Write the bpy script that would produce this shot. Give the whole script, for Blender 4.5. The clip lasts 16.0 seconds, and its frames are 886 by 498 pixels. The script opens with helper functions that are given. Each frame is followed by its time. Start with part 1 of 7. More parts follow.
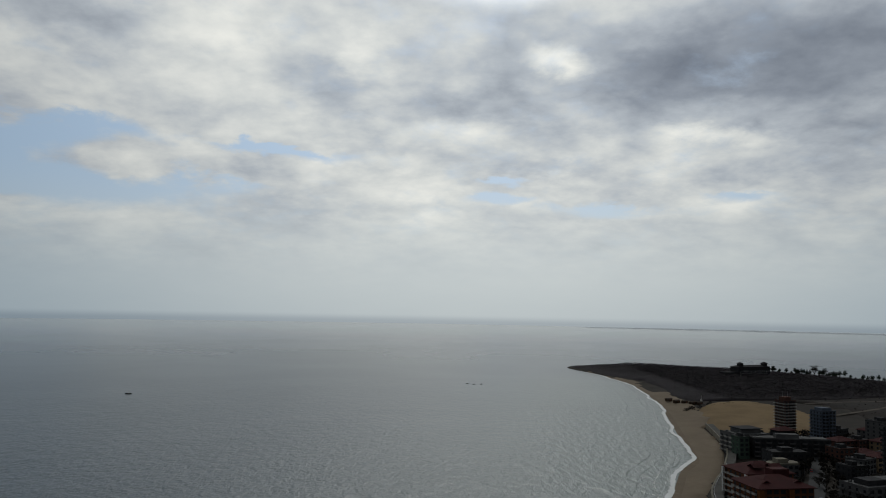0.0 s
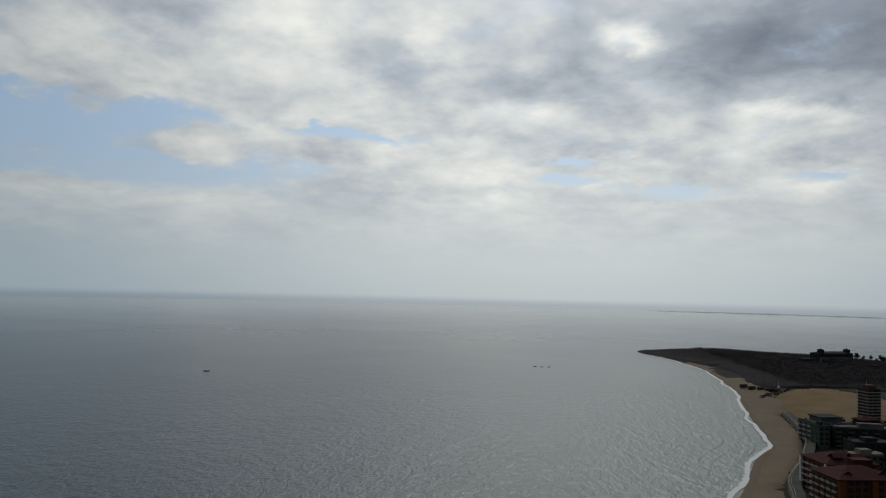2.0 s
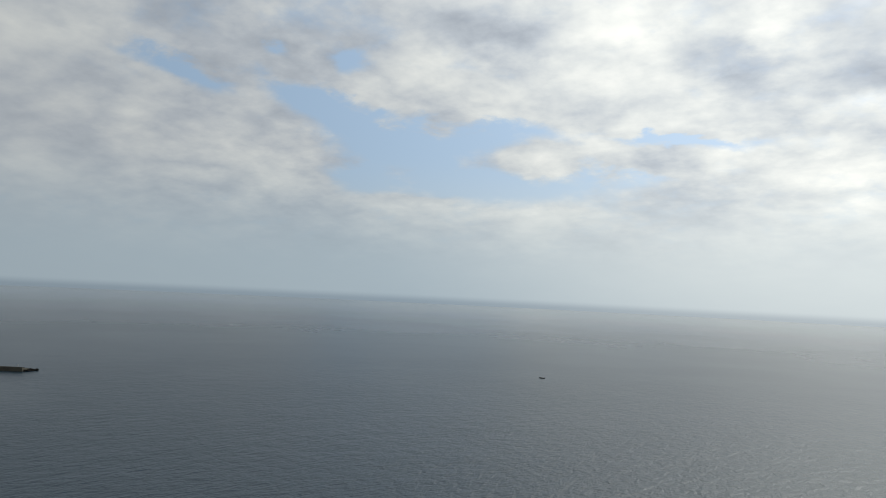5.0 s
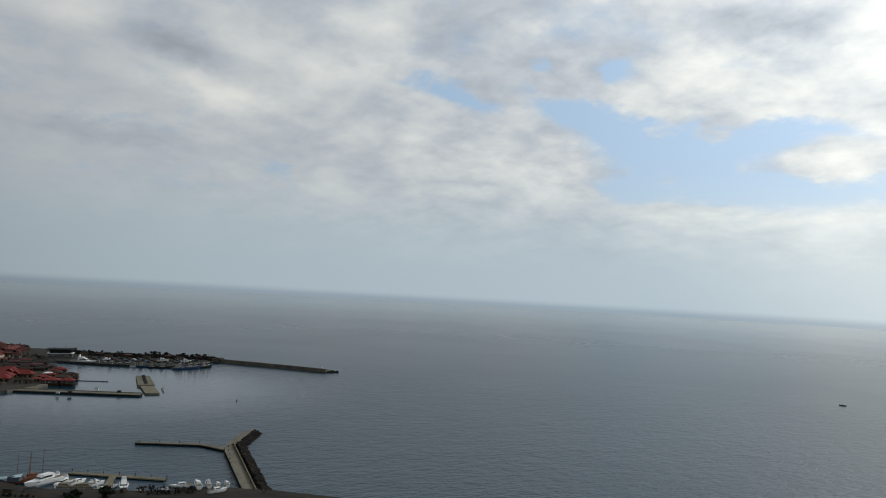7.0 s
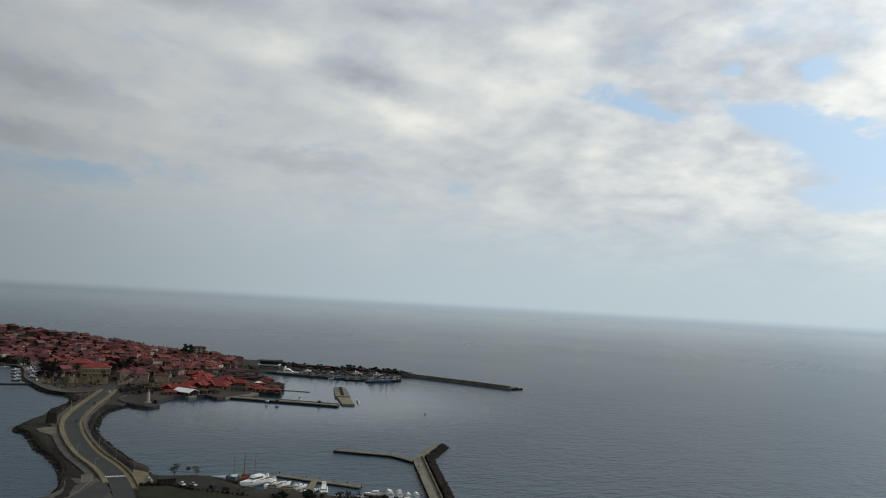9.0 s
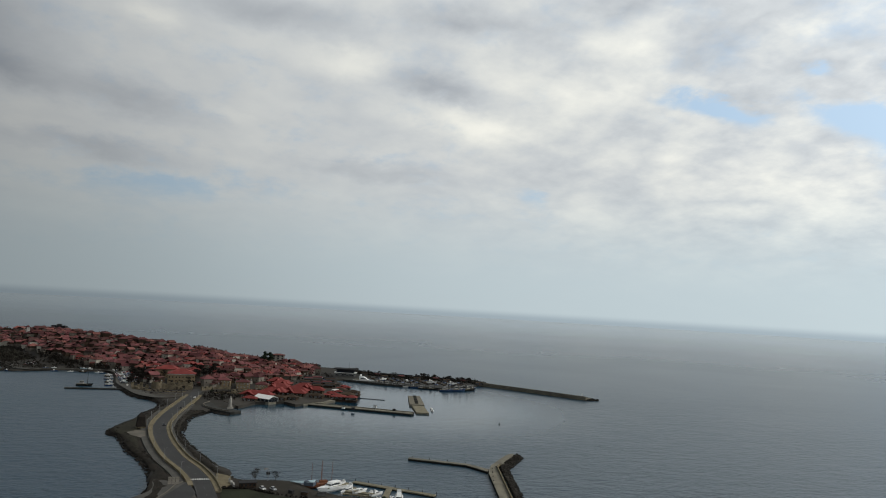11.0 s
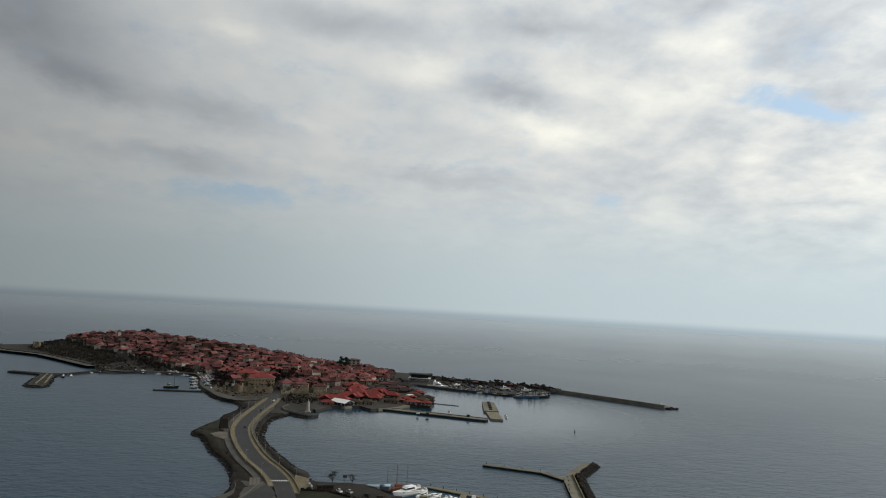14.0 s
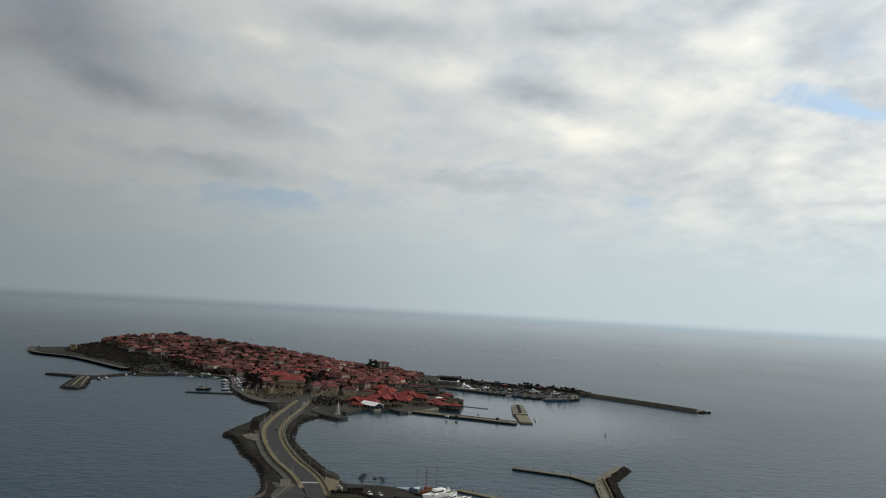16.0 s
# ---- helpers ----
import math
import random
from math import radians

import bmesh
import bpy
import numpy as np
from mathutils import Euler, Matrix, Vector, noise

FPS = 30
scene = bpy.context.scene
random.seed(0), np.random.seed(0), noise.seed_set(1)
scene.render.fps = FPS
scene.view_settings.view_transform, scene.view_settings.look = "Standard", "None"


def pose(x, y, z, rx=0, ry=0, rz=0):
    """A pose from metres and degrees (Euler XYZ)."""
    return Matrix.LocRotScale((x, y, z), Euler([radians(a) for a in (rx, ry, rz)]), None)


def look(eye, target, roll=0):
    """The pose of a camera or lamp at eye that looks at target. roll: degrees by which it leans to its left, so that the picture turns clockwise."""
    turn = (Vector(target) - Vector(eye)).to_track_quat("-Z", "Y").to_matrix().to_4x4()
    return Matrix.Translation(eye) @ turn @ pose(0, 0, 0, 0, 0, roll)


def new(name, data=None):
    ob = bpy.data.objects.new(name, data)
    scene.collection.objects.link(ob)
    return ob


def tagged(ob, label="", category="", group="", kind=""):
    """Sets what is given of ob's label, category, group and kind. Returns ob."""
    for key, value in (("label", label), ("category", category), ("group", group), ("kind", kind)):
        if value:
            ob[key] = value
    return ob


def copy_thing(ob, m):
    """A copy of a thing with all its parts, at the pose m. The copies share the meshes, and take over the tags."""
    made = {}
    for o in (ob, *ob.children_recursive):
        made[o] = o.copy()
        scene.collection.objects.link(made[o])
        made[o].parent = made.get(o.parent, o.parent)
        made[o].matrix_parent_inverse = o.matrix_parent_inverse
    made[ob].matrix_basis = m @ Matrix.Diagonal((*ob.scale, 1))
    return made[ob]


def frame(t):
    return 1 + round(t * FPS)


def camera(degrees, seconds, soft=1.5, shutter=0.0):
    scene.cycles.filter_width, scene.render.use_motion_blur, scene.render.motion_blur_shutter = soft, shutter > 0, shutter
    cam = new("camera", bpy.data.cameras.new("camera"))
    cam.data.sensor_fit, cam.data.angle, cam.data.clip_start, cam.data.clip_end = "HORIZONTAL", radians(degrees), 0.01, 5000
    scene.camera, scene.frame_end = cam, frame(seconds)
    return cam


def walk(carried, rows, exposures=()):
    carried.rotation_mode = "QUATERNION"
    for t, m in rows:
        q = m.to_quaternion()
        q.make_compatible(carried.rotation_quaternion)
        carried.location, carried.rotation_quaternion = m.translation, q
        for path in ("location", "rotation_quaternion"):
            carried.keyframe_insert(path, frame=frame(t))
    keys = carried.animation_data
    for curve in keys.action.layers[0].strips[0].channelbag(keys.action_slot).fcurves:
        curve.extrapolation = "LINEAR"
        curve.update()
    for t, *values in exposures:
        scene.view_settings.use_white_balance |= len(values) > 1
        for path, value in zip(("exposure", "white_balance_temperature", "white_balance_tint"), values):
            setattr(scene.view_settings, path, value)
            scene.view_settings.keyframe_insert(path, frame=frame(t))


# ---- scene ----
cam = camera(62.23, 16.0, soft=1.0)
EYE = (0.0, 0.0, 100.0)
# seconds, yaw, pitch, roll: the camera hovers 100 m up and turns
TURN = (
    (0.0, -0.00, 4.87, -1.04),
    (0.2, -0.03, 3.97, -1.04),
    (0.5, -0.00, 3.49, -1.04),
    (1.0, 0.30, 3.45, -1.08),
    (1.5, 2.88, 3.43, -1.20),
    (2.0, 5.25, 3.38, -1.39),
    (2.5, 6.79, 3.39, -1.38),
    (3.0, 8.83, 3.35, -1.51),
    (3.5, 14.03, 3.33, -1.66),
    (4.0, 20.13, 3.33, -1.95),
    (6.5, 45.94, 3.30, -3.31),
    (7.0, 51.49, 3.31, -3.18),
    (7.5, 55.99, 3.42, -3.30),
    (8.0, 59.98, 3.60, -3.40),
    (8.5, 62.93, 3.68, -3.23),
    (9.0, 65.69, 3.86, -3.24),
    (9.5, 67.77, 4.02, -3.21),
    (12.0, 73.04, 4.27, -3.26),
    (12.5, 73.99, 4.29, -3.21),
    (13.0, 75.08, 4.32, -3.27),
    (13.5, 76.00, 4.33, -3.27),
    (14.0, 77.12, 4.36, -3.30),
    (14.5, 78.04, 4.37, -3.31),
    (15.0, 79.03, 4.38, -3.26),
    (15.5, 79.43, 4.42, -3.27),
    (16.0, 79.35, 4.45, -3.21),
)
walk(cam, [(t, pose(*EYE, 90 + pitch, roll, yaw)) for t, yaw, pitch, roll in TURN],
     exposures=[(0.0, -0.95, 6500, 10), (1.0, -0.89, 6500, 10), (2.5, -0.88, 6500, 10), (4.0, -0.70, 6500, 10), (6.5, -0.35, 6550, 10), (8.0, -0.14, 6650, 10),
                (9.5, -0.01, 6800, 10), (12.0, 0.09, 6900, 10), (16.0, 0.15, 6950, 10)])

# ---- world, sun ----
SUN_AZ, SUN_EL = -4.0, 38.0   # degrees, azimuth counted to the left of +y


class Nodes:
    """Short hand for building node trees."""

    def __init__(self, tree):
        self.tree = tree
        tree.nodes.clear()

    def add(self, kind, inputs=(), **props):
        node = self.tree.nodes.new(kind)
        for key, value in props.items():
            setattr(node, key, value)
        for key, value in dict(inputs).items():
            self.put(node.inputs[key], value)
        return node

    def put(self, socket, value):
        if isinstance(value, bpy.types.NodeSocket):
            self.tree.links.new(value, socket)
        else:
            socket.default_value = value

    def math(self, op, a, b=0.0, c=0.0, clamp=False):
        n = self.add("ShaderNodeMath", {0: a, 1: b, 2: c}, operation=op)
        n.use_clamp = clamp
        return n.outputs[0]

    def vec(self, op, a, b=(0, 0, 0)):
        n = self.add("ShaderNodeVectorMath", {0: a, 1: b}, operation=op)
        return n.outputs["Value"] if op in ("LENGTH", "DOT_PRODUCT", "DISTANCE") else n.outputs[0]

    def noise(self, vector, scale, detail=4.0, rough=0.55, distortion=0.0):
        n = self.add("ShaderNodeTexNoise", {"Vector": vector, "Scale": scale, "Detail": detail,
                                            "Roughness": rough, "Distortion": distortion})
        return n.outputs[0]

    def step(self, value, lo, hi, to_lo=0.0, to_hi=1.0):
        n = self.add("ShaderNodeMapRange", {"Value": value, "From Min": lo, "From Max": hi, "To Min": to_lo,
                                            "To Max": to_hi}, interpolation_type="SMOOTHSTEP")
        return n.outputs[0]

    def mix(self, factor, a, b, blend="MIX"):
        n = self.add("ShaderNodeMix", data_type="RGBA", blend_type=blend)
        self.put(n.inputs[0], factor)
        self.put(n.inputs[6], (*a, 1) if isinstance(a, tuple) and len(a) == 3 else a)
        self.put(n.inputs[7], (*b, 1) if isinstance(b, tuple) and len(b) == 3 else b)
        return n.outputs[2]

    def ramp(self, value, stops):
        n = self.add("ShaderNodeValToRGB", {0: value})
        els = n.color_ramp.elements
        while len(els) < len(stops):
            els.new(0.5)
        for el, (pos, col) in zip(els, stops):
            el.position, el.color = pos, (*col, 1)
        return n.outputs[0]


# Sky fields: azimuth, elevation, half width, half height, lean (degrees), weight
GAPS = (
    (34.0, 11.2, 7.0, 2.1, 4, 1.2), (13.5, 12.0, 6.5, 0.55, 5, 0.9), (28.0, 8.3, 12.0, 1.7, 0, 0.85), (41.5, 14.0, 5.5, 1.7, 16, 1.1),
    (51.5, 15.2, 4.2, 0.95, 16, 0.85), (39.2, 17.3, 1.6, 1.4, 0, 0.75), (44.9, 17.7, 1.0, 0.7, 0, 0.6), (26.5, 12.3, 6.0, 1.6, 0, 0.8),
    (17.5, 9.2, 5.0, 1.0, 0, 0.45), (-4.4, 10.3, 2.8, 0.4, 3, 0.75), (-4.4, 8.8, 3.0, 0.45, 0, 0.7), (-12.5, 7.9, 5.5, 0.6, 2, 0.75),
    (-22.1, 8.6, 3.0, 0.5, 0, 0.6), (94.0, 7.4, 9.5, 1.6, 0, 0.5), (64.3, 8.3, 2.4, 0.9, 20, 0.35), (37.5, 8.6, 3.0, 2.0, 0, 0.5))
FILLS = (
    (23.6, 11.0, 3.2, 1.3, 10, 0.95), (34.2, 6.9, 4.6, 0.8, 0, 0.4), (31.5, 15.2, 8.5, 1.5, 3, 1.0), (15.5, 10.5, 4.6, 1.0, 4, 0.8),
    (17.4, 14.6, 6.0, 1.4, 8, 0.7), (47.5, 9.3, 9.0, 2.6, 20, 1.1), (58.0, 10.0, 9.0, 4.0, 14, 0.9), (32.6, 7.1, 4.0, 0.5, 0, 0.4))
DARKS = (
    (-23.0, 18.4, 18.0, 5.8, -3, 0.66), (-2.4, 16.0, 7.5, 2.2, -8, 0.30), (10.0, 17.2, 6.0, 2.2, 20, 0.30), (-30.0, 13.0, 8.0, 4.0, 0, 0.34),
    (26.0, 19.6, 8.0, 2.2, 10, 0.34), (-22.1, 10.9, 4.6, 1.6, 0, 0.22), (-8.8, 11.0, 5.5, 0.8, 3, 0.20), (72.5, 16.6, 5.5, 1.3, 6, 0.20),
    (71.0, 21.5, 5.0, 1.4, 0, 0.18), (86.0, 21.0, 9.0, 1.7, 5, 0.22), (108.0, 17.5, 8.5, 4.5, 12, 0.30), (96.0, 13.4, 8.0, 1.6, 6, 0.16),
    # the last, mostly above the view, is added to darken the bay's reflection
    (77.0, 9.9, 8.5, 0.8, 2, 0.12), (104.8, 14.2, 4.5, 1.4, 10, 0.16), (98.0, 9.6, 9.0, 1.0, 4, 0.14), (122.0, 30.0, 26.0, 11.0, 0, 0.45))
BRIGHTS = (
    (-8.8, 19.0, 3.2, 1.3, 12, 0.60), (6.6, 19.7, 3.2, 2.4, 20, 0.34), (-20.4, 13.2, 5.0, 0.9, 6, 0.34), (1.9, 9.5, 11.0, 2.8, 0, 0.20),
    (69.4, 13.8, 7.5, 1.5, 6, 0.16), (44.0, 8.8, 5.5, 2.2, 10, 0.12), (33.0, 16.7, 4.5, 1.8, 0, 0.11), (19.5, 20.0, 4.5, 1.6, 0, 0.12),
    (80.0, 18.0, 4.4, 1.5, 4, 0.16), (89.2, 13.1, 3.4, 0.7, 4, 0.08), (59.3, 20.6, 5.0, 2.3, 0, 0.12), (54.5, 11.0, 8.0, 3.0, 8, 0.08),
    # the last, above the view, is added to brighten the water's reflection
    (94.4, 19.2, 2.5, 1.1, 6, 0.13), (26.0, 6.4, 14.0, 2.0, 0, 0.18), (0.0, 13.6, 7.0, 1.2, 0, 0.14), (48.0, 34.0, 26.0, 9.0, 0, 0.25))

world = bpy.data.worlds.new("overcast_sky")
scene.world = world
world.use_nodes = True
N = Nodes(world.node_tree)
ray = N.add("ShaderNodeTexCoord").outputs["Generated"]
xyz = N.add("ShaderNodeSeparateXYZ", {0: ray})
azim = N.math("DEGREES", N.math("ARCTAN2", N.math("MULTIPLY", xyz.outputs[0], -1.0), xyz.outputs[1]))
elev = N.math("DEGREES", N.math("ARCSINE", xyz.outputs[2]))
up = N.math("MAXIMUM", xyz.outputs[2], 0.0)
flat = N.math("DIVIDE", 1.0, N.math("ADD", up, 0.30))
deck = N.add("ShaderNodeCombineXYZ", {0: N.math("MULTIPLY", xyz.outputs[0], flat),
                                      1: N.math("MULTIPLY", xyz.outputs[1], flat), 2: up}).outputs[0]
billow = N.noise(deck, 1.9, 5.0, 0.48, 0.2)
ragged = N.noise(deck, 5.2, 5.0, 0.52, 0.1)
frayed = N.noise(deck, 6.0, 9.0, 0.60, 0.2)
fine = N.noise(deck, 16.0, 6.0, 0.58, 0.1)
puffs = N.math("ABSOLUTE", N.math("MULTIPLY_ADD", N.noise(deck, 4.2, 4.0, 0.46, 0.0), 2.0, -1.0))
warp_a = N.math("MULTIPLY", N.math("SUBTRACT", N.noise(deck, 3.2, 8.0, 0.62), 0.5), 6.5)
warp_e = N.math("MULTIPLY", N.math("SUBTRACT", frayed, 0.5), 3.2)
# the warp dies out towards the horizon, where the cloud deck lies flat
calm = N.step(elev, 3.0, 12.0, 0.35, 1.0)
place = N.add("ShaderNodeCombineXYZ", {0: N.math("MULTIPLY_ADD", warp_a, calm, azim),
                                       1: N.math("MULTIPLY_ADD", warp_e, calm, elev)}).outputs[0]


def field(spots, inner=-0.1, outer=1.3):
    total = 0.0
    for az, el, wide, high, lean, weight in spots:
        near = N.add("ShaderNodeMapping", {"Vector": place, "Location": (az, el, 0), "Rotation": (0, 0, radians(lean)),
                                           "Scale": (wide, high, 1)}, vector_type="TEXTURE").outputs[0]
        total = N.math("ADD", total, N.step(N.vec("LENGTH", near), inner, outer, weight, 0.0))
    return total


gap = N.math("SUBTRACT", N.math("MULTIPLY", field(GAPS), 1.35), field(FILLS))
cover = N.math("ADD", N.math("MULTIPLY_ADD", N.math("SUBTRACT", frayed, 0.5), 1.5, 0.60),
               N.math("MULTIPLY", N.math("SUBTRACT", billow, 0.5), 0.5))
cover = N.step(N.math("MULTIPLY_ADD", N.math("SUBTRACT", fine, 0.5), 0.6, N.math("SUBTRACT", cover, gap)), -0.22, 0.62)
texture = N.math("MULTIPLY", N.math("SUBTRACT", billow, 0.5), 0.50)
texture = N.math("MULTIPLY_ADD", N.math("SUBTRACT", ragged, 0.5), 0.34, texture)
texture = N.math("MULTIPLY_ADD", N.math("SUBTRACT", fine, 0.5), 0.20, texture)
texture = N.math("MULTIPLY_ADD", N.math("SUBTRACT", puffs, 0.22), 0.26, texture)
# the deck is broken and crisp towards the sun, smooth and thick away from it
crisp = N.step(N.vec("DOT_PRODUCT", ray, (0.05, 0.80, 0.60)), 0.10, 0.80, 0.30, 1.50)
shade = N.math("MULTIPLY_ADD", texture, crisp, 0.57)
shade = N.math("SUBTRACT", N.math("ADD", shade, field(BRIGHTS)), field(DARKS))
sun_way = Vector((-math.sin(radians(SUN_AZ)) * math.cos(radians(SUN_EL)),
                  math.cos(radians(SUN_AZ)) * math.cos(radians(SUN_EL)), math.sin(radians(SUN_EL))))
sunward = N.vec("DOT_PRODUCT", ray, tuple(sun_way))
shade = N.math("MULTIPLY_ADD", N.step(sunward, 0.55, 1.0), 0.18, shade)
cloud = N.ramp(shade, ((0.0, (0.17, 0.19, 0.225)), (0.28, (0.30, 0.325, 0.36)), (0.52, (0.48, 0.505, 0.525)),
                       (0.75, (0.70, 0.70, 0.66)), (1.0, (0.93, 0.90, 0.81))))
sky_tex = N.add("ShaderNodeTexSky", sky_type="NISHITA", sun_disc=False, sun_elevation=radians(SUN_EL),
                sun_rotation=radians(-SUN_AZ), altitude=100.0, air_density=1.0, dust_density=1.5, ozone_density=1.5)
blue = N.mix(1.0, sky_tex.outputs[0], (0.085, 0.085, 0.085), "MULTIPLY")
blue = N.mix(0.7, blue, (0.40, 0.53, 0.66))
sky = N.mix(cover, blue, cloud)
# pale haze along the horizon, warmer below the sun
glow = N.step(sunward, 0.60, 0.90)
haze = N.mix(glow, (0.44, 0.515, 0.55), (0.74, 0.76, 0.72))
sky = N.mix(N.step(elev, 1.0, 10.8, 0.97, 0.0), sky, haze)
# the far water under the horizon
sky = N.mix(N.step(elev, -0.85, -0.2, 1.0, 0.0), sky, N.mix(glow, (0.31, 0.375, 0.42), (0.56, 0.585, 0.575)))
# thick cloud scatters the sun forwards: the deck dims steadily away from the sun
dim = N.add("ShaderNodeFloatCurve", {0: 1.0, 1: N.math("MULTIPLY_ADD", sunward, 0.5, 0.5)})
curve = dim.mapping.curves[0]
for at, level in ((0.0, 0.04), (0.22, 0.11), (0.40, 0.30), (0.60, 0.515), (0.78, 0.62), (0.88, 0.74), (0.94, 0.89), (1.0, 0.97)):
    if at in (0.0, 1.0):
        curve.points[int(at)].location = (at, level)
    else:
        curve.points.new(at, level)
dim.mapping.update()
sky = N.mix(1.0, sky, (1.92, 2.0, 2.09), "MULTIPLY")
sky = N.vec("SCALE", sky)
# the sun behind thin cloud, above the view
overhead = N.math("MULTIPLY", dim.outputs[0], N.step(elev, 36.0, 72.0, 1.0, 0.45))   # unseen sky overhead dimmed to darken the land
N.put(sky.node.inputs["Scale"], N.math("MULTIPLY", overhead, N.step(sunward, 0.962, 1.0, 1.0, 6.5)))
N.add("ShaderNodeOutputWorld", {0: N.add("ShaderNodeBackground", {0: sky, 1: 1.0}).outputs[0]})

sun = new("sun", bpy.data.lights.new("sun", "SUN"))
sun.data.energy, sun.data.angle, sun.data.color = 0.5, radians(14), (1.0, 0.95, 0.87)
sun.matrix_world = look((sun_way * 900)[:], (0, 0, 0))

# ---- materials ----
def surface(name, colour, vary=0.25, scale=0.5, fine=6.0, rough=0.85, bump=0.0, metal=0.0, tint=None, per_object=0.0,
            spec=0.3, island=0.0):
    """A node material: base colour broken by stains at a large scale and grain at a small one."""
    spec = min(spec, 0.08) if rough > 0.75 else spec   # rough dry surfaces barely shine
    m = bpy.data.materials.new(name)
    m.use_nodes = True
    n = Nodes(m.node_tree)
    spot = n.add("ShaderNodeTexCoord").outputs["Object"] if per_object < 0 else n.add("ShaderNodeNewGeometry").outputs["Position"]
    big, small = n.noise(spot, scale, 4.0, 0.6), n.noise(spot, fine, 3.0, 0.6)
    other = tint or tuple(c * 0.55 for c in colour)
    lum = n.step(big, 0.35, 0.68)
    col = n.mix(n.math("MULTIPLY", lum, min(1.0, vary * 2.2)), colour, other)
    grain = n.math("MULTIPLY_ADD", n.math("SUBTRACT", small, 0.5), vary * 1.6, 1.0)
    if per_object > 0:
        rnd = n.add("ShaderNodeObjectInfo").outputs["Random"]
        grain = n.math("MULTIPLY", grain, n.math("MULTIPLY_ADD", n.math("SUBTRACT", rnd, 0.5), per_object * 2, 1.0))
    if island:
        one = n.add("ShaderNodeNewGeometry").outputs["Random Per Island"]
        grain = n.math("MULTIPLY", grain, n.math("MULTIPLY_ADD", n.math("SUBTRACT", one, 0.5), island * 2, 1.0))
    col = n.vec("SCALE", col)
    col.node.inputs["Scale"].default_value = 1.0
    n.put(col.node.inputs["Scale"], grain)
    b = n.add("ShaderNodeBsdfPrincipled", {"Base Color": col, "Roughness": rough, "Metallic": metal,
                                           "Specular IOR Level": spec})
    if bump:
        h = n.add("ShaderNodeBump", {"Height": small, "Strength": min(1.0, bump), "Distance": 0.4 / fine * 2})
        n.put(b.inputs["Normal"], h.outputs[0])
    n.add("ShaderNodeOutputMaterial", {0: b.outputs[0]})
    return m


def sea_material():
    m = bpy.data.materials.new("sea_water")
    m.use_nodes = True
    n = Nodes(m.node_tree)
    spot = n.add("ShaderNodeNewGeometry").outputs["Position"]
    stretched = n.add("ShaderNodeMapping", {"Vector": spot, "Rotation": (0, 0, radians(35)),
                                            "Scale": (1.0, 0.55, 1.0)}).outputs[0]
    swell = n.noise(stretched, 0.045, 2.0, 0.5, 0.2)
    waves = n.noise(stretched, 0.17, 3.0, 0.6, 0.4)
    chop = n.noise(stretched, 0.55, 3.0, 0.6, 0.3)
    patch = n.noise(spot, 0.0035, 4.0, 0.55, 0.6)
    away = n.vec("LENGTH", spot)
    # the harbour behind the causeway lies sheltered and smoother
    rough = n.step(n.vec("DISTANCE", spot, (-690.0, 170.0, 0.0)), 60.0, 240.0, 0.13, 0.33)
    rough = n.math("MULTIPLY", rough, n.step(away, 150.0, 4600.0, 1.0, 0.42))
    deep = n.mix(n.step(patch, 0.38, 0.62), (0.005, 0.030, 0.054), (0.008, 0.034, 0.057))
    # sand stirred up in the shallows along the beach, and over the bar beside the causeway
    off = n.vec("DOT_PRODUCT", n.vec("SUBTRACT", spot, (121.0, 398.0, 0.0)), (-0.978, 0.207, 0.0))
    north = n.add("ShaderNodeSeparateXYZ", {0: spot}).outputs[1]
    murky = n.math("MULTIPLY", n.step(off, -25.0, 300.0, 1.0, 0.0), n.step(north, 1000.0, 1400.0, 1.0, 0.0))
    murky = n.math("MAXIMUM", murky, n.step(n.vec("DISTANCE", spot, (-545.0, 62.0, 0.0)), 40.0, 140.0, 0.16, 0.0))
    deep = n.mix(murky, deep, (0.070, 0.100, 0.090))
    h = n.math("MULTIPLY_ADD", swell, 1.2, n.math("MULTIPLY_ADD", waves, 1.5, n.math("MULTIPLY", chop, 0.5)))
    bump = n.add("ShaderNodeBump", {"Height": h, "Strength": n.math("MULTIPLY", n.math("MULTIPLY", n.step(away, 250.0, 1300.0, 0.8, 0.05), n.step(away, 900.0, 1700.0, 1.0, 0.0)), n.step(n.vec("DISTANCE", spot, (-690.0, 170.0, 0.0)), 60.0, 260.0, 0.10, 1.0)), "Distance": 1.3})
    b = n.add("ShaderNodeBsdfPrincipled", {"Base Color": deep, "Roughness": n.math("MULTIPLY", rough, n.step(patch, 0.3, 0.7, 0.96, 1.04)), "IOR": 1.33, "Specular IOR Level": 0.5,
                                           "Normal": bump.outputs[0]})
    n.add("ShaderNodeOutputMaterial", {0: b.outputs[0]})
    return m


M_SEA = sea_material()
M_LAND = surface("town_ground", (0.040, 0.037, 0.033), 0.35, 0.03, 0.6)
M_SCRUB = surface("dark_scrub", (0.024, 0.023, 0.017), 0.45, 0.05, 0.5, 0.95, tint=(0.03, 0.028, 0.02))
M_SAND = surface("beach_sand", (0.175, 0.138, 0.098), 0.2, 0.03, 0.35, 0.95, tint=(0.125, 0.098, 0.069))
M_WETSAND = surface("wet_sand", (0.15, 0.115, 0.078), 0.2, 0.05, 0.5, 0.85, tint=(0.11, 0.082, 0.056), spec=0.12)
M_DUNE = surface("dune_sand", (0.185, 0.128, 0.066), 0.22, 0.03, 0.4, 0.95)
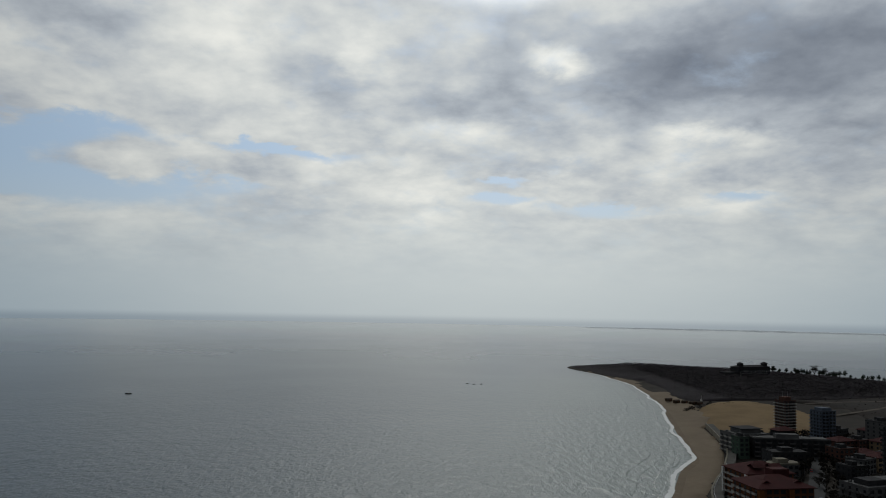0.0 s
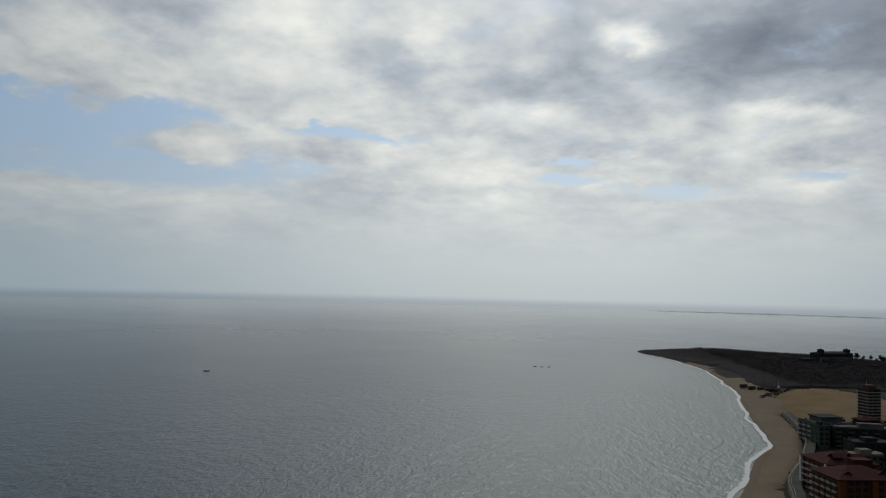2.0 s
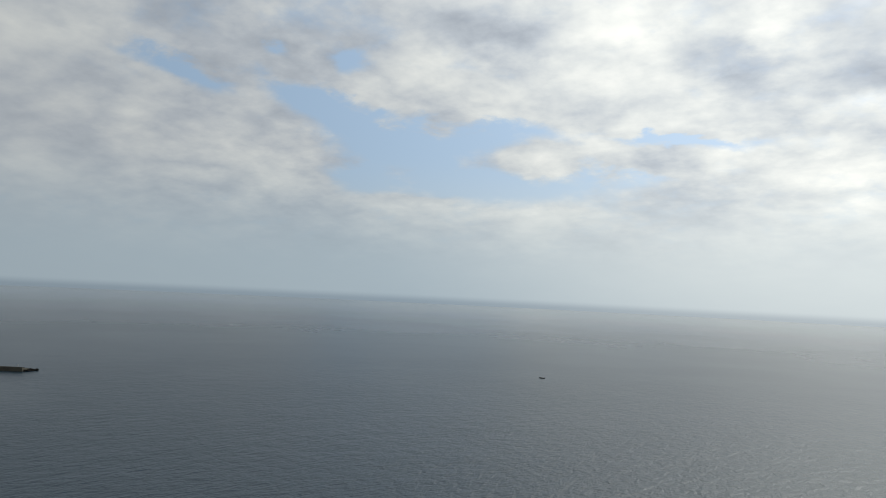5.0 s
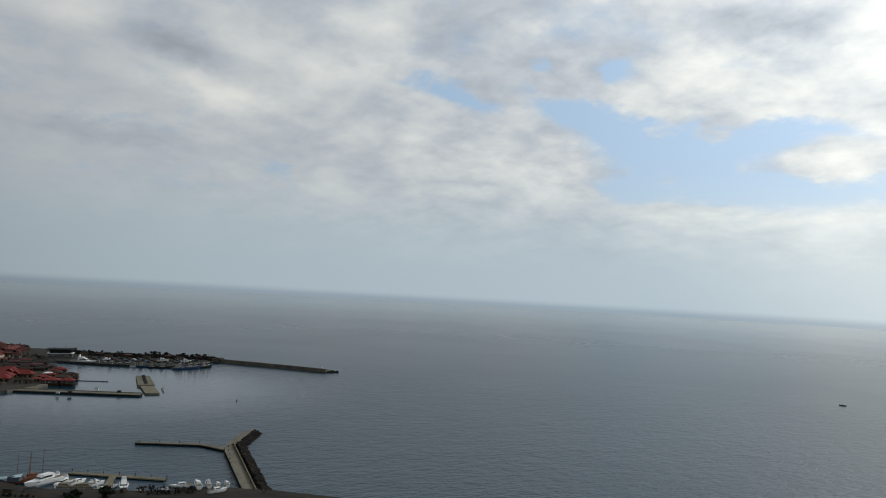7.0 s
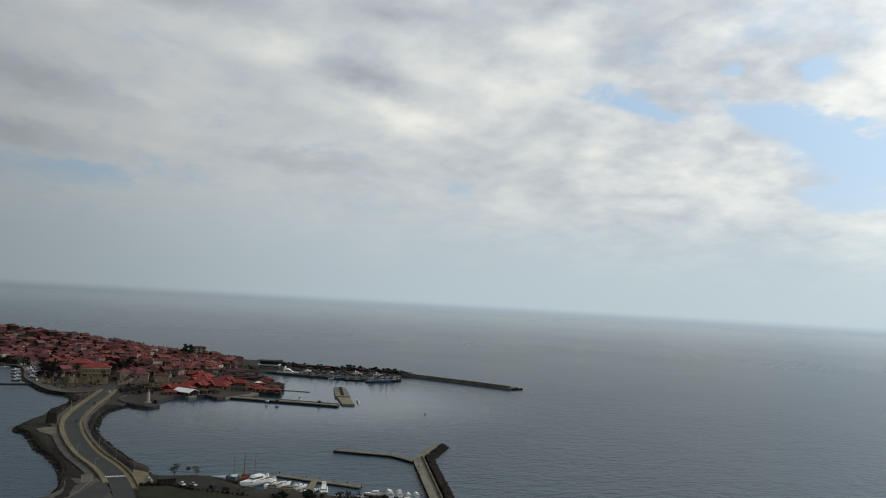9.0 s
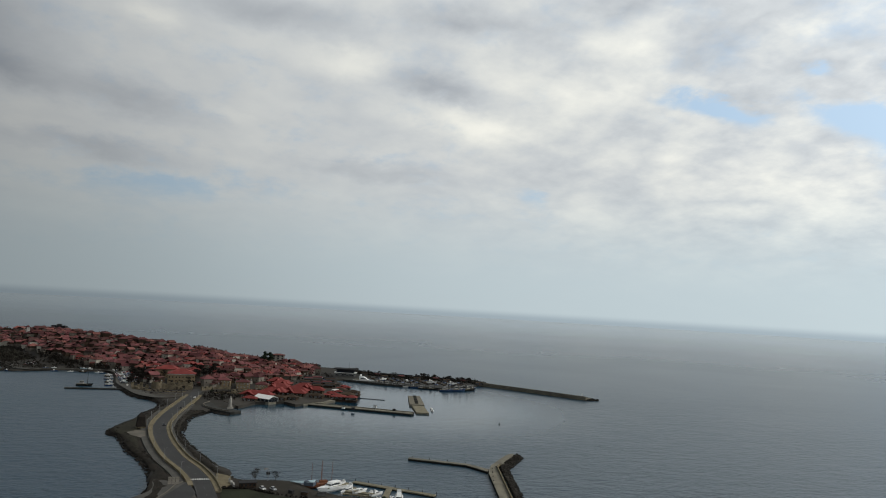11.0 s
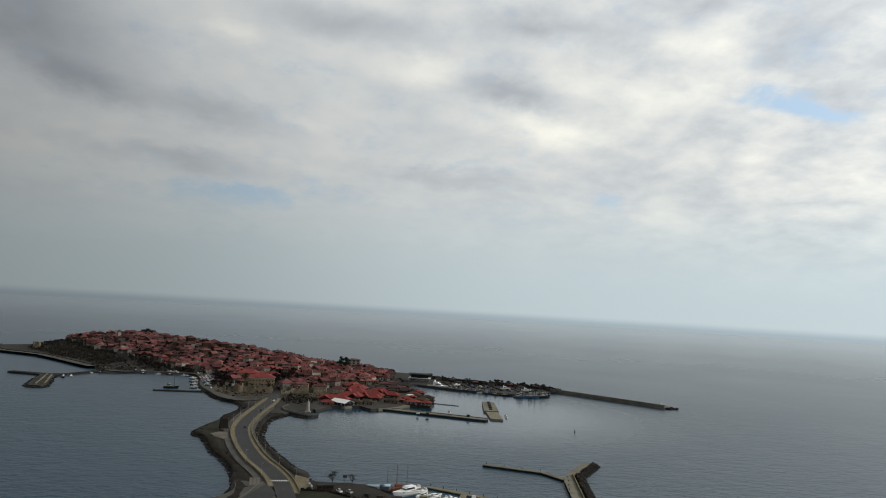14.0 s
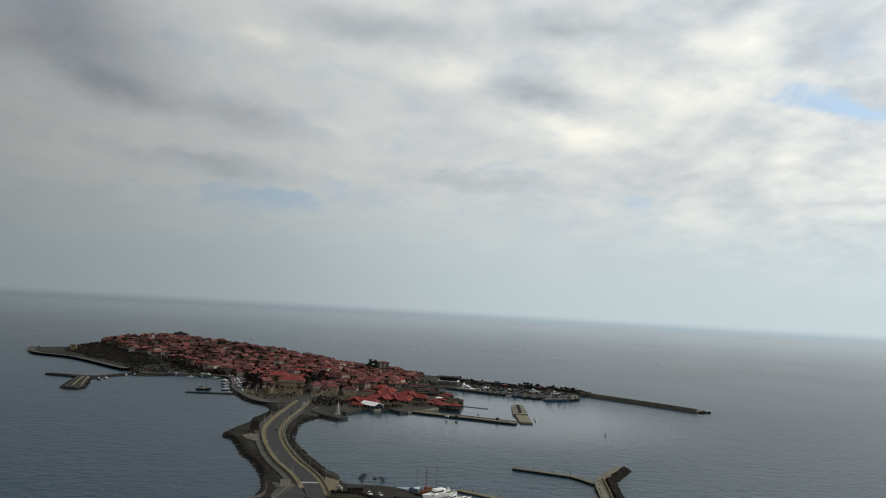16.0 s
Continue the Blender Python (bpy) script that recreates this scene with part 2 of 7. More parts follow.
M_FOREST = surface("bare_woodland", (0.026, 0.022, 0.025), 0.4, 0.03, 0.5, 0.95, tint=(0.018, 0.015, 0.017))

# ---- helpers for meshes ----
from mathutils import geometry


def mesh_of(name, verts, faces, material=None, smooth=False):
    me = bpy.data.meshes.new(name)
    me.from_pydata([tuple(v) for v in verts], [], faces)
    if material:
        me.materials.append(material)
    if smooth:
        me.polygons.foreach_set("use_smooth", [True] * len(me.polygons))
    me.update()
    return me


def thing(name, label, category, group="", kind=""):
    return tagged(new(name), label, category, group, kind)


def part(name, data, material, parent, label=""):
    """Links a bmesh, a (verts, faces) pair or a mesh as one object under a thing or a part."""
    if isinstance(data, bmesh.types.BMesh):
        me = bpy.data.meshes.new(name)
        data.normal_update()
        data.to_mesh(me)
        data.free()
        me.materials.append(material)
    elif isinstance(data, tuple):
        me = mesh_of(name, *data, material)
    else:
        me = data
    ob = new(name, me)
    ob.parent = parent
    if label:
        ob["label"] = label
    return ob


def curve_points(points, step, closed=False):
    """A smooth line through plan points, sampled every few metres."""
    pts = [Vector(p) for p in points]
    n, out = len(pts), []
    for i in range(n if closed else n - 1):
        at = (lambda k: pts[k % n]) if closed else (lambda k: pts[max(0, min(n - 1, k))])
        p0, p1, p2, p3 = at(i - 1), at(i), at(i + 1), at(i + 2)
        cuts = max(1, int((p2 - p1).length / step))
        for j in range(cuts):
            t = j / cuts
            out.append(0.5 * (2 * p1 + (p2 - p0) * t + (2 * p0 - 5 * p1 + 4 * p2 - p3) * t * t
                              + (3 * p1 - p0 - 3 * p2 + p3) * t ** 3))
    if not closed:
        out.append(pts[-1])
    return out


def offset_line(line, d):
    """The line shifted by d metres to its left."""
    out = []
    for i, p in enumerate(line):
        a, b = line[max(0, i - 1)], line[min(len(line) - 1, i + 1)]
        t = (b - a).normalized()
        out.append(p + Vector((-t.y, t.x)) * d)
    return out


def in_chunks(xy, count, work):
    step = max(1, 400000 // count)
    return np.concatenate([work(xy[i:i + step]) for i in range(0, len(xy), step)]) if len(xy) else work(xy)


def edge_distance(xy, poly):
    a = np.array([p[:2] for p in poly])
    d = np.roll(a, -1, axis=0) - a
    size = np.maximum((d * d).sum(1), 1e-9)

    def work(p):
        r = p[:, None, :] - a[None]
        t = np.clip((r * d).sum(2) / size, 0, 1)
        return np.sqrt(((r - t[..., None] * d) ** 2).sum(2)).min(1)
    return in_chunks(xy, len(a), work)


def inside(xy, poly):
    a = np.array([p[:2] for p in poly])
    b = np.roll(a, -1, axis=0)
    rise = np.where(b[:, 1] == a[:, 1], 1e-12, b[:, 1] - a[:, 1])

    def work(p):
        x, y = p[:, :1], p[:, 1:2]
        hit = ((a[:, 1] > y) != (b[:, 1] > y)) & (x < (b[:, 0] - a[:, 0]) * (y - a[:, 1]) / rise + a[:, 0])
        return hit.sum(1) % 2 == 1
    return in_chunks(xy, len(a), work)


def smooth01(x):
    x = np.clip(x, 0, 1)
    return x * x * (3 - 2 * x)


def sheet(poly, cell, height, rim=-1.0, margin=2.0):
    """Triangulated ground inside a plan outline; height(xy) gives its level, the outline lies at rim."""
    rng = np.random.default_rng(3)
    lo, hi = np.min([p[:2] for p in poly], axis=0), np.max([p[:2] for p in poly], axis=0)
    gx, gy = np.meshgrid(np.arange(lo[0], hi[0], cell), np.arange(lo[1], hi[1], cell))
    xy = np.stack([gx.ravel(), gy.ravel()], 1)
    xy = xy + rng.uniform(-0.3, 0.3, xy.shape) * cell
    xy = xy[inside(xy, poly)]
    xy = xy[edge_distance(xy, poly) > margin * 1.3]
    ring = []
    n = len(poly)
    for i in range(n):
        t = Vector(poly[(i + 1) % n][:2]) - Vector(poly[i - 1][:2])
        if t.length > 1e-6:
            t.normalize()
            for s in (1, -1):
                ring.append((poly[i][0] - t.y * margin * s, poly[i][1] + t.x * margin * s))
    ring = np.array(ring)
    ring = ring[inside(ring, poly)]
    ring = ring[edge_distance(ring, poly) > margin * 0.85]
    both = np.vstack([ring, xy])
    verts = [Vector((p[0], p[1])) for p in poly] + [Vector(p) for p in both]
    out = geometry.delaunay_2d_cdt(verts, [], [list(range(n))], 1, 1e-4)
    pts = np.array([v[:] for v in out[0]])
    level = height(pts)
    level = np.where(edge_distance(pts, poly) < 0.05, rim, level)
    return np.column_stack([pts, level]).tolist(), [tuple(f) for f in out[2]]


# ---- the plan, in metres ----
OLD_TOWN = curve_points([
    (-421, 26), (-448, 17), (-488, 7), (-524, -1), (-556, -2), (-606, 3), (-640, 18), (-662, 42), (-683, 58), (-690, 85),
    (-700, 118), (-751, 150), (-799, 166), (-872, 158), (-880, 182), (-846, 216), (-821, 257), (-811, 276), (-830, 318),
    (-868, 345), (-889, 359), (-905, 335), (-934, 268), (-956, 236), (-1002, 207), (-1060, 140), (-1110, 60), (-1190, -20),
    (-1270, -90), (-1320, -180), (-1330, -260), (-1290, -340), (-1250, -395), (-1215, -404), (-1195, -390), (-1139, -365), (-1099, -308),
    (-1059, -276), (-996, -232), (-962, -207), (-909, -186), (-922, -151), (-929, -133), (-923, -113), (-921, -93),
    (-885, -80), (-808, -72), (-765, -60), (-719, -45), (-701, -29), (-668, -22), (-635, -30), (-600, -36), (-569, -46),
    (-544, -49), (-530, -41), (-484, -31), (-461, -23), (-432, -17), (-407, -14)], 7, True)
NEW_TOWN = curve_points([
    (231, 1380), (243, 1293), (259, 1228), (270, 1102), (272, 998), (258, 881), (238, 770), (212, 651), (196, 580), (180, 514),
    (163, 485), (146, 445), (132, 410), (120, 384), (80, 345), (-60, 300), (-200, 240), (-300, 185), (-333, 158), (-337, 145),
    (-343, 134), (-350, 125), (-347, 110), (-357, 99), (-364, 90), (-368, 77), (-379, 67), (-391, 63), (-404, 58), (-402, 46),
    (-403, 36), (-412, 27), (-424, 22), (-430, 4), (-420, -11), (-400, -14), (-382, -16), (-340, -40), (-250, -150), (-200, -400), (0, -900), (700, -1400),
    (2400, -1300), (2600, 0), (1600, 450), (900, 800), (770, 1005), (685, 1088), (622, 1172), (556, 1270), (450, 1345), (340, 1415), (246, 1405)], 25, True)
SHORE = curve_points([
    (236, 1386), (245, 1293), (261, 1228), (268, 1102), (266, 998), (251, 881), (230, 770), (204, 651), (188, 580), (174, 520),
    (155, 485), (139, 445), (125, 410), (113, 384), (90, 350), (40, 310)], 8)


def old_level(xy):
    d = edge_distance(xy, OLD_TOWN)
    rise = 28.5 * smooth01((d - 4) / 180) * smooth01((150 - xy[:, 1]) / 190) * smooth01((-720 - xy[:, 0]) / 150)
    return 2.0 + rise + 0.3 * np.sin(xy[:, 0] * 0.05) * np.cos(xy[:, 1] * 0.06)


def new_level(xy):
    ridge = 3.5 * smooth01((xy[:, 1] - 880) / 260) * smooth01((1440 - xy[:, 1]) / 130) * smooth01((xy[:, 0] - 205) / 130)
    dune = 3.0 * smooth01((xy[:, 1] - 690) / 120) * smooth01((xy[:, 0] - 260) / 60)
    near = edge_distance(xy, [*SHORE, *reversed(SHORE)])
    return 2.2 - 2.4 * smooth01(1 - near / 85) * smooth01((1330 - xy[:, 1]) / 60) + ridge * smooth01((near - 25) / 60) + dune + 0.6 * np.sin(xy[:, 0] * 0.031) * np.sin(xy[:, 1] * 0.027)


def ground_z(x, y):
    p = np.array([[x, y]], float)
    if inside(p, OLD_TOWN)[0]:
        return float(old_level(p)[0])
    return float(new_level(p)[0]) if inside(p, NEW_TOWN)[0] else 0.0


def structure(name, data, material, label, category, kind="structure", smooth=True):
    ob = new(name, mesh_of(name, *data, material, smooth) if isinstance(data, tuple) else data)
    return tagged(ob, label, category, "", kind)


# the sea: one round sheet that lifts to the eye's horizon at its far rim
def sea_sheet():
    radii = [0, 60, 150, 300, 500, 800, 1200, 1700, 2300, 2600, 2900, 3200, 3500, 3800, 4100, 4400, 4650, 4850]
    verts, faces, seg = [(0, 0, 0)], [], 180
    for r in radii[1:]:
        z = 19.5 * max(0.0, (r - 2400) / 2450) ** 2
        verts += [(r * math.cos(k * math.tau / seg), r * math.sin(k * math.tau / seg), z) for k in range(seg)]
    faces += [(0, 1 + k, 1 + (k + 1) % seg) for k in range(seg)]
    for i in range(len(radii) - 2):
        a, b = 1 + i * seg, 1 + (i + 1) * seg
        faces += [(a + k, b + k, b + (k + 1) % seg, a + (k + 1) % seg) for k in range(seg)]
    return verts, faces


structure("water", sea_sheet(), M_SEA, "calm grey-blue sea with fine ripples under clouds", "sea")
FAR_COAST = [(4690 * math.sin(radians(a)), 4690 * math.cos(radians(a))) for a in (10.7, 14, 18, 23, 28, 34, 41, 50)]
FAR_BACK = [(p[0] * 1.03, p[1] * 1.03) for p in reversed(FAR_COAST)]
M_FAR = surface("hazed_far_shore", (0.55, 0.60, 0.63), 0.2, 0.004, 0.02, 1.0, tint=(0.33, 0.37, 0.39))

for nd in M_FAR.node_tree.nodes:   # haze of the air over the bay, put in as glow and pale base colour
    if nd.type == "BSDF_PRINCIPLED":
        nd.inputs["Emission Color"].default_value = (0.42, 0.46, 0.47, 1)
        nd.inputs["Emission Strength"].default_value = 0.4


def far_level(xy):
    along = np.arctan2(xy[:, 0], xy[:, 1]) * 57.3
    return 19.5 + 2.0 * smooth01((along - 11) / 8) + 1.2 * np.sin(along * 3.1) * smooth01((along - 12) / 4)


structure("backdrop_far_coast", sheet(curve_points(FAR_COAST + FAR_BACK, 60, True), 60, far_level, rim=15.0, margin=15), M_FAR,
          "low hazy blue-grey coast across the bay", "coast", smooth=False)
structure("ground_old_town", sheet(OLD_TOWN, 11, old_level), M_LAND, "paved and earthen ground of the old town peninsula", "ground")
M_HINTERLAND = surface("dusty_hinterland", (0.034, 0.029, 0.024), 0.35, 0.02, 0.4, 0.95)
structure("ground_new_town", sheet(NEW_TOWN, 32, new_level, margin=4), M_HINTERLAND, "dusty ground of the seaside resort town", "ground")

# ---- the south shore: beach, surf, dunes, woods ----
def ribbon(line_a, line_b, za, zb=None):
    """A strip between two lines of the same number of points."""
    zb = za if zb is None else zb
    verts = [(p[0], p[1], za) for p in line_a] + [(p[0], p[1], zb) for p in line_b]
    n = len(line_a)
    return verts, [(i, i + 1, n + i + 1, n + i) for i in range(n - 1)]


def solid(bm, outline, z0, z1):
    """A plan outline pushed up into a block, into a bmesh."""
    low = [bm.verts.new((p[0], p[1], z0)) for p in outline]
    top = [bm.verts.new((p[0], p[1], z1)) for p in outline]
    n = len(low)
    bm.faces.new(list(reversed(low)))
    bm.faces.new(top)
    for i in range(n):
        bm.faces.new((low[i], low[(i + 1) % n], top[(i + 1) % n], top[i]))
    return bm


def block(bm, x0, x1, y0, y1, z0, z1):
    return solid(bm, [(x0, y0), (x1, y0), (x1, y1), (x0, y1)], z0, z1)


def slab(outline, z0, z1, bevel=0.0):
    bm = bmesh.new()
    area = sum(a[0] * b[1] - b[0] * a[1] for a, b in zip(outline, [*outline[1:], outline[0]]))
    solid(bm, outline if area > 0 else list(reversed(outline)), z0, z1)
    if bevel:
        bmesh.ops.bevel(bm, geom=[e for e in bm.edges if abs(e.verts[0].co.z - z1) < 1e-4 and abs(e.verts[1].co.z - z1) < 1e-4],
                        offset=bevel, segments=1, affect="EDGES")
    return bm


def wall_along(line, thick, z0, z1):
    return slab([*offset_line(line, thick / 2), *reversed(offset_line(line, -thick / 2))], z0, z1)


BEACH = [*SHORE, *[Vector(p) for p in (
    (100, 330), (138, 376), (148, 412), (161, 439), (192, 506), (215, 566), (225, 610), (236, 668), (262, 720), (275, 790), (287, 850),
    (286, 900), (292, 940), (300, 990), (300, 1085), (288, 1181), (268, 1255), (250, 1375))]]


def beach_level(xy):
    d = edge_distance(xy, [*SHORE, *reversed(SHORE)])
    return -0.12 + 2.8 * smooth01((d + 3) / 42) + 0.12 * np.sin(xy[:, 0] * 0.21 + xy[:, 1] * 0.13)


structure("beach", sheet(BEACH, 9, beach_level, rim=-0.3, margin=1.5), M_SAND, "wide curved beach of brownish sand", "beach")
structure("wet_sand", ribbon(offset_line(SHORE, -3), offset_line(SHORE, 5.5), -0.24, 0.32), M_WETSAND,
          "dark wet sand along the waterline", "beach")
DUNES = curve_points([(238, 690), (256, 745), (278, 800), (308, 830), (342, 836), (360, 812), (372, 770), (366, 710),
                      (340, 655), (300, 625), (250, 640)], 12, True)
structure("dune", sheet(DUNES, 10, lambda xy: new_level(xy) + 0.6 + 1.0 * smooth01(edge_distance(xy, DUNES) / 30), rim=1.0), M_DUNE,
          "bare yellow-brown dune sand behind the beach", "dune")
M_DRY = surface("dry_steppe", (0.028, 0.023, 0.020), 0.4, 0.012, 0.2, 0.95, tint=(0.015, 0.0135, 0.012))
STEPPE = curve_points([(300, 840), (380, 850), (420, 760), (400, 690), (420, 600), (700, 560), (1100, 600), (860, 800), (720, 900), (600, 930), (450, 900)], 25, True)
structure("steppe", sheet(STEPPE, 25, lambda xy: new_level(xy) + 0.7, rim=1.0), M_DRY, "dry brown grassland with worn tracks", "grassland")
M_TRACK = surface("dirt_track", (0.085, 0.072, 0.058), 0.25, 0.05, 0.6, 0.95)


def draped(line, width, material, name, label, lift=0.9):
    a, b = offset_line(line, width / 2), offset_line(line, -width / 2)
    verts = [(p.x, p.y, float(new_level(np.array([[p.x, p.y]]))[0]) + lift) for p in (*a, *b)]
    n = len(a)
    return structure(name, (verts, [(i, i + 1, n + i + 1, n + i) for i in range(n - 1)]), material, label, "track")


draped(curve_points([(380, 735), (450, 777), (520, 830), (640, 880)], 10), 5, M_TRACK, "dirt_track", "pale dirt track across dry grassland")
draped(curve_points([(400, 820), (470, 850), (560, 860)], 10), 4, M_TRACK, "dirt_track", "pale dirt track across dry grassland")
WOODS = curve_points([(242, 1390), (256, 1300), (271, 1215), (294, 1110), (296, 1000), (288, 940), (286, 885), (304, 842), (420, 858), (560, 905),
                      (640, 930), (760, 880), (800, 860), (750, 1000), (668, 1080), (606, 1162), (542, 1258), (440, 1332), (325, 1403)], 20, True)
structure("woodland_floor", sheet(WOODS, 24, lambda xy: new_level(xy) + 0.9, rim=1.0), M_FOREST, "dark leaf-littered woodland floor", "woods")


def crown_cloud(rng, centres, sizes, tufts, flat=0.75, level=False):
    """Leaf and twig tufts: small tilted quads scattered through each crown."""
    verts, faces = [], []
    for (cx, cy, cz), r in zip(centres, sizes):
        for _ in range(tufts):
            d = rng.normal(size=3)
            d /= np.linalg.norm(d)
            q = np.array((cx, cy, cz)) + d * np.array((r, r, r * flat)) * rng.uniform(0.45, 1.0)
            u = rng.normal(size=3)
            u /= np.linalg.norm(u)
            w = np.cross(d, u)
            if level:
                u = np.array((u[0], u[1], u[2] * 0.3))
                w = np.array((-u[1], u[0], w[2] * 0.3))
            s = r * rng.uniform(0.28, 0.55)
            k = len(verts)
            verts += [tuple(q + u * s), tuple(q + w * s), tuple(q - u * s * 0.9), tuple(q - w * s * 0.8)]
            faces.append((k, k + 1, k + 2, k + 3))
    return verts, faces


def scatter(poly, count, rng, keep=None):
    lo, hi = np.min([p[:2] for p in poly], axis=0), np.max([p[:2] for p in poly], axis=0)
    xy = rng.uniform(lo, hi, (count, 2))
    xy = xy[inside(xy, poly)]
    return xy[keep(xy)] if keep else xy


rng = np.random.default_rng(11)
M_TWIGS = surface("bare_twigs", (0.026, 0.022, 0.019), 0.4, 0.08, 0.8, 0.95, tint=(0.014, 0.013, 0.011))
M_WOODLAND = surface("leafless_woodland", (0.022, 0.018, 0.022), 0.4, 0.03, 0.8, 0.95, tint=(0.013, 0.011, 0.013))
wood_xy = scatter(WOODS, 24000, rng, lambda p: (p[:, 0] < 1100))
near_edge = edge_distance(wood_xy, WOODS)
tall = 2.6 + 3.4 * smooth01(near_edge / 60) * rng.uniform(0.5, 1.15, len(wood_xy))
tall *= np.where(wood_xy[:, 0] < 330, 0.55, 1.0)
base = new_level(wood_xy)
structure("woodland", crown_cloud(rng, np.column_stack([wood_xy, base + tall * 0.6 + 0.5]), tall * 0.62, 7, 0.75, True), M_WOODLAND,
          "dense dark leafless wood on the headland", "woods", kind="stuff", smooth=False)
scrub_xy = scatter(STEPPE, 2600, rng, lambda p: (p[:, 0] < 900))
size = rng.uniform(0.5, 1.6, len(scrub_xy))
structure("scrub", crown_cloud(rng, np.column_stack([scrub_xy, new_level(scrub_xy) + 1.0 + size * 0.3]), size, 4), M_TWIGS,
          "low dark bushes scattered over dry grassland", "bushes", kind="stuff", smooth=False)
EDGE = [Vector(p) for p in ((246, 760), (262, 790), (288, 805), (300, 822), (292, 815), (262, 775))]
bush_xy = scatter(EDGE, 260, rng)
size = rng.uniform(1.2, 2.6, len(bush_xy))
structure("beach_bushes", crown_cloud(rng, np.column_stack([bush_xy, new_level(bush_xy) + 1.6 + size * 0.5]), size, 7), M_TWIGS,
          "dark thicket of bushes at the back of the beach", "bushes", kind="stuff", smooth=False)
rim_xy = scatter(DUNES, 900, rng, lambda p: (p[:, 1] > 800))
size = rng.uniform(0.4, 1.1, len(rim_xy))
structure("dune_grass", crown_cloud(rng, np.column_stack([rim_xy, new_level(rim_xy) + 1.7]), size, 3), M_TWIGS,
          "tufts of dry brown dune grass", "grass", kind="stuff", smooth=False)


# surf: ragged white sheets of foam in lines along the shore
def fading(name, colour, rough, reach):
    m = bpy.data.materials.new(name)
    m.use_nodes = True
    n = Nodes(m.node_tree)
    spot = n.add("ShaderNodeNewGeometry").outputs["Position"]
    fade = n.add("ShaderNodeAttribute", attribute_name="cover").outputs["Fac"]
    lace = n.math("MULTIPLY_ADD", n.noise(spot, 0.12, 6.0, 0.65, 0.6), 0.6, n.math("MULTIPLY", n.noise(spot, 0.6, 4.0, 0.6), 0.4))
    solid_part = n.step(n.math("ADD", lace, n.math("MULTIPLY_ADD", fade, reach, -0.5)), 0.42, 0.62)
    b = n.add("ShaderNodeBsdfPrincipled", {"Base Color": (*colour, 1), "Roughness": rough})
    s = n.add("ShaderNodeMixShader", {0: solid_part, 1: n.add("ShaderNodeBsdfTransparent").outputs[0], 2: b.outputs[0]})
    n.add("ShaderNodeOutputMaterial", {0: s.outputs[0]})
    return m


def soft_band(name, line, profile, z, material, label, wobble=0.0, seed=0):
    """A band along a line; profile holds (offset, cover) pairs across it."""
    rng = np.random.default_rng(seed)
    n = len(line)
    shift = np.zeros(n)
    for k in range(1, 7):
        shift += wobble / k * np.sin(np.arange(n) * k * 0.075 + rng.uniform(0, 6.28))
    cols = []
    for d, _ in profile:
        cols.append([p + (q - p) * 1.0 for p, q in zip(line, offset_line(line, d))])
    verts, cover = [], []
    for (d, c), col in zip(profile, cols):
        moved = offset_line(col, 0)
        for i, p in enumerate(moved):
            t = (line[min(n - 1, i + 1)] - line[max(0, i - 1)]).normalized()
            verts.append((p.x - t.y * shift[i], p.y + t.x * shift[i], z))
            ends = min(1.0, i / 6, (n - 1 - i) / 6)
            cover.append(c * ends)
    faces = [(k * n + i, k * n + i + 1, (k + 1) * n + i + 1, (k + 1) * n + i) for k in range(len(profile) - 1) for i in range(n - 1)]
    ob = structure(name, (verts, faces), material, label, "surf", kind="structure")
    ob.data.attributes.new("cover", "FLOAT", "POINT").data.foreach_set("value", cover)
    return ob


M_FOAM = fading("foam", (0.52, 0.535, 0.53), 0.6, 0.9)
SURF = curve_points([tuple(p) for p in SHORE[6::3]], 3.0)
soft_band("surf_wash", SURF, ((-6, 0.0), (-3.2, 0.42), (-1.0, 0.74), (0.6, 0.85), (1.6, 0.5)), 0.30, M_FOAM, "white wash of foam at the waterline", 2.0, 2)


def wave_ridge(line, seed, high):
    """A short low swell running up the beach, tapered at both ends, with a steep shoreward face."""
    r = np.random.default_rng(seed)
    n = len(line)
    i = np.arange(n)
    shift = sum(1.2 / k * np.sin(i * k * 0.11 + r.uniform(0, 6.28)) for k in range(1, 6)) + (i / n - 0.5) * r.uniform(-3, 3)
    tall = high * np.sin(np.pi * i / (n - 1)) ** 0.6 * (0.75 + 0.25 * np.sin(i * 0.5 + r.uniform(0, 6)))
    verts = []
    for d, f in ((-4.0, -0.1), (-2.2, 0.35), (-0.5, 1.0), (0.1, 0.85), (0.6, -0.1)):
        for k in range(n):
            t = (line[min(n - 1, k + 1)] - line[max(0, k - 1)]).normalized()
            o = d + shift[k]
            verts.append((line[k].x - t.y * o, line[k].y + t.x * o, 0.02 + tall[k] * f))
    structure("surf_wave", (verts, [(c * n + k, c * n + k + 1, (c + 1) * n + k + 1, (c + 1) * n + k) for c in range(4) for k in range(n - 1)]), M_SEA,
              "low swell rolling towards the beach", "surf")


rs = random.Random(8)
for i in range(26):
    lo = rs.randint(10, max(20, len(SURF) - 90))
    run = rs.randint(24, 60)
    wave_ridge(offset_line(SURF[lo:lo + run], -(7 + 34 * rs.random() ** 1.4)), 5 + i, rs.uniform(0.16, 0.32))
soft_band("surf_breaker", offset_line(SURF[30:420], -9), ((-3.0, 0.0), (-0.9, 0.46), (0.4, 0.60), (1.2, 0.25)), 0.45, M_FOAM,
          "thin broken line of foam on a low wave", 2.2, 5)
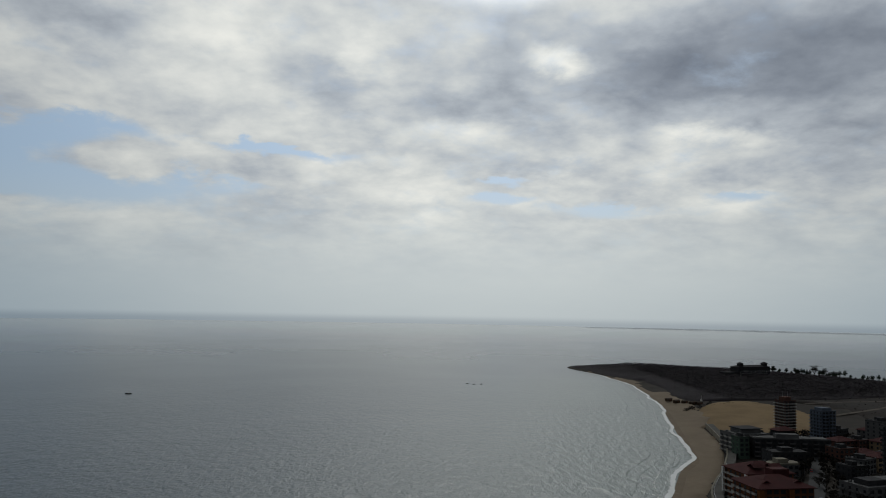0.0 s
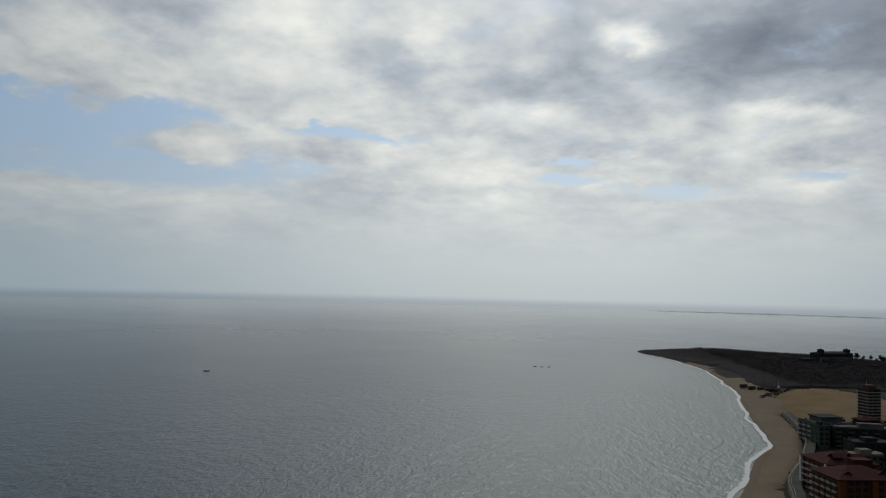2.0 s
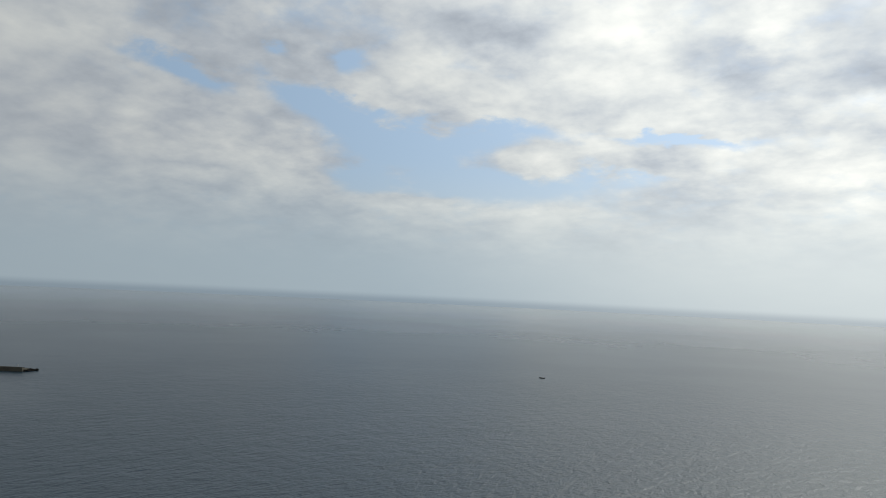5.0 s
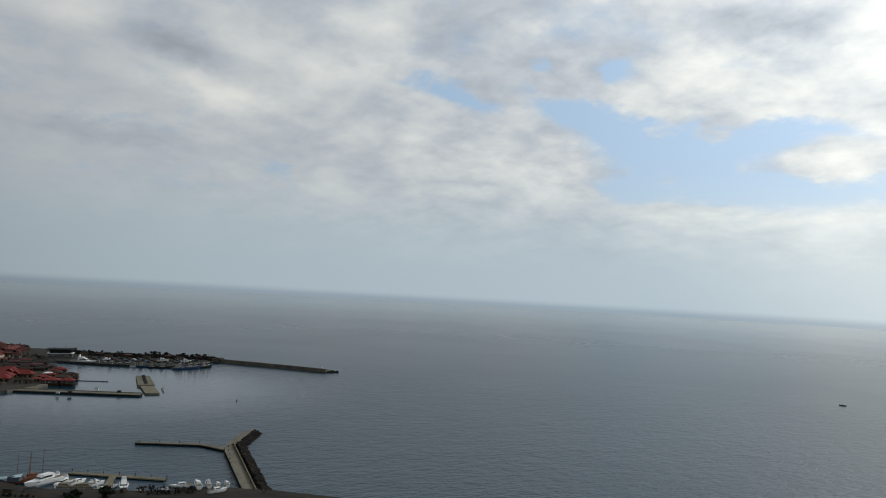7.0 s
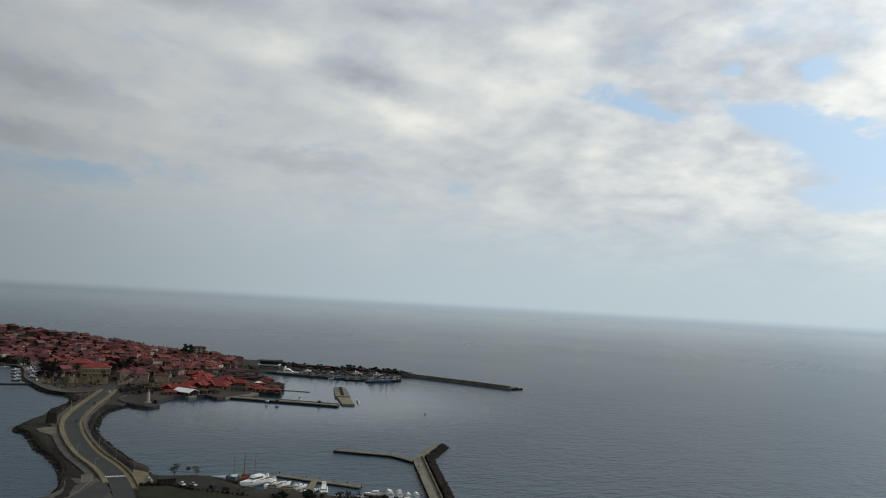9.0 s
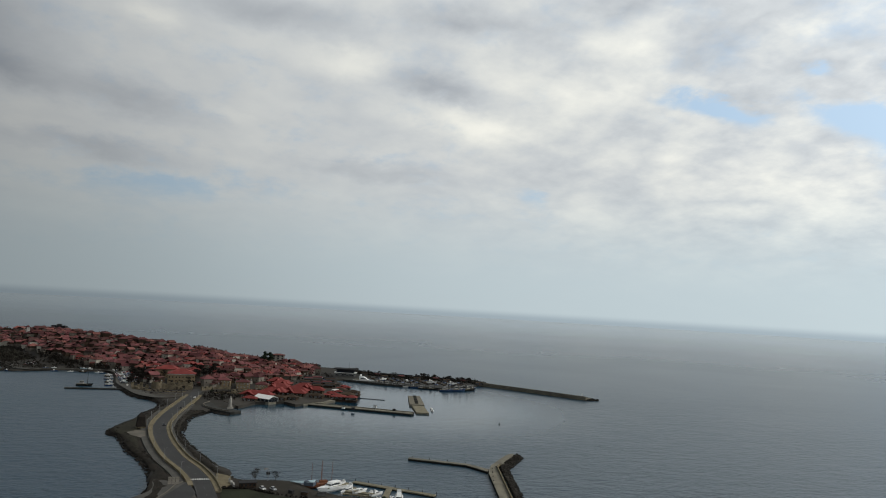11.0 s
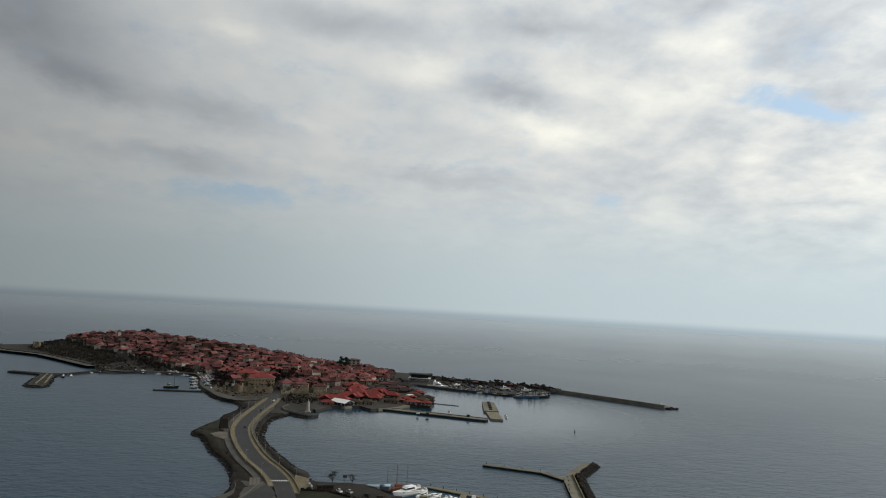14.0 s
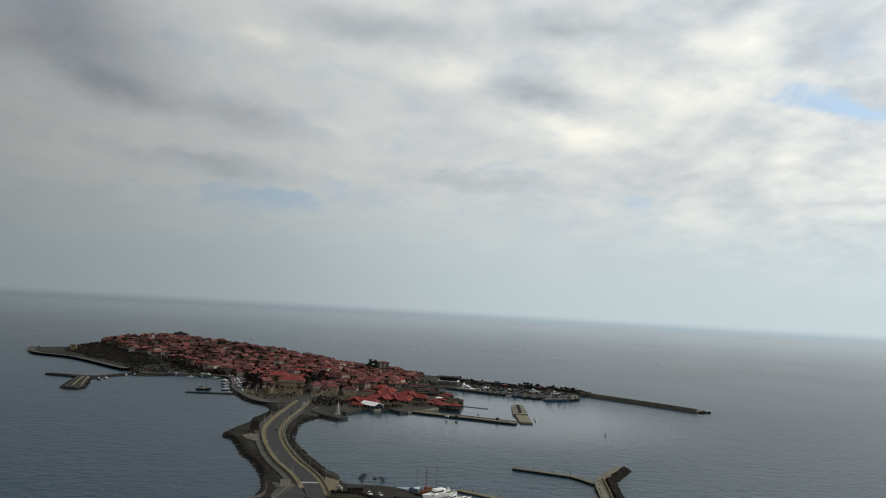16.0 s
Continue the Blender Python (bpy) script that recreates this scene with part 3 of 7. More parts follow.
soft_band("surf_breaker", offset_line(SURF[60:420], -16), ((-2.8, 0.0), (-0.8, 0.36), (0.4, 0.48), (1.2, 0.15)), 0.45, M_FOAM,
          "faint broken streak of foam off the beach", 3.0, 9)

# ---- materials of built things ----
M_ASPHALT = surface("asphalt", (0.046, 0.046, 0.047), 0.25, 0.06, 1.5, 0.85, tint=(0.034, 0.034, 0.034))
M_STONE = surface("yellow_stone", (0.175, 0.148, 0.098), 0.3, 0.15, 1.2, 0.9, bump=0.4)
M_PAVING = surface("pale_paving", (0.125, 0.114, 0.097), 0.22, 0.08, 0.9, 0.85)
M_CONCRETE = surface("weathered_concrete", (0.185, 0.170, 0.135), 0.35, 0.12, 1.0, 0.9, bump=0.3, tint=(0.105, 0.098, 0.080))
M_DARKCON = surface("wet_concrete", (0.042, 0.042, 0.039), 0.4, 0.2, 1.0, 0.8)
# near black: the shade under the deck edges is put into this colour
M_FOOTING = surface("shaded_footing", (0.020, 0.021, 0.018), 0.4, 0.2, 1.0, 0.8)
M_ROCK = surface("dark_rock", (0.036, 0.032, 0.028), 0.45, 0.2, 1.2, 0.95, bump=0.5, tint=(0.018, 0.016, 0.014))
M_WHITE = surface("white_paint", (0.72, 0.72, 0.70), 0.10, 0.3, 2.0, 0.5, spec=0.5)
M_HULL = surface("white_gelcoat", (0.78, 0.78, 0.77), 0.06, 0.4, 2.0, 0.25, spec=0.5)
M_GLASS = surface("dark_glass", (0.018, 0.022, 0.027), 0.1, 0.5, 2.0, 0.08, spec=0.6)
M_WOOD = surface("dark_timber", (0.055, 0.038, 0.027), 0.35, 0.4, 3.0, 0.85, bump=0.3, per_object=0.25)
M_PLANK = surface("grey_planks", (0.20, 0.18, 0.13), 0.3, 0.4, 2.5, 0.85)
M_ROOF = surface("red_roof_tiles", (0.124, 0.042, 0.044), 0.36, 0.25, 2.2, 0.85, bump=0.5, per_object=0.5, tint=(0.070, 0.033, 0.032))
M_ROOFBROWN = surface("brown_roof_tiles", (0.098, 0.042, 0.038), 0.36, 0.25, 2.2, 0.85, bump=0.5, per_object=0.4, tint=(0.052, 0.034, 0.031))
M_ROOFPALE = surface("faded_roof_tiles", (0.165, 0.060, 0.052), 0.36, 0.25, 2.2, 0.85, bump=0.5, per_object=0.3, tint=(0.095, 0.042, 0.038))
M_CREAM = surface("cream_plaster", (0.40, 0.37, 0.32), 0.25, 0.3, 1.6, 0.9, per_object=0.3)
M_ROOFBRIGHT = surface("bright_red_roof", (0.195, 0.043, 0.039), 0.3, 0.2, 2.0, 0.8, per_object=0.12)
M_PLASTER = surface("pale_plaster", (0.14, 0.125, 0.105), 0.25, 0.3, 1.6, 0.9, per_object=0.65)
M_OCHRE = surface("ochre_plaster", (0.26, 0.195, 0.125), 0.2, 0.3, 1.6, 0.9)
M_ORANGE = surface("orange_plaster", (0.15, 0.055, 0.017), 0.15, 0.2, 1.2, 0.9)
M_MAROON = surface("maroon_roof", (0.056, 0.017, 0.017), 0.25, 0.2, 1.2, 0.88, tint=(0.036, 0.014, 0.015))
M_GREY = surface("grey_render", (0.105, 0.105, 0.105), 0.25, 0.2, 1.2, 0.9)
M_DARKGREY = surface("dark_render", (0.036, 0.036, 0.038), 0.25, 0.2, 1.2, 0.9)
M_BLUEGREY = surface("blue_grey_render", (0.095, 0.117, 0.15), 0.2, 0.2, 1.2, 0.85)
M_BRICK = surface("brown_red_render", (0.095, 0.048, 0.038), 0.25, 0.2, 1.2, 0.9)
M_FACADE = surface("brown_orange_facade", (0.115, 0.046, 0.022), 0.2, 0.2, 1.2, 0.9)
M_BALCONY = surface("weathered_white_balcony", (0.34, 0.33, 0.31), 0.2, 0.3, 1.5, 0.8)
M_GREEN = surface("green_cladding", (0.060, 0.092, 0.070), 0.2, 0.3, 1.2, 0.8)
M_LAWN = surface("lawn", (0.026, 0.029, 0.018), 0.35, 0.08, 1.0, 0.95)
M_BARK = surface("bark", (0.055, 0.045, 0.035), 0.3, 0.5, 4.0, 0.95)
M_CONIFER = surface("conifer_needles", (0.020, 0.030, 0.018), 0.35, 0.3, 2.0, 0.9)
M_BUDS = surface("spring_buds", (0.13, 0.115, 0.035), 0.35, 0.3, 2.0, 0.9)
M_STEEL = surface("grey_steel", (0.30, 0.31, 0.32), 0.15, 0.5, 3.0, 0.5, metal=0.6)
M_NAVY = surface("navy_hull_paint", (0.030, 0.055, 0.12), 0.2, 0.3, 2.0, 0.45)
M_REDPAINT = surface("red_hull_paint", (0.36, 0.045, 0.04), 0.15, 0.3, 2.0, 0.5)
M_TARP = surface("pale_blue_tarpaulin", (0.42, 0.55, 0.60), 0.15, 0.3, 1.5, 0.7)
M_RUST = surface("rusty_timber", (0.20, 0.085, 0.05), 0.3, 0.4, 2.0, 0.85)
M_TYRE = surface("black_rubber", (0.02, 0.02, 0.02), 0.1, 0.5, 3.0, 0.8)


def paint(name, colour):
    return surface(name, colour, 0.05, 0.5, 3.0, 0.3, spec=0.5)


CAR_PAINTS = (paint("white_car_paint", (0.70, 0.70, 0.70)), paint("silver_car_paint", (0.38, 0.39, 0.40)),
              paint("black_car_paint", (0.03, 0.03, 0.035)), paint("red_car_paint", (0.30, 0.03, 0.03)),
              paint("blue_car_paint", (0.05, 0.09, 0.20)))


# ---- kinds of things ----
def hip(w, d, h, z, over=0.6, thick=0.25):
    """A hipped roof with eaves, over a w by d plan."""
    bm = bmesh.new()
    a, b = w / 2 + over, d / 2 + over
    run = max(0.3, a - b) if a > b else 0.0
    run_y = 0.0 if a > b else max(0.3, b - a)
    lo = [bm.verts.new((x, y, z - thick)) for x, y in ((-a, -b), (a, -b), (a, b), (-a, b))]
    up = [bm.verts.new((x, y, z)) for x, y in ((-a, -b), (a, -b), (a, b), (-a, b))]
    for i in range(4):
        bm.faces.new((lo[i], lo[(i + 1) % 4], up[(i + 1) % 4], up[i]))
    bm.faces.new(list(reversed(lo)))
    if a > b:
        r = [bm.verts.new((-run, 0, z + h)), bm.verts.new((run, 0, z + h))]
        bm.faces.new((up[0], up[1], r[1], r[0]))
        bm.faces.new((up[1], up[2], r[1]))
        bm.faces.new((up[2], up[3], r[0], r[1]))
        bm.faces.new((up[3], up[0], r[0]))
    else:
        r = [bm.verts.new((0, -run_y, z + h)), bm.verts.new((0, run_y, z + h))]
        bm.faces.new((up[0], up[1], r[0]))
        bm.faces.new((up[1], up[2], r[1], r[0]))
        bm.faces.new((up[2], up[3], r[1]))
        bm.faces.new((up[3], up[0], r[0], r[1]))
    return bm


def gable(w, d, h, z, over=0.5, thick=0.2):
    """A ridge roof, ridge along x."""
    a, b = w / 2 + over, d / 2 + over
    verts = [(x, y, zz) for x in (-a, a) for y, zz in ((-b, z - thick), (-b, z), (0, z + h), (b, z), (b, z - thick), (0, z + h - thick - 0.1))]
    faces = [tuple(range(5, -1, -1)), tuple(range(6, 12))] + [(i, (i + 1) % 6, 6 + (i + 1) % 6, 6 + i) for i in range(6)]
    return verts, faces


def window_mesh(w, h, frame_mat=None, name="window"):
    """A framed window: a raised frame round a glass pane set back in it. It faces -y."""
    bm = bmesh.new()
    f, t = 0.10, 0.10
    xs, zs = (-w / 2, -w / 2 + f, -f / 3, f / 3, w / 2 - f, w / 2), (0, f, h - f, h)
    front = [[bm.verts.new((x, -t, z)) for z in zs] for x in xs]
    rim = [(i, 0) for i in range(6)] + [(5, 1), (5, 2)] + [(i, 3) for i in range(5, -1, -1)] + [(0, 2), (0, 1)]
    wall_line = [bm.verts.new((xs[i], 0.0, zs[j])) for i, j in rim]
    for k in range(len(rim)):
        (i, j), (p, q) = rim[k], rim[(k + 1) % len(rim)]
        bm.faces.new((front[i][j], wall_line[k], wall_line[(k + 1) % len(rim)], front[p][q]))
    for i in range(5):
        for j in range(3):
            ring = [front[i][j], front[i + 1][j], front[i + 1][j + 1], front[i][j + 1]]
            if j == 1 and i in (1, 3):
                back = [bm.verts.new((v.co.x, -0.04, v.co.z)) for v in ring]
                for k in range(4):
                    bm.faces.new((ring[k], ring[(k + 1) % 4], back[(k + 1) % 4], back[k]))
                bm.faces.new(back).material_index = 1
            else:
                bm.faces.new(ring)
    me = bpy.data.meshes.new(name)
    bm.normal_update()
    bm.to_mesh(me)
    bm.free()
    me.materials.append(frame_mat or M_WHITE)
    me.materials.append(M_GLASS)
    return me


def put(name, mesh, parent, x, y, z, turn=0.0, label=""):
    ob = part(name, mesh, None, parent, label)
    ob.matrix_basis = pose(x, y, z, 0, 0, turn)
    return ob


WIN_SMALL = window_mesh(1.1, 1.4)
WIN_DARK = window_mesh(1.1, 1.3, M_WOOD)
WIN_WIDE = window_mesh(2.2, 1.7)
WIN_FLAT = window_mesh(2.4, 1.9, M_DARKGREY)
WIN_SLIM = window_mesh(1.3, 1.6, M_DARKGREY)


def boxed(w, d, z0, z1):
    return block(bmesh.new(), -w / 2, w / 2, -d / 2, d / 2, z0, z1)


def house(w, d, seed, roof_mat, timber=True, storeys=2, plaster=None):
    """An old-town house: plastered ground floor, jutting timber storey, hipped tile roof."""
    r = random.Random(seed)
    h = thing("house", "old house with plastered base, dark timber storey and red tile roof" if timber
              else "plastered old-town house under a red tile roof", "house", "houses of the old town")
    plaster = plaster or M_PLASTER
    z1 = 2.5
    z2 = z1 + 2.3 * (storeys - 1)
    part("ground_floor", boxed(w, d, -6.0, z1), plaster, h)
    part("upper_floor", boxed(w + 0.8, d + 0.8, z1, z2), M_WOOD if timber else plaster, h)
    rise = min(w, d) * r.uniform(0.28, 0.38)
    top = part("roof", gable(w + 0.8, d + 0.8, rise * 1.1, z2 + 0.25) if seed % 3 == 0 else hip(w + 0.8, d + 0.8, rise, z2 + 0.25, r.uniform(0.4, 0.7)), roof_mat, h)
    side = 1 if seed % 2 else -1
    aw, ad, az = w * r.uniform(0.45, 0.7), d * r.uniform(0.55, 0.8), z1 + r.uniform(-0.4, 1.2)
    annexe = part("annexe", boxed(aw, ad, -6.0, az), plaster if timber else M_WOOD, h)
    annexe.matrix_basis = pose(side * w * r.uniform(0.15, 0.4), -side * d * r.uniform(0.5, 0.7), 0)
    part("annexe_roof", gable(aw, ad, ad * 0.22, az + 0.2) if seed % 2 else hip(aw, ad, ad * 0.22, az + 0.2, 0.4), roof_mat, annexe)
    bm = block(bmesh.new(), w * 0.2, w * 0.2 + 0.8, -0.4, 0.4, z2 + 0.3, z2 + rise + 1.0)
    block(bm, w * 0.2 - 0.1, w * 0.2 + 0.9, -0.5, 0.5, z2 + rise + 1.0, z2 + rise + 1.15)
    part("chimney", bm, M_BRICK, top)
    win = WIN_SMALL if timber else WIN_DARK
    for x in (-w * 0.27, w * 0.27):
        put("window", win, h, x, -d / 2 - 0.4, z1 + 0.7)
    put("window", win, h, w / 2 + 0.4, 0.0, z1 + 0.7, 90)
    put("window", win, h, -w / 2 - 0.4, 0.0, z1 + 0.7, -90)
    return h


def flats(name, label, w, d, floors, fh, wall, balcony=None, bays=4, side_bays=3, roof=None, roof_h=0.0, balcony_side="front", parapet=None,
          slabs=True):
    """A block of flats: body, storey bands, rows of windows, balconies with slab and front, and a roof."""
    b = thing(name, label, "building")
    top = floors * fh
    part("wall", boxed(w, d, -3, top), wall, b)
    if roof:
        part("roof", hip(w, d, roof_h, top + 0.3, 1.0, 0.35), roof, b)
    else:
        bm = boxed(w + 0.3, d + 0.3, top, top + 0.35)
        block(bm, -w * 0.18, w * 0.12, -d * 0.2, d * 0.25, top + 0.35, top + 2.9)
        lid = part("roof", bm, parapet or M_DARKGREY, b)
        for i in range(4):
            unit = boxed(1.6 - 0.2 * i, 1.1, top + 0.35, top + 1.3 + 0.2 * (i % 3))
            part("roof_unit", unit, M_GREY, lid).matrix_basis = pose(w * (-0.38 + 0.23 * i), d * (0.33 - 0.2 * (i % 3)), 0)
        rim = boxed(w + 0.4, 0.3, top + 0.3, top + 1.0)
        part("parapet", rim, parapet or wall, lid).matrix_basis = pose(0, -d / 2, 0)
        part("parapet", boxed(0.3, d - 0.4, top + 0.36, top + 1.0), parapet or wall, lid).matrix_basis = pose(-w / 2, 0, 0)
    balc = None
    if balcony:
        bm = block(bmesh.new(), -w / bays * 0.42, w / bays * 0.42, -1.4, 0, 0, 0.16)
        block(bm, -w / bays * 0.42, w / bays * 0.42, -1.4, -1.3, 0.16, 1.0)
        block(bm, -w / bays * 0.42, -w / bays * 0.42 + 0.1, -1.3, 0, 0.16, 1.0)
        block(bm, w / bays * 0.42 - 0.1, w / bays * 0.42, -1.3, 0, 0.16, 1.0)
        balc = bpy.data.meshes.new("balcony")
        bm.to_mesh(balc)
        bm.free()
        balc.materials.append(balcony)
    for k in range(floors):
        for i in range(bays):
            x = (i + 0.5) * w / bays - w / 2
            put("window", WIN_FLAT, b, x, -d / 2, k * fh + 0.7)
            if balc and balcony_side in ("front", "both") and (i % 2 == 0 or bays < 4):
                put("balcony", balc, b, x, -d / 2 - 0.003, k * fh + 0.05)
        for i in range(side_bays):
            y = (i + 0.5) * d / side_bays - d / 2
            put("window", WIN_SLIM, b, -w / 2, y, k * fh + 0.8, -90)
            if balc and balcony_side in ("side", "both"):
                put("balcony", balc, b, -w / 2 - 0.003, y, k * fh + 0.05, -90)
    return b


def twig_cloud(r, centres, radius, count):
    """Bare twigs: thin slivers fanning outwards round each limb's tip."""
    verts, faces = [], []
    for c in centres:
        for _ in range(count):
            d = r.normal(size=3)
            d[2] = abs(d[2]) * 0.8 + d[2] * 0.2
            d /= np.linalg.norm(d)
            a = np.array(c) + d * radius * r.uniform(0.1, 0.6)
            b = a + (d + r.normal(size=3) * 0.5) * radius * r.uniform(0.4, 0.8)
            s = np.cross(d, r.normal(size=3)) * radius * 0.035
            k = len(verts)
            verts += [tuple(a - s), tuple(a + s), tuple(b)]
            faces.append((k, k + 1, k + 2))
    return verts, faces


def tree(name, label, h, seed, leaf=None, conifer=False, spread=0.32, tufts=10):
    """A tapered trunk with limbs and a ragged crown of small tufts."""
    r = np.random.default_rng(seed)
    t = thing(name, label, "tree")
    verts, faces = [], []

    def limb(a, b, ra, rb):
        a, b = np.array(a, float), np.array(b, float)
        axis = (b - a) / max(np.linalg.norm(b - a), 1e-6)
        u = np.cross(axis, (0.31, 0.77, 0.2))
        u /= np.linalg.norm(u)
        v = np.cross(axis, u)
        k = len(verts)
        for p, rad in ((a, ra), (b, rb)):
            for j in range(5):
                ang = j * math.tau / 5
                verts.append(tuple(p + (u * math.cos(ang) + v * math.sin(ang)) * rad))
        for j in range(5):
            faces.append((k + j, k + (j + 1) % 5, k + 5 + (j + 1) % 5, k + 5 + j))

    fork = h * (0.85 if conifer else 0.26)
    limb((0, 0, -0.6), (0, 0, fork), h * 0.028, h * 0.016)
    tips = []
    for i in range(11 if not conifer else 3):
        ang = i * 2.4 + r.uniform(0, 0.8)
        z0 = fork * r.uniform(0.75, 1.0)
        z1 = h * r.uniform(0.42, 0.88)
        out = h * spread * r.uniform(0.5, 0.95) * math.sqrt(max(0.1, 1 - ((z1 / h - 0.6) / 0.42) ** 2))
        p = (math.cos(ang) * out, math.sin(ang) * out, z1)
        limb((0, 0, z0), p, h * 0.011, h * 0.004)
        tips.append(p)
        for _ in range(4 if not conifer else 0):
            q = tuple(np.array(p) + r.normal(size=3) * h * 0.10 + (0, 0, h * 0.05))
            limb(p, q, h * 0.0035, h * 0.0012)
            mid = tuple((np.array(p) * 0.5 + np.array((0, 0, z0)) * 0.5))
            limb(mid, tuple(np.array(mid) + r.normal(size=3) * h * 0.11 + (0, 0, h * 0.06)), h * 0.003, h * 0.001)
    part("trunk", (verts, faces), M_BARK, t)
    if conifer:
        centres = [(0, 0, h * f) for f in np.linspace(0.18, 0.95, 8)]
        sizes = [h * spread * (1.05 - f) for f in np.linspace(0.18, 0.95, 8)]
        part("crown", crown_cloud(r, centres, sizes, 26, 0.6), M_CONIFER, t)
    else:
        centres = tips + [tuple(np.array(p) * (0.5, 0.5, 1.02)) for p in tips]
        if leaf:
            centres += [(0.0, 0.0, h * f) for f in (0.45, 0.58, 0.70, 0.82, 0.92)]
            part("crown", crown_cloud(r, centres, [h * 0.13] * len(centres), tufts, 0.8), leaf, t)
        else:
            part("crown", twig_cloud(r, centres, h * 0.16, tufts * 6), M_TWIGS, t)
    return t


def hull_mesh(length, beam, high, bow=1.0, draft=0.5):
    """A lofted hull with a raked bow, a flat stern and a flared side; the bow points to +x."""
    verts, faces, n, m = [], [], 11, 7
    for i in range(n):
        s = i / (n - 1)
        half = beam / 2 * (1 - max(0.0, (s - 0.45) / 0.55) ** 2.2) * (0.88 + 0.12 * min(1, s * 3))
        sheer = high * (0.86 + 0.34 * bow * s ** 2)
        for j in range(m):
            a = (j / (m - 1) - 0.5) * math.pi
            y = half * math.copysign(abs(math.sin(a)) ** 0.65, a)
            z = -draft + (sheer + draft) * (1 - math.cos(a) ** 0.9) if abs(a) < math.pi / 2 - 1e-6 else sheer
            rake = length * 0.10 * max(0.0, s - 0.6) / 0.4 * (z + draft) / (high + draft)
            verts.append((s * length * 0.92 - length / 2 + rake, y, z))
    for i in range(n - 1):
        for j in range(m - 1):
            k = i * m + j
            faces.append((k, k + m, k + m + 1, k + 1))
        faces.append((i * m, i * m + m - 1, (i + 1) * m + m - 1, (i + 1) * m))
    faces.append(tuple(range(m)))
    return verts, faces


def wedge(x0, x1, y, z0, z1, rake_front, rake_back=0.0, inset=0.85):
    """A cabin: a box whose roof is drawn in at front and back."""
    low = [(x0, -y, z0), (x1, -y, z0), (x1, y, z0), (x0, y, z0)]
    top = [(x0 + rake_back, -y * inset, z1), (x1 - rake_front, -y * inset, z1), (x1 - rake_front, y * inset, z1), (x0 + rake_back, y * inset, z1)]
    return low + top, [(3, 2, 1, 0), (4, 5, 6, 7), (0, 1, 5, 4), (1, 2, 6, 5), (2, 3, 7, 6), (3, 0, 4, 7)]


def pole(h, r0, r1, x=0.0, y=0.0, z=0.0, seg=6):
    verts = [(x + rad * math.cos(k * math.tau / seg), y + rad * math.sin(k * math.tau / seg), zz) for rad, zz in ((r0, z), (r1, z + h)) for k in range(seg)]
    return verts, [(k, (k + 1) % seg, seg + (k + 1) % seg, seg + k) for k in range(seg)] + [tuple(range(seg, 2 * seg)), tuple(range(seg - 1, -1, -1))]


def motor_yacht(length, label, fly=True):
    b = thing("motor_yacht", label, "boat", "boats of the marina")
    beam, high = length * 0.29, length * 0.13
    part("hull", hull_mesh(length, beam, high), M_HULL, b)
    part("deck", slab([(-length * 0.48, -beam * 0.40), (length * 0.25, -beam * 0.36), (length * 0.38, 0), (length * 0.25, beam * 0.36),
                       (-length * 0.48, beam * 0.40)], high * 0.80, high * 1.0), M_PLANK, b)
    cabin = part("cabin", wedge(-length * 0.22, length * 0.22, beam * 0.33, high * 0.95, high * 1.75, length * 0.14, length * 0.02), M_HULL, b)
    part("windscreen", wedge(-length * 0.14, length * 0.175, beam * 0.336, high * 1.25, high * 1.55, length * 0.065, 0.0, 0.93), M_GLASS, cabin, "tinted windscreen")
    if fly:
        part("flybridge", wedge(-length * 0.22, length * 0.06, beam * 0.27, high * 1.72, high * 2.1, length * 0.06, 0.0, 0.95), M_HULL, b)
        part("radar_arch", wedge(-length * 0.20, -length * 0.15, beam * 0.28, high * 2.1, high * 2.8, 0.0, length * 0.02, 0.8), M_HULL, b)
    part("rail", (lambda v: v)(pole(length * 0.06, 0.04, 0.04, length * 0.36, 0, high * 1.1)), M_STEEL, b)
    return b


def open_boat(length, label, hull_mat=None, inner=None):
    b = thing("small_boat", label, "boat", "small boats")
    beam, high = length * 0.36, length * 0.14
    part("hull", hull_mesh(length, beam, high, 0.8, 0.25), hull_mat or M_HULL, b)
    part("cockpit", slab([(-length * 0.42, -beam * 0.3), (length * 0.2, -beam * 0.3), (length * 0.3, 0), (length * 0.2, beam * 0.3), (-length * 0.42, beam * 0.3)],
                         high * 0.9, high * 1.02), inner or M_PLANK, b)
    console = part("console", wedge(-length * 0.1, length * 0.12, beam * 0.2, high, high * 1.9, length * 0.08), M_HULL, b)
    part("windscreen", wedge(0.0, length * 0.10, beam * 0.205, high * 1.45, high * 1.8, length * 0.045), M_GLASS, console)
    part("outboard", wedge(-length * 0.52, -length * 0.44, 0.25, 0.1, high * 1.4, 0.05), M_TYRE, b)
    return b


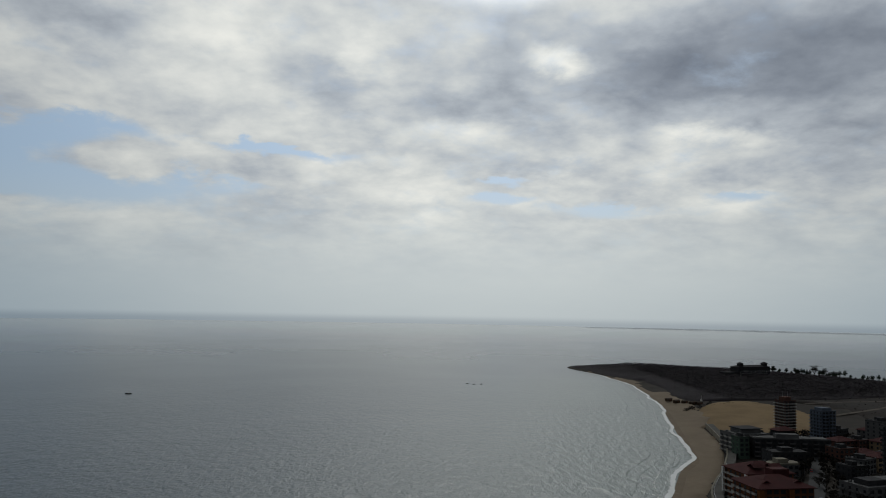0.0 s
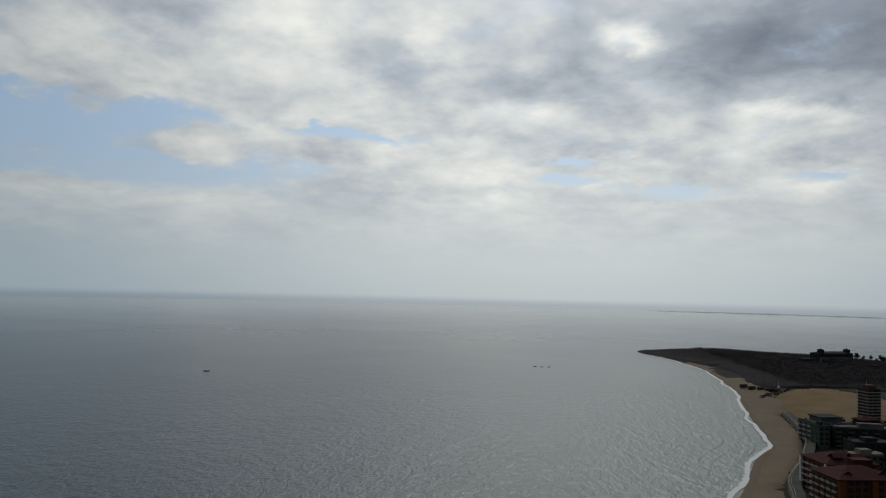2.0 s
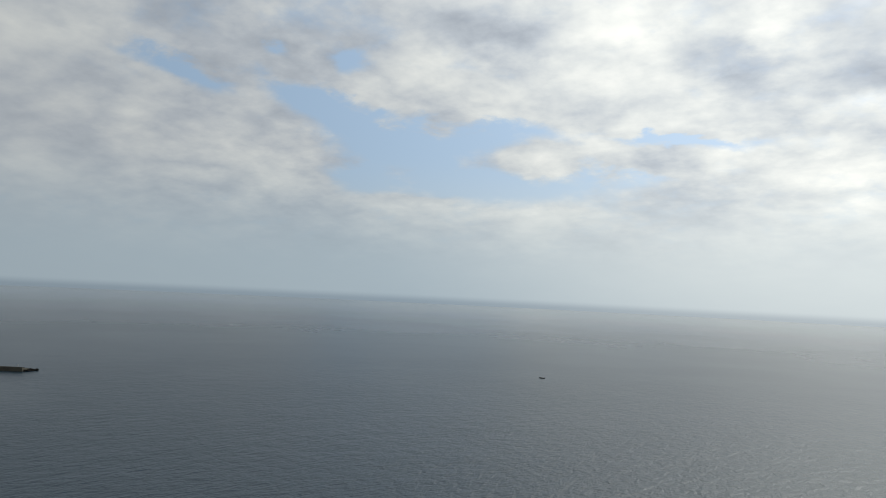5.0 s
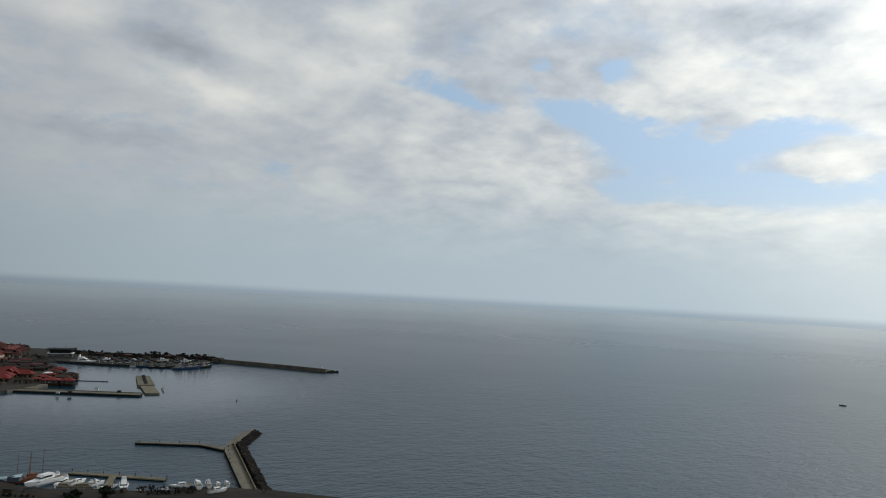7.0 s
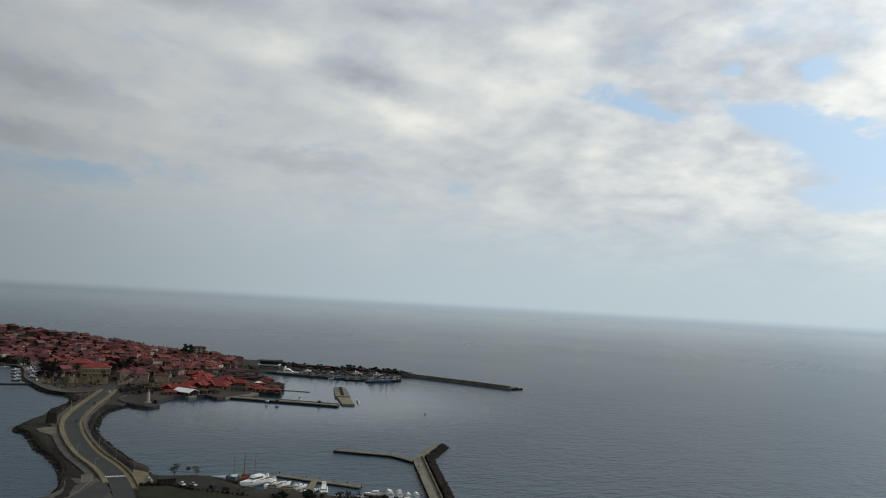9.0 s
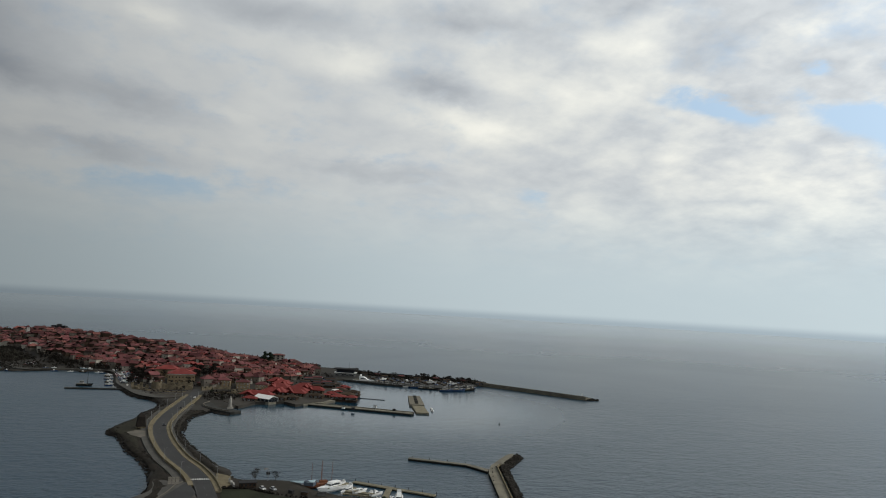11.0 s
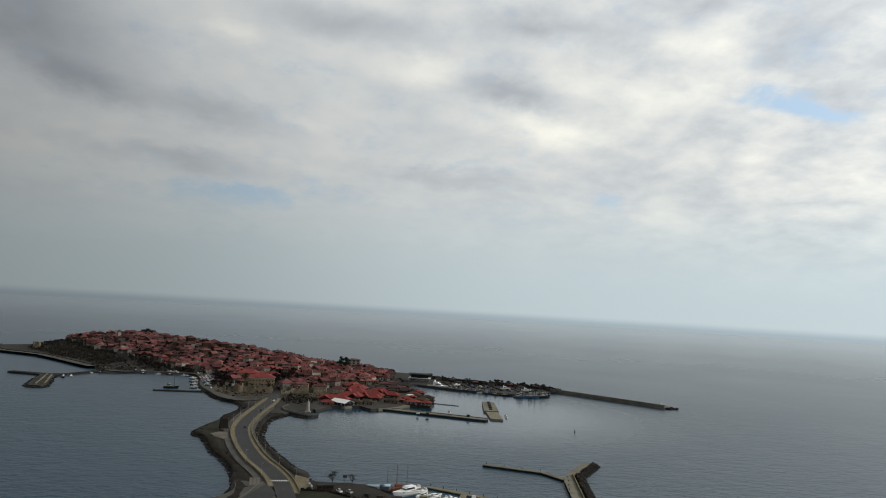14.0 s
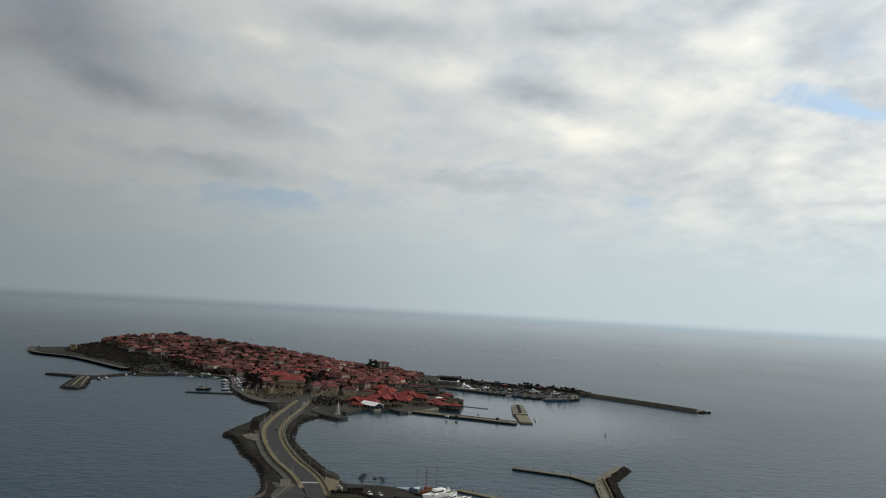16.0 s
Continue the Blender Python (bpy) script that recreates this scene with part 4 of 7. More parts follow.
def fishing_boat(length, label, hull_mat, masts=2):
    b = thing("fishing_boat", label, "boat", "fishing boats at the quay")
    beam, high = length * 0.27, length * 0.13
    part("hull", hull_mesh(length, beam, high, 1.6, 0.6), hull_mat, b)
    part("gunwale", slab([(-length * 0.47, -beam * 0.44), (length * 0.2, -beam * 0.42), (length * 0.36, 0), (length * 0.2, beam * 0.42),
                          (-length * 0.47, beam * 0.44)], high * 0.85, high * 1.08), M_PLANK, b)
    house_part = part("wheelhouse", wedge(-length * 0.30, -length * 0.06, beam * 0.30, high, high * 2.5, length * 0.02), M_BALCONY, b)
    part("wheelhouse_window", wedge(-length * 0.28, -length * 0.055, beam * 0.305, high * 1.8, high * 2.2, length * 0.012, 0, 0.97), M_GLASS, house_part)
    for i in range(masts):
        part("mast", pole(length * 0.78, 0.22, 0.13, length * (0.18 - 0.42 * i), 0, high), M_DARKCON, b)
    part("boom", wedge(-length * 0.2, length * 0.16, 0.08, high * 2.7, high * 2.85, 0.1), M_STEEL, b)
    return b


def car(mat):
    c = thing("car", "parked car on the quay", "car", "parked cars")
    verts, faces = wedge(-2.1, 2.1, 0.85, 0.30, 0.85, 0.15, 0.10, 0.96)
    part("body", (verts, faces), mat, c)
    shell = part("cabin", wedge(-1.5, 0.9, 0.78, 0.85, 1.45, 0.6, 0.45, 0.82), M_GLASS, c)
    part("roof", wedge(-1.02, 0.28, 0.65, 1.44, 1.50, 0.05, 0.05, 0.95), mat, shell)
    for x in (-1.3, 1.3):
        for y in (-0.80, 0.80):
            w = pole(0.2, 0.32, 0.32, seg=10)
            ob = part("wheel", w, M_TYRE, c)
            ob.matrix_basis = pose(x, y - math.copysign(0.1, y) + 0.1, 0.32, 90)
    return c


def boulders(rng, line, depth, count, size, level, name, label):
    """Tumbled rock armour along a line: many uneven stones."""
    verts, faces = [], []
    n = len(line)
    for _ in range(count):
        i = int(rng.integers(0, n - 1))
        t = line[i + 1] - line[i]
        p = line[i] + t * float(rng.uniform(0, 1))
        t = t.normalized() if t.length > 1e-6 else Vector((1, 0))
        off = float(rng.uniform(*depth))
        f = (off - depth[0]) / max(1e-6, depth[1] - depth[0])
        c = np.array((p.x - t.y * off, p.y + t.x * off, level[0] + (level[1] - level[0]) * f + rng.uniform(-0.2, 0.2)))
        s = rng.uniform(*size)
        k = len(verts)
        for sx, sy, sz in ((-1, -1, -1), (1, -1, -1), (1, 1, -1), (-1, 1, -1), (-.7, -.7, .8), (.8, -.6, 1), (.6, .8, .7), (-.8, .6, 1)):
            verts.append(tuple(c + np.array((sx, sy, sz * 0.8)) * s * 0.5 * rng.uniform(0.65, 1.2, 3)))
        faces += [(k + 3, k + 2, k + 1, k), (k + 4, k + 5, k + 6, k + 7), (k, k + 1, k + 5, k + 4), (k + 1, k + 2, k + 6, k + 5),
                  (k + 2, k + 3, k + 7, k + 6), (k + 3, k, k + 4, k + 7)]
    return structure(name, (verts, faces), M_ROCK, label, "rocks", kind="stuff", smooth=False)


def plan_pose(x, y, z=None, turn=0.0, size=1.0):
    return pose(x, y, ground_z(x, y) if z is None else z, 0, 0, turn) @ Matrix.Scale(size, 4)

# ---- the causeway ----
rng = np.random.default_rng(21)
ROAD = curve_points([(-345, 14), (-383, 11.5), (-405, 9), (-428, 4), (-456, -4), (-494, -11), (-532, -15.5), (-566, -16.5), (-611, -12),
                     (-660, -4), (-713, 4.5), (-760, 10), (-800, 13)], 6)
Z_ROAD = 3.0


def lane(name, d0, d1, z, material, label, category="pavement", line=None, deep=1.6):
    line = line or ROAD
    return structure(name, (lambda bm: mesh_from_bm(name, bm, material))(
        slab([*offset_line(line, d0), *reversed(offset_line(line, d1))], z - deep, z)), material, label, category)


def mesh_from_bm(name, bm, material):
    me = bpy.data.meshes.new(name)
    bm.normal_update()
    bm.to_mesh(me)
    bm.free()
    me.materials.append(material)
    return me


# the road runs away from the eye, towards -x: its left is south (-y)
M_WALK = surface("worn_walk", (0.080, 0.077, 0.071), 0.25, 0.1, 0.9, 0.9)
lane("road_causeway", -4.5, 4.5, Z_ROAD, M_ASPHALT, "grey asphalt causeway road to the old town", "road")
lane("pavement_south_kerb", -7.0, -4.5, Z_ROAD + 0.15, M_STONE, "yellowish stone footway beside the causeway road", line=ROAD[5:-12])
lane("pavement_north_kerb", 4.5, 7.1, Z_ROAD + 0.15, M_STONE, "yellowish stone footway beside the causeway road", line=ROAD[7:-12])
lane("wall_parapet_south", -7.4, -7.0, Z_ROAD + 1.0, M_STONE, "low ochre stone parapet along the causeway", "wall", ROAD[5:-14], 3.0)
lane("wall_parapet_north", 7.1, 7.5, Z_ROAD + 0.9, M_STONE, "low ochre stone parapet along the causeway", "wall", ROAD[8:-14], 3.0)
lane("pavement_south_walk", -9.6, -7.4, 2.75, M_WALK, "grey paved walk along the south side of the causeway", line=ROAD[6:-20])
lane("pavement_north_walk", 7.5, 12.0, 2.7, M_WALK, "broad grey paved promenade beside the causeway", line=ROAD[6:-26])
M_FAINT = surface("worn_marking", (0.085, 0.085, 0.082), 0.3, 0.5, 2.0, 0.8)
M_LINE = surface("road_marking", (0.62, 0.62, 0.60), 0.2, 0.5, 2.0, 0.7)
for k in range(0, len(ROAD) - 14, 2):
    a, b = ROAD[k], ROAD[k].lerp(ROAD[k + 1], 0.55)
    structure("trim_centre_line", ribbon([a + (b - a).normalized().orthogonal() * 0.09, b + (b - a).normalized().orthogonal() * 0.09],
                                         [a - (b - a).normalized().orthogonal() * 0.09, b - (b - a).normalized().orthogonal() * 0.09], Z_ROAD + 0.012), M_FAINT,
              "white dashed centre line on asphalt", "road marking")
for side in (-4.0, 4.0):
    edge = ROAD[5:-12]
    structure("trim_edge_line", ribbon(offset_line(edge, side - 0.08), offset_line(edge, side + 0.08), Z_ROAD + 0.014), M_FAINT, "worn white edge line on asphalt", "road marking")
crossing = thing("zebra_crossing", "white zebra stripes painted on the asphalt road", "road marking")
for k in range(9):
    y = 4.6 + k * 1.12
    part("stripe", ribbon([Vector((-404.0, y)), Vector((-401.2, y))], [Vector((-404.0, y + 0.62)), Vector((-401.2, y + 0.62))], Z_ROAD + 0.016), M_LINE, crossing)

# earth banks and rock armour on both sides
SOUTH_BANK = [Vector(p) for p in curve_points([(-412, 27), (-448, 17.5), (-488, 7.5), (-524, 0), (-556, -1), (-606, 4), (-634, 17)], 5)]
NORTH_BANK = [Vector(p) for p in curve_points([(-380, -16.5), (-407, -14.5), (-432, -17.5), (-461, -23.5), (-484, -31.5), (-530, -41.5), (-544, -49), (-569, -46.5),
                                               (-600, -36.5), (-635, -30.5), (-668, -22.5), (-701, -29.5), (-719, -45.5), (-765, -60)], 5)]
boulders(rng, SOUTH_BANK, (-1.5, 6.0), 900, (0.8, 2.0), (-0.3, 2.2), "rock_armour_south", "dark tumbled rock armour along the causeway")
boulders(rng, NORTH_BANK, (-6.0, 1.5), 1500, (0.8, 2.2), (2.3, -0.3), "rock_armour_north", "dark tumbled rock armour along the causeway")
M_BANK = surface("dark_bank", (0.024, 0.020, 0.016), 0.4, 0.1, 0.8, 0.95, bump=0.4, tint=(0.013, 0.012, 0.010))
structure("bank_north", sheet([*[p + Vector((0, 1.5)) for p in NORTH_BANK[:-26]], *reversed(offset_line(ROAD[6:-24], 12.0))], 5, lambda xy: np.full(len(xy), 2.45), rim=1.6, margin=1.2), M_BANK,
          "dark stony earth bank below the promenade", "bank")
structure("bank_south", sheet([*[p + Vector((0, -2.5)) for p in SOUTH_BANK], *reversed(offset_line(ROAD[9:-24], -10.6))], 4, lambda xy: np.full(len(xy), 2.5), rim=1.8, margin=0.8), M_BANK,
          "dark stony earth bank below the causeway", "bank")
structure("bank_grass", sheet(curve_points([(-470, -24), (-500, -31), (-528, -38), (-545, -46), (-568, -43), (-600, -33), (-565, -31), (-530, -29.5), (-495, -26)], 5, True),
                              5, lambda xy: np.full(len(xy), 2.65), rim=2.3, margin=1), M_SCRUB, "dark rough grass on the causeway bank", "grass")
structure("pavement_mill", mesh_from_bm("pavement_mill", slab([(-517, -27), (-527, -34), (-536, -36.5), (-543, -31), (-540, -25), (-522, -24)], 1.5, 2.78), M_PAVING), M_PAVING,
          "small pale paved square by the windmill", "pavement")

# the old wooden windmill
mill = thing("windmill", "old dark wooden windmill on a stone base", "windmill")
mill.matrix_basis = pose(-553, -29, 2.7, 0, 0, 12)
M_TAR = surface("tarred_timber", (0.026, 0.022, 0.019), 0.3, 0.4, 3.0, 0.85, bump=0.3)
part("base", pole(1.0, 3.2, 3.1, seg=10), M_STONE, mill)
part("body", (lambda v: v)(wedge(-3.0, 3.0, 3.0, 1.0, 7.6, 0.8, 0.8, 0.72)), M_TAR, mill)
part("roof", (lambda bm: bm)(hip(4.2, 4.2, 3.0, 7.6, 0.4)), M_TAR, mill)
part("door", boxed(1.0, 0.4, 1.0, 3.0), M_WOOD, mill).matrix_basis = pose(0, -2.9, 0)

# street lamps along the road
lamp = thing("street_lamp", "slim grey street lamp beside the causeway road", "street lamp", "street lamps of the causeway")
part("pole", pole(7.0, 0.10, 0.06), M_STEEL, lamp)
arm = part("arm", wedge(-0.05, 1.4, 0.05, 6.9, 7.0, 0.1), M_STEEL, lamp)
part("lantern", wedge(0.9, 1.5, 0.12, 6.78, 6.92, 0.1, 0.1), M_DARKGREY, arm)
spots = [(p, s) for i, p in enumerate(ROAD[8:-14:5]) for s in (-1,)] + [(p, 1) for p in ROAD[10:-14:5]]
for i, (p, s) in enumerate(spots):
    k = min(range(len(ROAD)), key=lambda j: (ROAD[j] - p).length)
    q = offset_line(ROAD, 8.0 if s > 0 else -7.6)[k]
    m = pose(q.x, q.y, Z_ROAD + 0.15, 0, 0, math.degrees(math.atan2((p - q).y, (p - q).x)))
    if i:
        copy_thing(lamp, m)
    else:
        lamp.matrix_basis = m

# the mole with the white monument
MOLE = curve_points([(-684, 18), (-668, 12), (-650, 15), (-636, 24), (-626, 34), (-634, 43), (-641, 36), (-655, 24), (-672, 22)], 4, True)
structure("pavement_mole", mesh_from_bm("pavement_mole", slab(MOLE, -2, 2.3, 0.3), M_DARKCON), M_DARKCON, "curved dark concrete mole with a paved top", "mole")
lane("wall_mole", -0.3, 0.3, 3.0, M_PAVING, "low pale curved parapet on the mole", "wall",
     curve_points([(-683, 19), (-668, 13.5), (-651, 16.5), (-638, 25), (-630, 33)], 4), 1.2)
boulders(rng, curve_points([(-672, 10), (-650, 13), (-634, 22), (-623, 33)], 4), (-2.0, 0.8), 140, (0.9, 1.8), (-0.3, 0.8), "rock_armour_mole", "dark rocks at the foot of the mole")
mon = thing("monument", "tall pale stone statue on a stepped plinth", "statue")
mon.matrix_basis = pose(-645, 34.5, 2.3)
bm = boxed(5.0, 5.0, 0, 0.5)
block(bm, -1.9, 1.9, -1.9, 1.9, 0.5, 1.2)
bm2 = bmesh.new()
for z, r in ((1.2, 1.9), (3.5, 1.7), (6.0, 1.45), (7.6, 1.35), (8.5, 0.95), (9.0, 0.6), (9.9, 0.55), (10.6, 0.15)):
    ring = [bm2.verts.new((r * math.cos(k * math.tau / 10), r * 0.85 * math.sin(k * math.tau / 10), z)) for k in range(10)]
    if z > 1.2:
        for k in range(10):
            bm2.faces.new((last[k], last[(k + 1) % 10], ring[(k + 1) % 10], ring[k]))
    last = ring
me = bpy.data.meshes.new("shaft")
bm2.to_mesh(me)
bm2.free()
bm.from_mesh(me)
part("figure", bm, surface("pale_monument_stone", (0.34, 0.32, 0.29), 0.2, 0.3, 2.0, 0.85), mon)

# ---- the old town ----
rng = np.random.default_rng(31)
TOWN = [Vector(p) for p in ((-775, -30), (-840, -40), (-893, -42), (-932, -84), (-972, -124), (-1010, -160), (-1080, -203), (-1160, -262),
                            (-1215, -300), (-1262, -300), (-1290, -230), (-1262, -150), (-1205, -70), (-1140, 0), (-1088, 60), (-1040, 120),
                            (-985, 160), (-930, 150), (-880, 120), (-830, 95), (-790, 60), (-770, 25))]
kinds = []
for i, (w, d, timber, storeys, mat, wall) in enumerate((
        (7.5, 6.5, True, 2, M_ROOF, None), (9, 7, True, 2, M_ROOFBROWN, None), (10, 8, False, 2, M_ROOF, M_CREAM), (7, 6.5, True, 3, M_ROOFBROWN, None),
        (11.5, 8, False, 2, M_ROOFPALE, None), (8.5, 7.5, True, 2, M_ROOFBRIGHT, None), (11, 9, False, 3, M_ROOF, None), (8, 6.2, False, 3, M_ROOFBRIGHT, M_CREAM),
        (9.5, 8, True, 3, M_ROOF, M_CREAM), (12, 9.5, False, 3, M_ROOFPALE, M_CREAM))):
    kinds.append(house(w, d, 40 + i, mat, timber, storeys, wall))
used = set()


def place_house(x, y, turn, pick=None, lift=0.0):
    k = int(rng.integers(0, len(kinds))) if pick is None else pick
    m = pose(x, y, ground_z(x, y) + lift, 0, 0, turn)
    if k in used:
        return copy_thing(kinds[k], m)
    used.add(k)
    kinds[k].matrix_basis = m
    return kinds[k]


# the main street climbs from the gate; houses keep clear of it and of each other
lots, tries = [], 0
STREET = [Vector(p) for p in curve_points([(-770, 8), (-830, 20), (-900, 0), (-980, -50), (-1080, -120)], 8)]
KEEP_OFF = ((-1012, 112, 17), (-955, 124, 13), (-1080, -7, 6), (-774, -10, 19), (-772, -38, 15), (-790, -40, 12), (-806, -8, 27), (-836, -22, 15), (-834, 4, 14), (-985, 92, 13), (-1136, -211, 13), (-1225, -186, 20), (-1036, 112, 12), (-757, -28, 24), (-820, 55, 16))
while len(lots) < 1000 and tries < 40000:
    tries += 1
    x, y = float(rng.uniform(-1295, -765)), float(rng.uniform(-305, 165))
    if any((x - a) ** 2 + (y - b) ** 2 < 8.5 ** 2 for a, b in lots) or any((x - a) ** 2 + (y - b) ** 2 < r * r for a, b, r in KEEP_OFF):
        continue
    if not inside(np.array([[x, y]]), TOWN)[0] or min((Vector((x, y)) - s).length for s in STREET) < 6.5:
        continue
    lots.append((x, y))
lots.sort(key=lambda p: p[0] ** 2 + p[1] ** 2)
rest_verts, rest_faces, rest_mats = [], [], []
for i, (x, y) in enumerate(lots):
    turn = 25 + 18 * math.sin(x * 0.012) + 90 * int(rng.integers(0, 2)) + float(rng.uniform(-26, 26))
    if i < 270:
        place_house(x, y, turn, None, float(rng.uniform(-0.8, 1.0)))
        continue
    # the houses further back: the same shapes joined into one mesh
    w, d = float(rng.uniform(7, 11.5)), float(rng.uniform(6.2, 8.5))
    tall = 2.6 + 2.3 * (1 + int(rng.uniform(0, 1) > 0.55))
    m = pose(x, y, ground_z(x, y) + float(rng.uniform(-0.8, 1.2)), 0, 0, turn)
    tiles, render_wall = int(rng.choice((2, 2, 2, 4, 4, 5))), int(rng.choice((0, 0, 0, 0, 6)))
    sx, sy = (-1 if rng.uniform() < 0.5 else 1) * w * 0.3, (-1 if rng.uniform() < 0.5 else 1) * d * 0.55
    wing_low = block(bmesh.new(), sx - w * 0.3, sx + w * 0.3, sy - d * 0.3, sy + d * 0.3, -4, tall - 1.6)
    wing_top = hip(w * 0.6, d * 0.6, d * 0.15, tall - 1.4, 0.4)
    bmesh.ops.translate(wing_top, vec=(sx, sy, 0), verts=wing_top.verts[:])
    rise = d * float(rng.uniform(0.22, 0.42))
    if rng.uniform() < 0.4:
        cap = bmesh.new()
        gv, gf = gable(w + 0.8, d + 0.8, rise, tall + 0.25)
        gv = [cap.verts.new(v) for v in gv]
        for f in gf:
            cap.faces.new([gv[j] for j in f])
    else:
        cap = hip(w + 0.8, d + 0.8, rise, tall + 0.25, 0.5)
    for bm, slot in ((boxed(w, d, -6, 2.6), render_wall), (boxed(w + 0.8, d + 0.8, 2.6, tall), int(rng.choice((1, 1, render_wall)))), (cap, tiles), (wing_low, render_wall), (wing_top, tiles),
                     (block(bmesh.new(), 1.2, 2.0, -0.4, 0.4, tall + 0.3, tall + 3.0), 3)):
        k = len(rest_verts)
        rest_verts += [tuple(m @ v.co) for v in bm.verts]
        bm.verts.index_update()
        rest_faces += [tuple(k + v.index for v in f.verts) for f in bm.faces]
        rest_mats += [slot] * len(bm.faces)
        bm.free()
M_ROOFS = surface("far_roof_tiles", (0.124, 0.042, 0.044), 0.45, 0.11, 2.2, 0.85, bump=0.5, tint=(0.070, 0.033, 0.032), island=0.55)
M_FARWALL = surface("far_house_walls", (0.12, 0.106, 0.09), 0.35, 0.2, 1.6, 0.9, island=0.8)
rest = structure("distant_houses", (rest_verts, rest_faces), M_FARWALL, "crowded red-roofed houses on the crest of the old town", "houses", kind="stuff", smooth=False)
M_ROOFS_BROWN = surface("far_brown_tiles", (0.098, 0.042, 0.038), 0.45, 0.11, 2.2, 0.85, bump=0.5, tint=(0.052, 0.034, 0.031), island=0.5)
M_ROOFS_PALE = surface("far_faded_tiles", (0.165, 0.060, 0.052), 0.45, 0.11, 2.2, 0.85, bump=0.5, tint=(0.105, 0.048, 0.043), island=0.4)
for mat in (M_WOOD, M_ROOFS, M_BRICK, M_ROOFS_BROWN, M_ROOFS_PALE, M_CREAM):
    rest.data.materials.append(mat)
rest.data.polygons.foreach_set("material_index", rest_mats)
for k, h in enumerate(kinds):
    if k not in used:
        place_house(-1000 - 14 * k, -40, 20, k)

# the large museum by the gate, its low wing, and the ochre houses across the street
museum = thing("museum", "large ochre stone building with rows of windows and red roof", "building")
museum.matrix_basis = pose(-806, -7, 4.2, 0, 0, 88)
part("wall", boxed(26, 20, -2, 9.2), M_OCHRE, museum)
part("roof", hip(26, 20, 4.2, 9.5, 1.0), M_ROOFBRIGHT, museum)
part("cornice", boxed(26.6, 20.6, 8.6, 9.2), M_WHITE, museum)
part("plinth", boxed(26.4, 20.4, -2, 1.0), M_STONE, museum)
for z in (1.8, 5.4):
    for i in range(8):
        put("window", WIN_DARK, museum, -11.4 + i * 3.25, -10.0, z)
    for i in range(6):
        put("window", WIN_DARK, museum, -13.0, -8.2 + i * 3.2, z, -90)
        put("window", WIN_DARK, museum, 13.0, -8.2 + i * 3.2, z, 90)
wing = thing("museum_wing", "second red-roofed ochre wing behind the museum", "building")
wing.matrix_basis = pose(-836, -22, 6.0, 0, 0, 84)
part("wall", boxed(22, 15, -2, 8.5), M_OCHRE, wing)
part("roof", hip(22, 15, 3.6, 8.8, 0.9), M_ROOFBRIGHT, wing)
for i in range(6):
    put("window", WIN_DARK, wing, -9 + i * 3.6, -7.5, 5.0)
back = thing("museum_wing", "red-roofed ochre rear wing of the museum", "building")
back.matrix_basis = pose(-834, 4, 6.0, 0, 0, 2)
part("wall", boxed(22, 14, -4, 8.0), M_OCHRE, back)
part("roof", hip(22, 14, 3.6, 8.3, 0.9), M_ROOFBRIGHT, back)
for i in range(4):
    put("window", WIN_SMALL, back, 11.0, -4.8 + i * 3.2, 4.6, 90)
for (x, y, w, d, turn) in ((-775, 33, 15, 11, 80), (-770, 52, 13, 10, 84), (-795, 44, 14, 11, 75), (-762, 70, 12, 9, 82)):
    h = thing("stone_house", "ochre stone house with a low red tile roof", "house", "ochre houses by the gate")
    h.matrix_basis = pose(x, y, ground_z(x, y), 0, 0, turn)
    part("wall", boxed(w, d, -2, 6.2), M_OCHRE, h)
    part("roof", hip(w, d, 2.4, 6.4, 0.7), M_ROOF, h)
    part("chimney", block(bmesh.new(), 1.5, 2.3, -0.4, 0.4, 6.5, 9.4), M_BRICK, h)
    for z in (0.9, 3.8):
        for i in range(4):
            put("window", WIN_SMALL, h, -w / 2 + w / 8 + i * w / 4, -d / 2, z)

M_SQUARE = surface("worn_paving", (0.052, 0.047, 0.041), 0.3, 0.1, 0.9, 0.85)
LATER = []
# ruined fortification: round towers and broken curtain walls beside the gate
M_RUIN = surface("ruin_masonry", (0.185, 0.152, 0.104), 0.4, 0.25, 1.0, 0.95, bump=0.6, tint=(0.095, 0.08, 0.058))


def ruin_wall(line, thick, low, high, seed):
    r = random.Random(seed)
    w = thing("ruined_wall", "crumbling ochre masonry of the old town wall", "ruin", "ruins of the town wall")
    for a, b in zip(line[:-1], line[1:]):
        n = max(2, int((b - a).length / 2.2))
        for k in range(n):
            p, q = a.lerp(b, k / n), a.lerp(b, (k + 0.98) / n)
            z = ground_z(p.x, p.y)
            part("masonry", wall_along([p, q], thick * r.uniform(0.85, 1.1), z - 1.5, z + r.uniform(low, high)), M_RUIN, w)
    return w


ruin_wall([Vector(p) for p in ((-766, -52), (-768, -44), (-766, -36))], 1.2, 1.0, 6.5, 1)
ruin_wall([Vector(p) for p in ((-757, -24), (-756, -10), (-758, 3))], 1.6, 1.8, 5.2, 6)
ruin_wall([Vector(p) for p in ((-772, -24), (-771, -10), (-772, 4))], 1.6, 3.5, 7.0, 7)
ruin_wall([Vector(p) for p in ((-757, -12), (-771, -13))], 1.4, 2.5, 5.5, 8)
ruin_wall([Vector(p) for p in ((-758, 3), (-771, 4))], 1.4, 2.0, 5.0, 9)
ruin_wall([Vector(p) for p in ((-742, -30), (-738, -16), (-740, -2))], 1.0, 0.6, 1.5, 10)
ruin_wall([Vector(p) for p in ((-752, 12), (-760, 24), (-762, 40))], 1.6, 1.5, 4.0, 2)
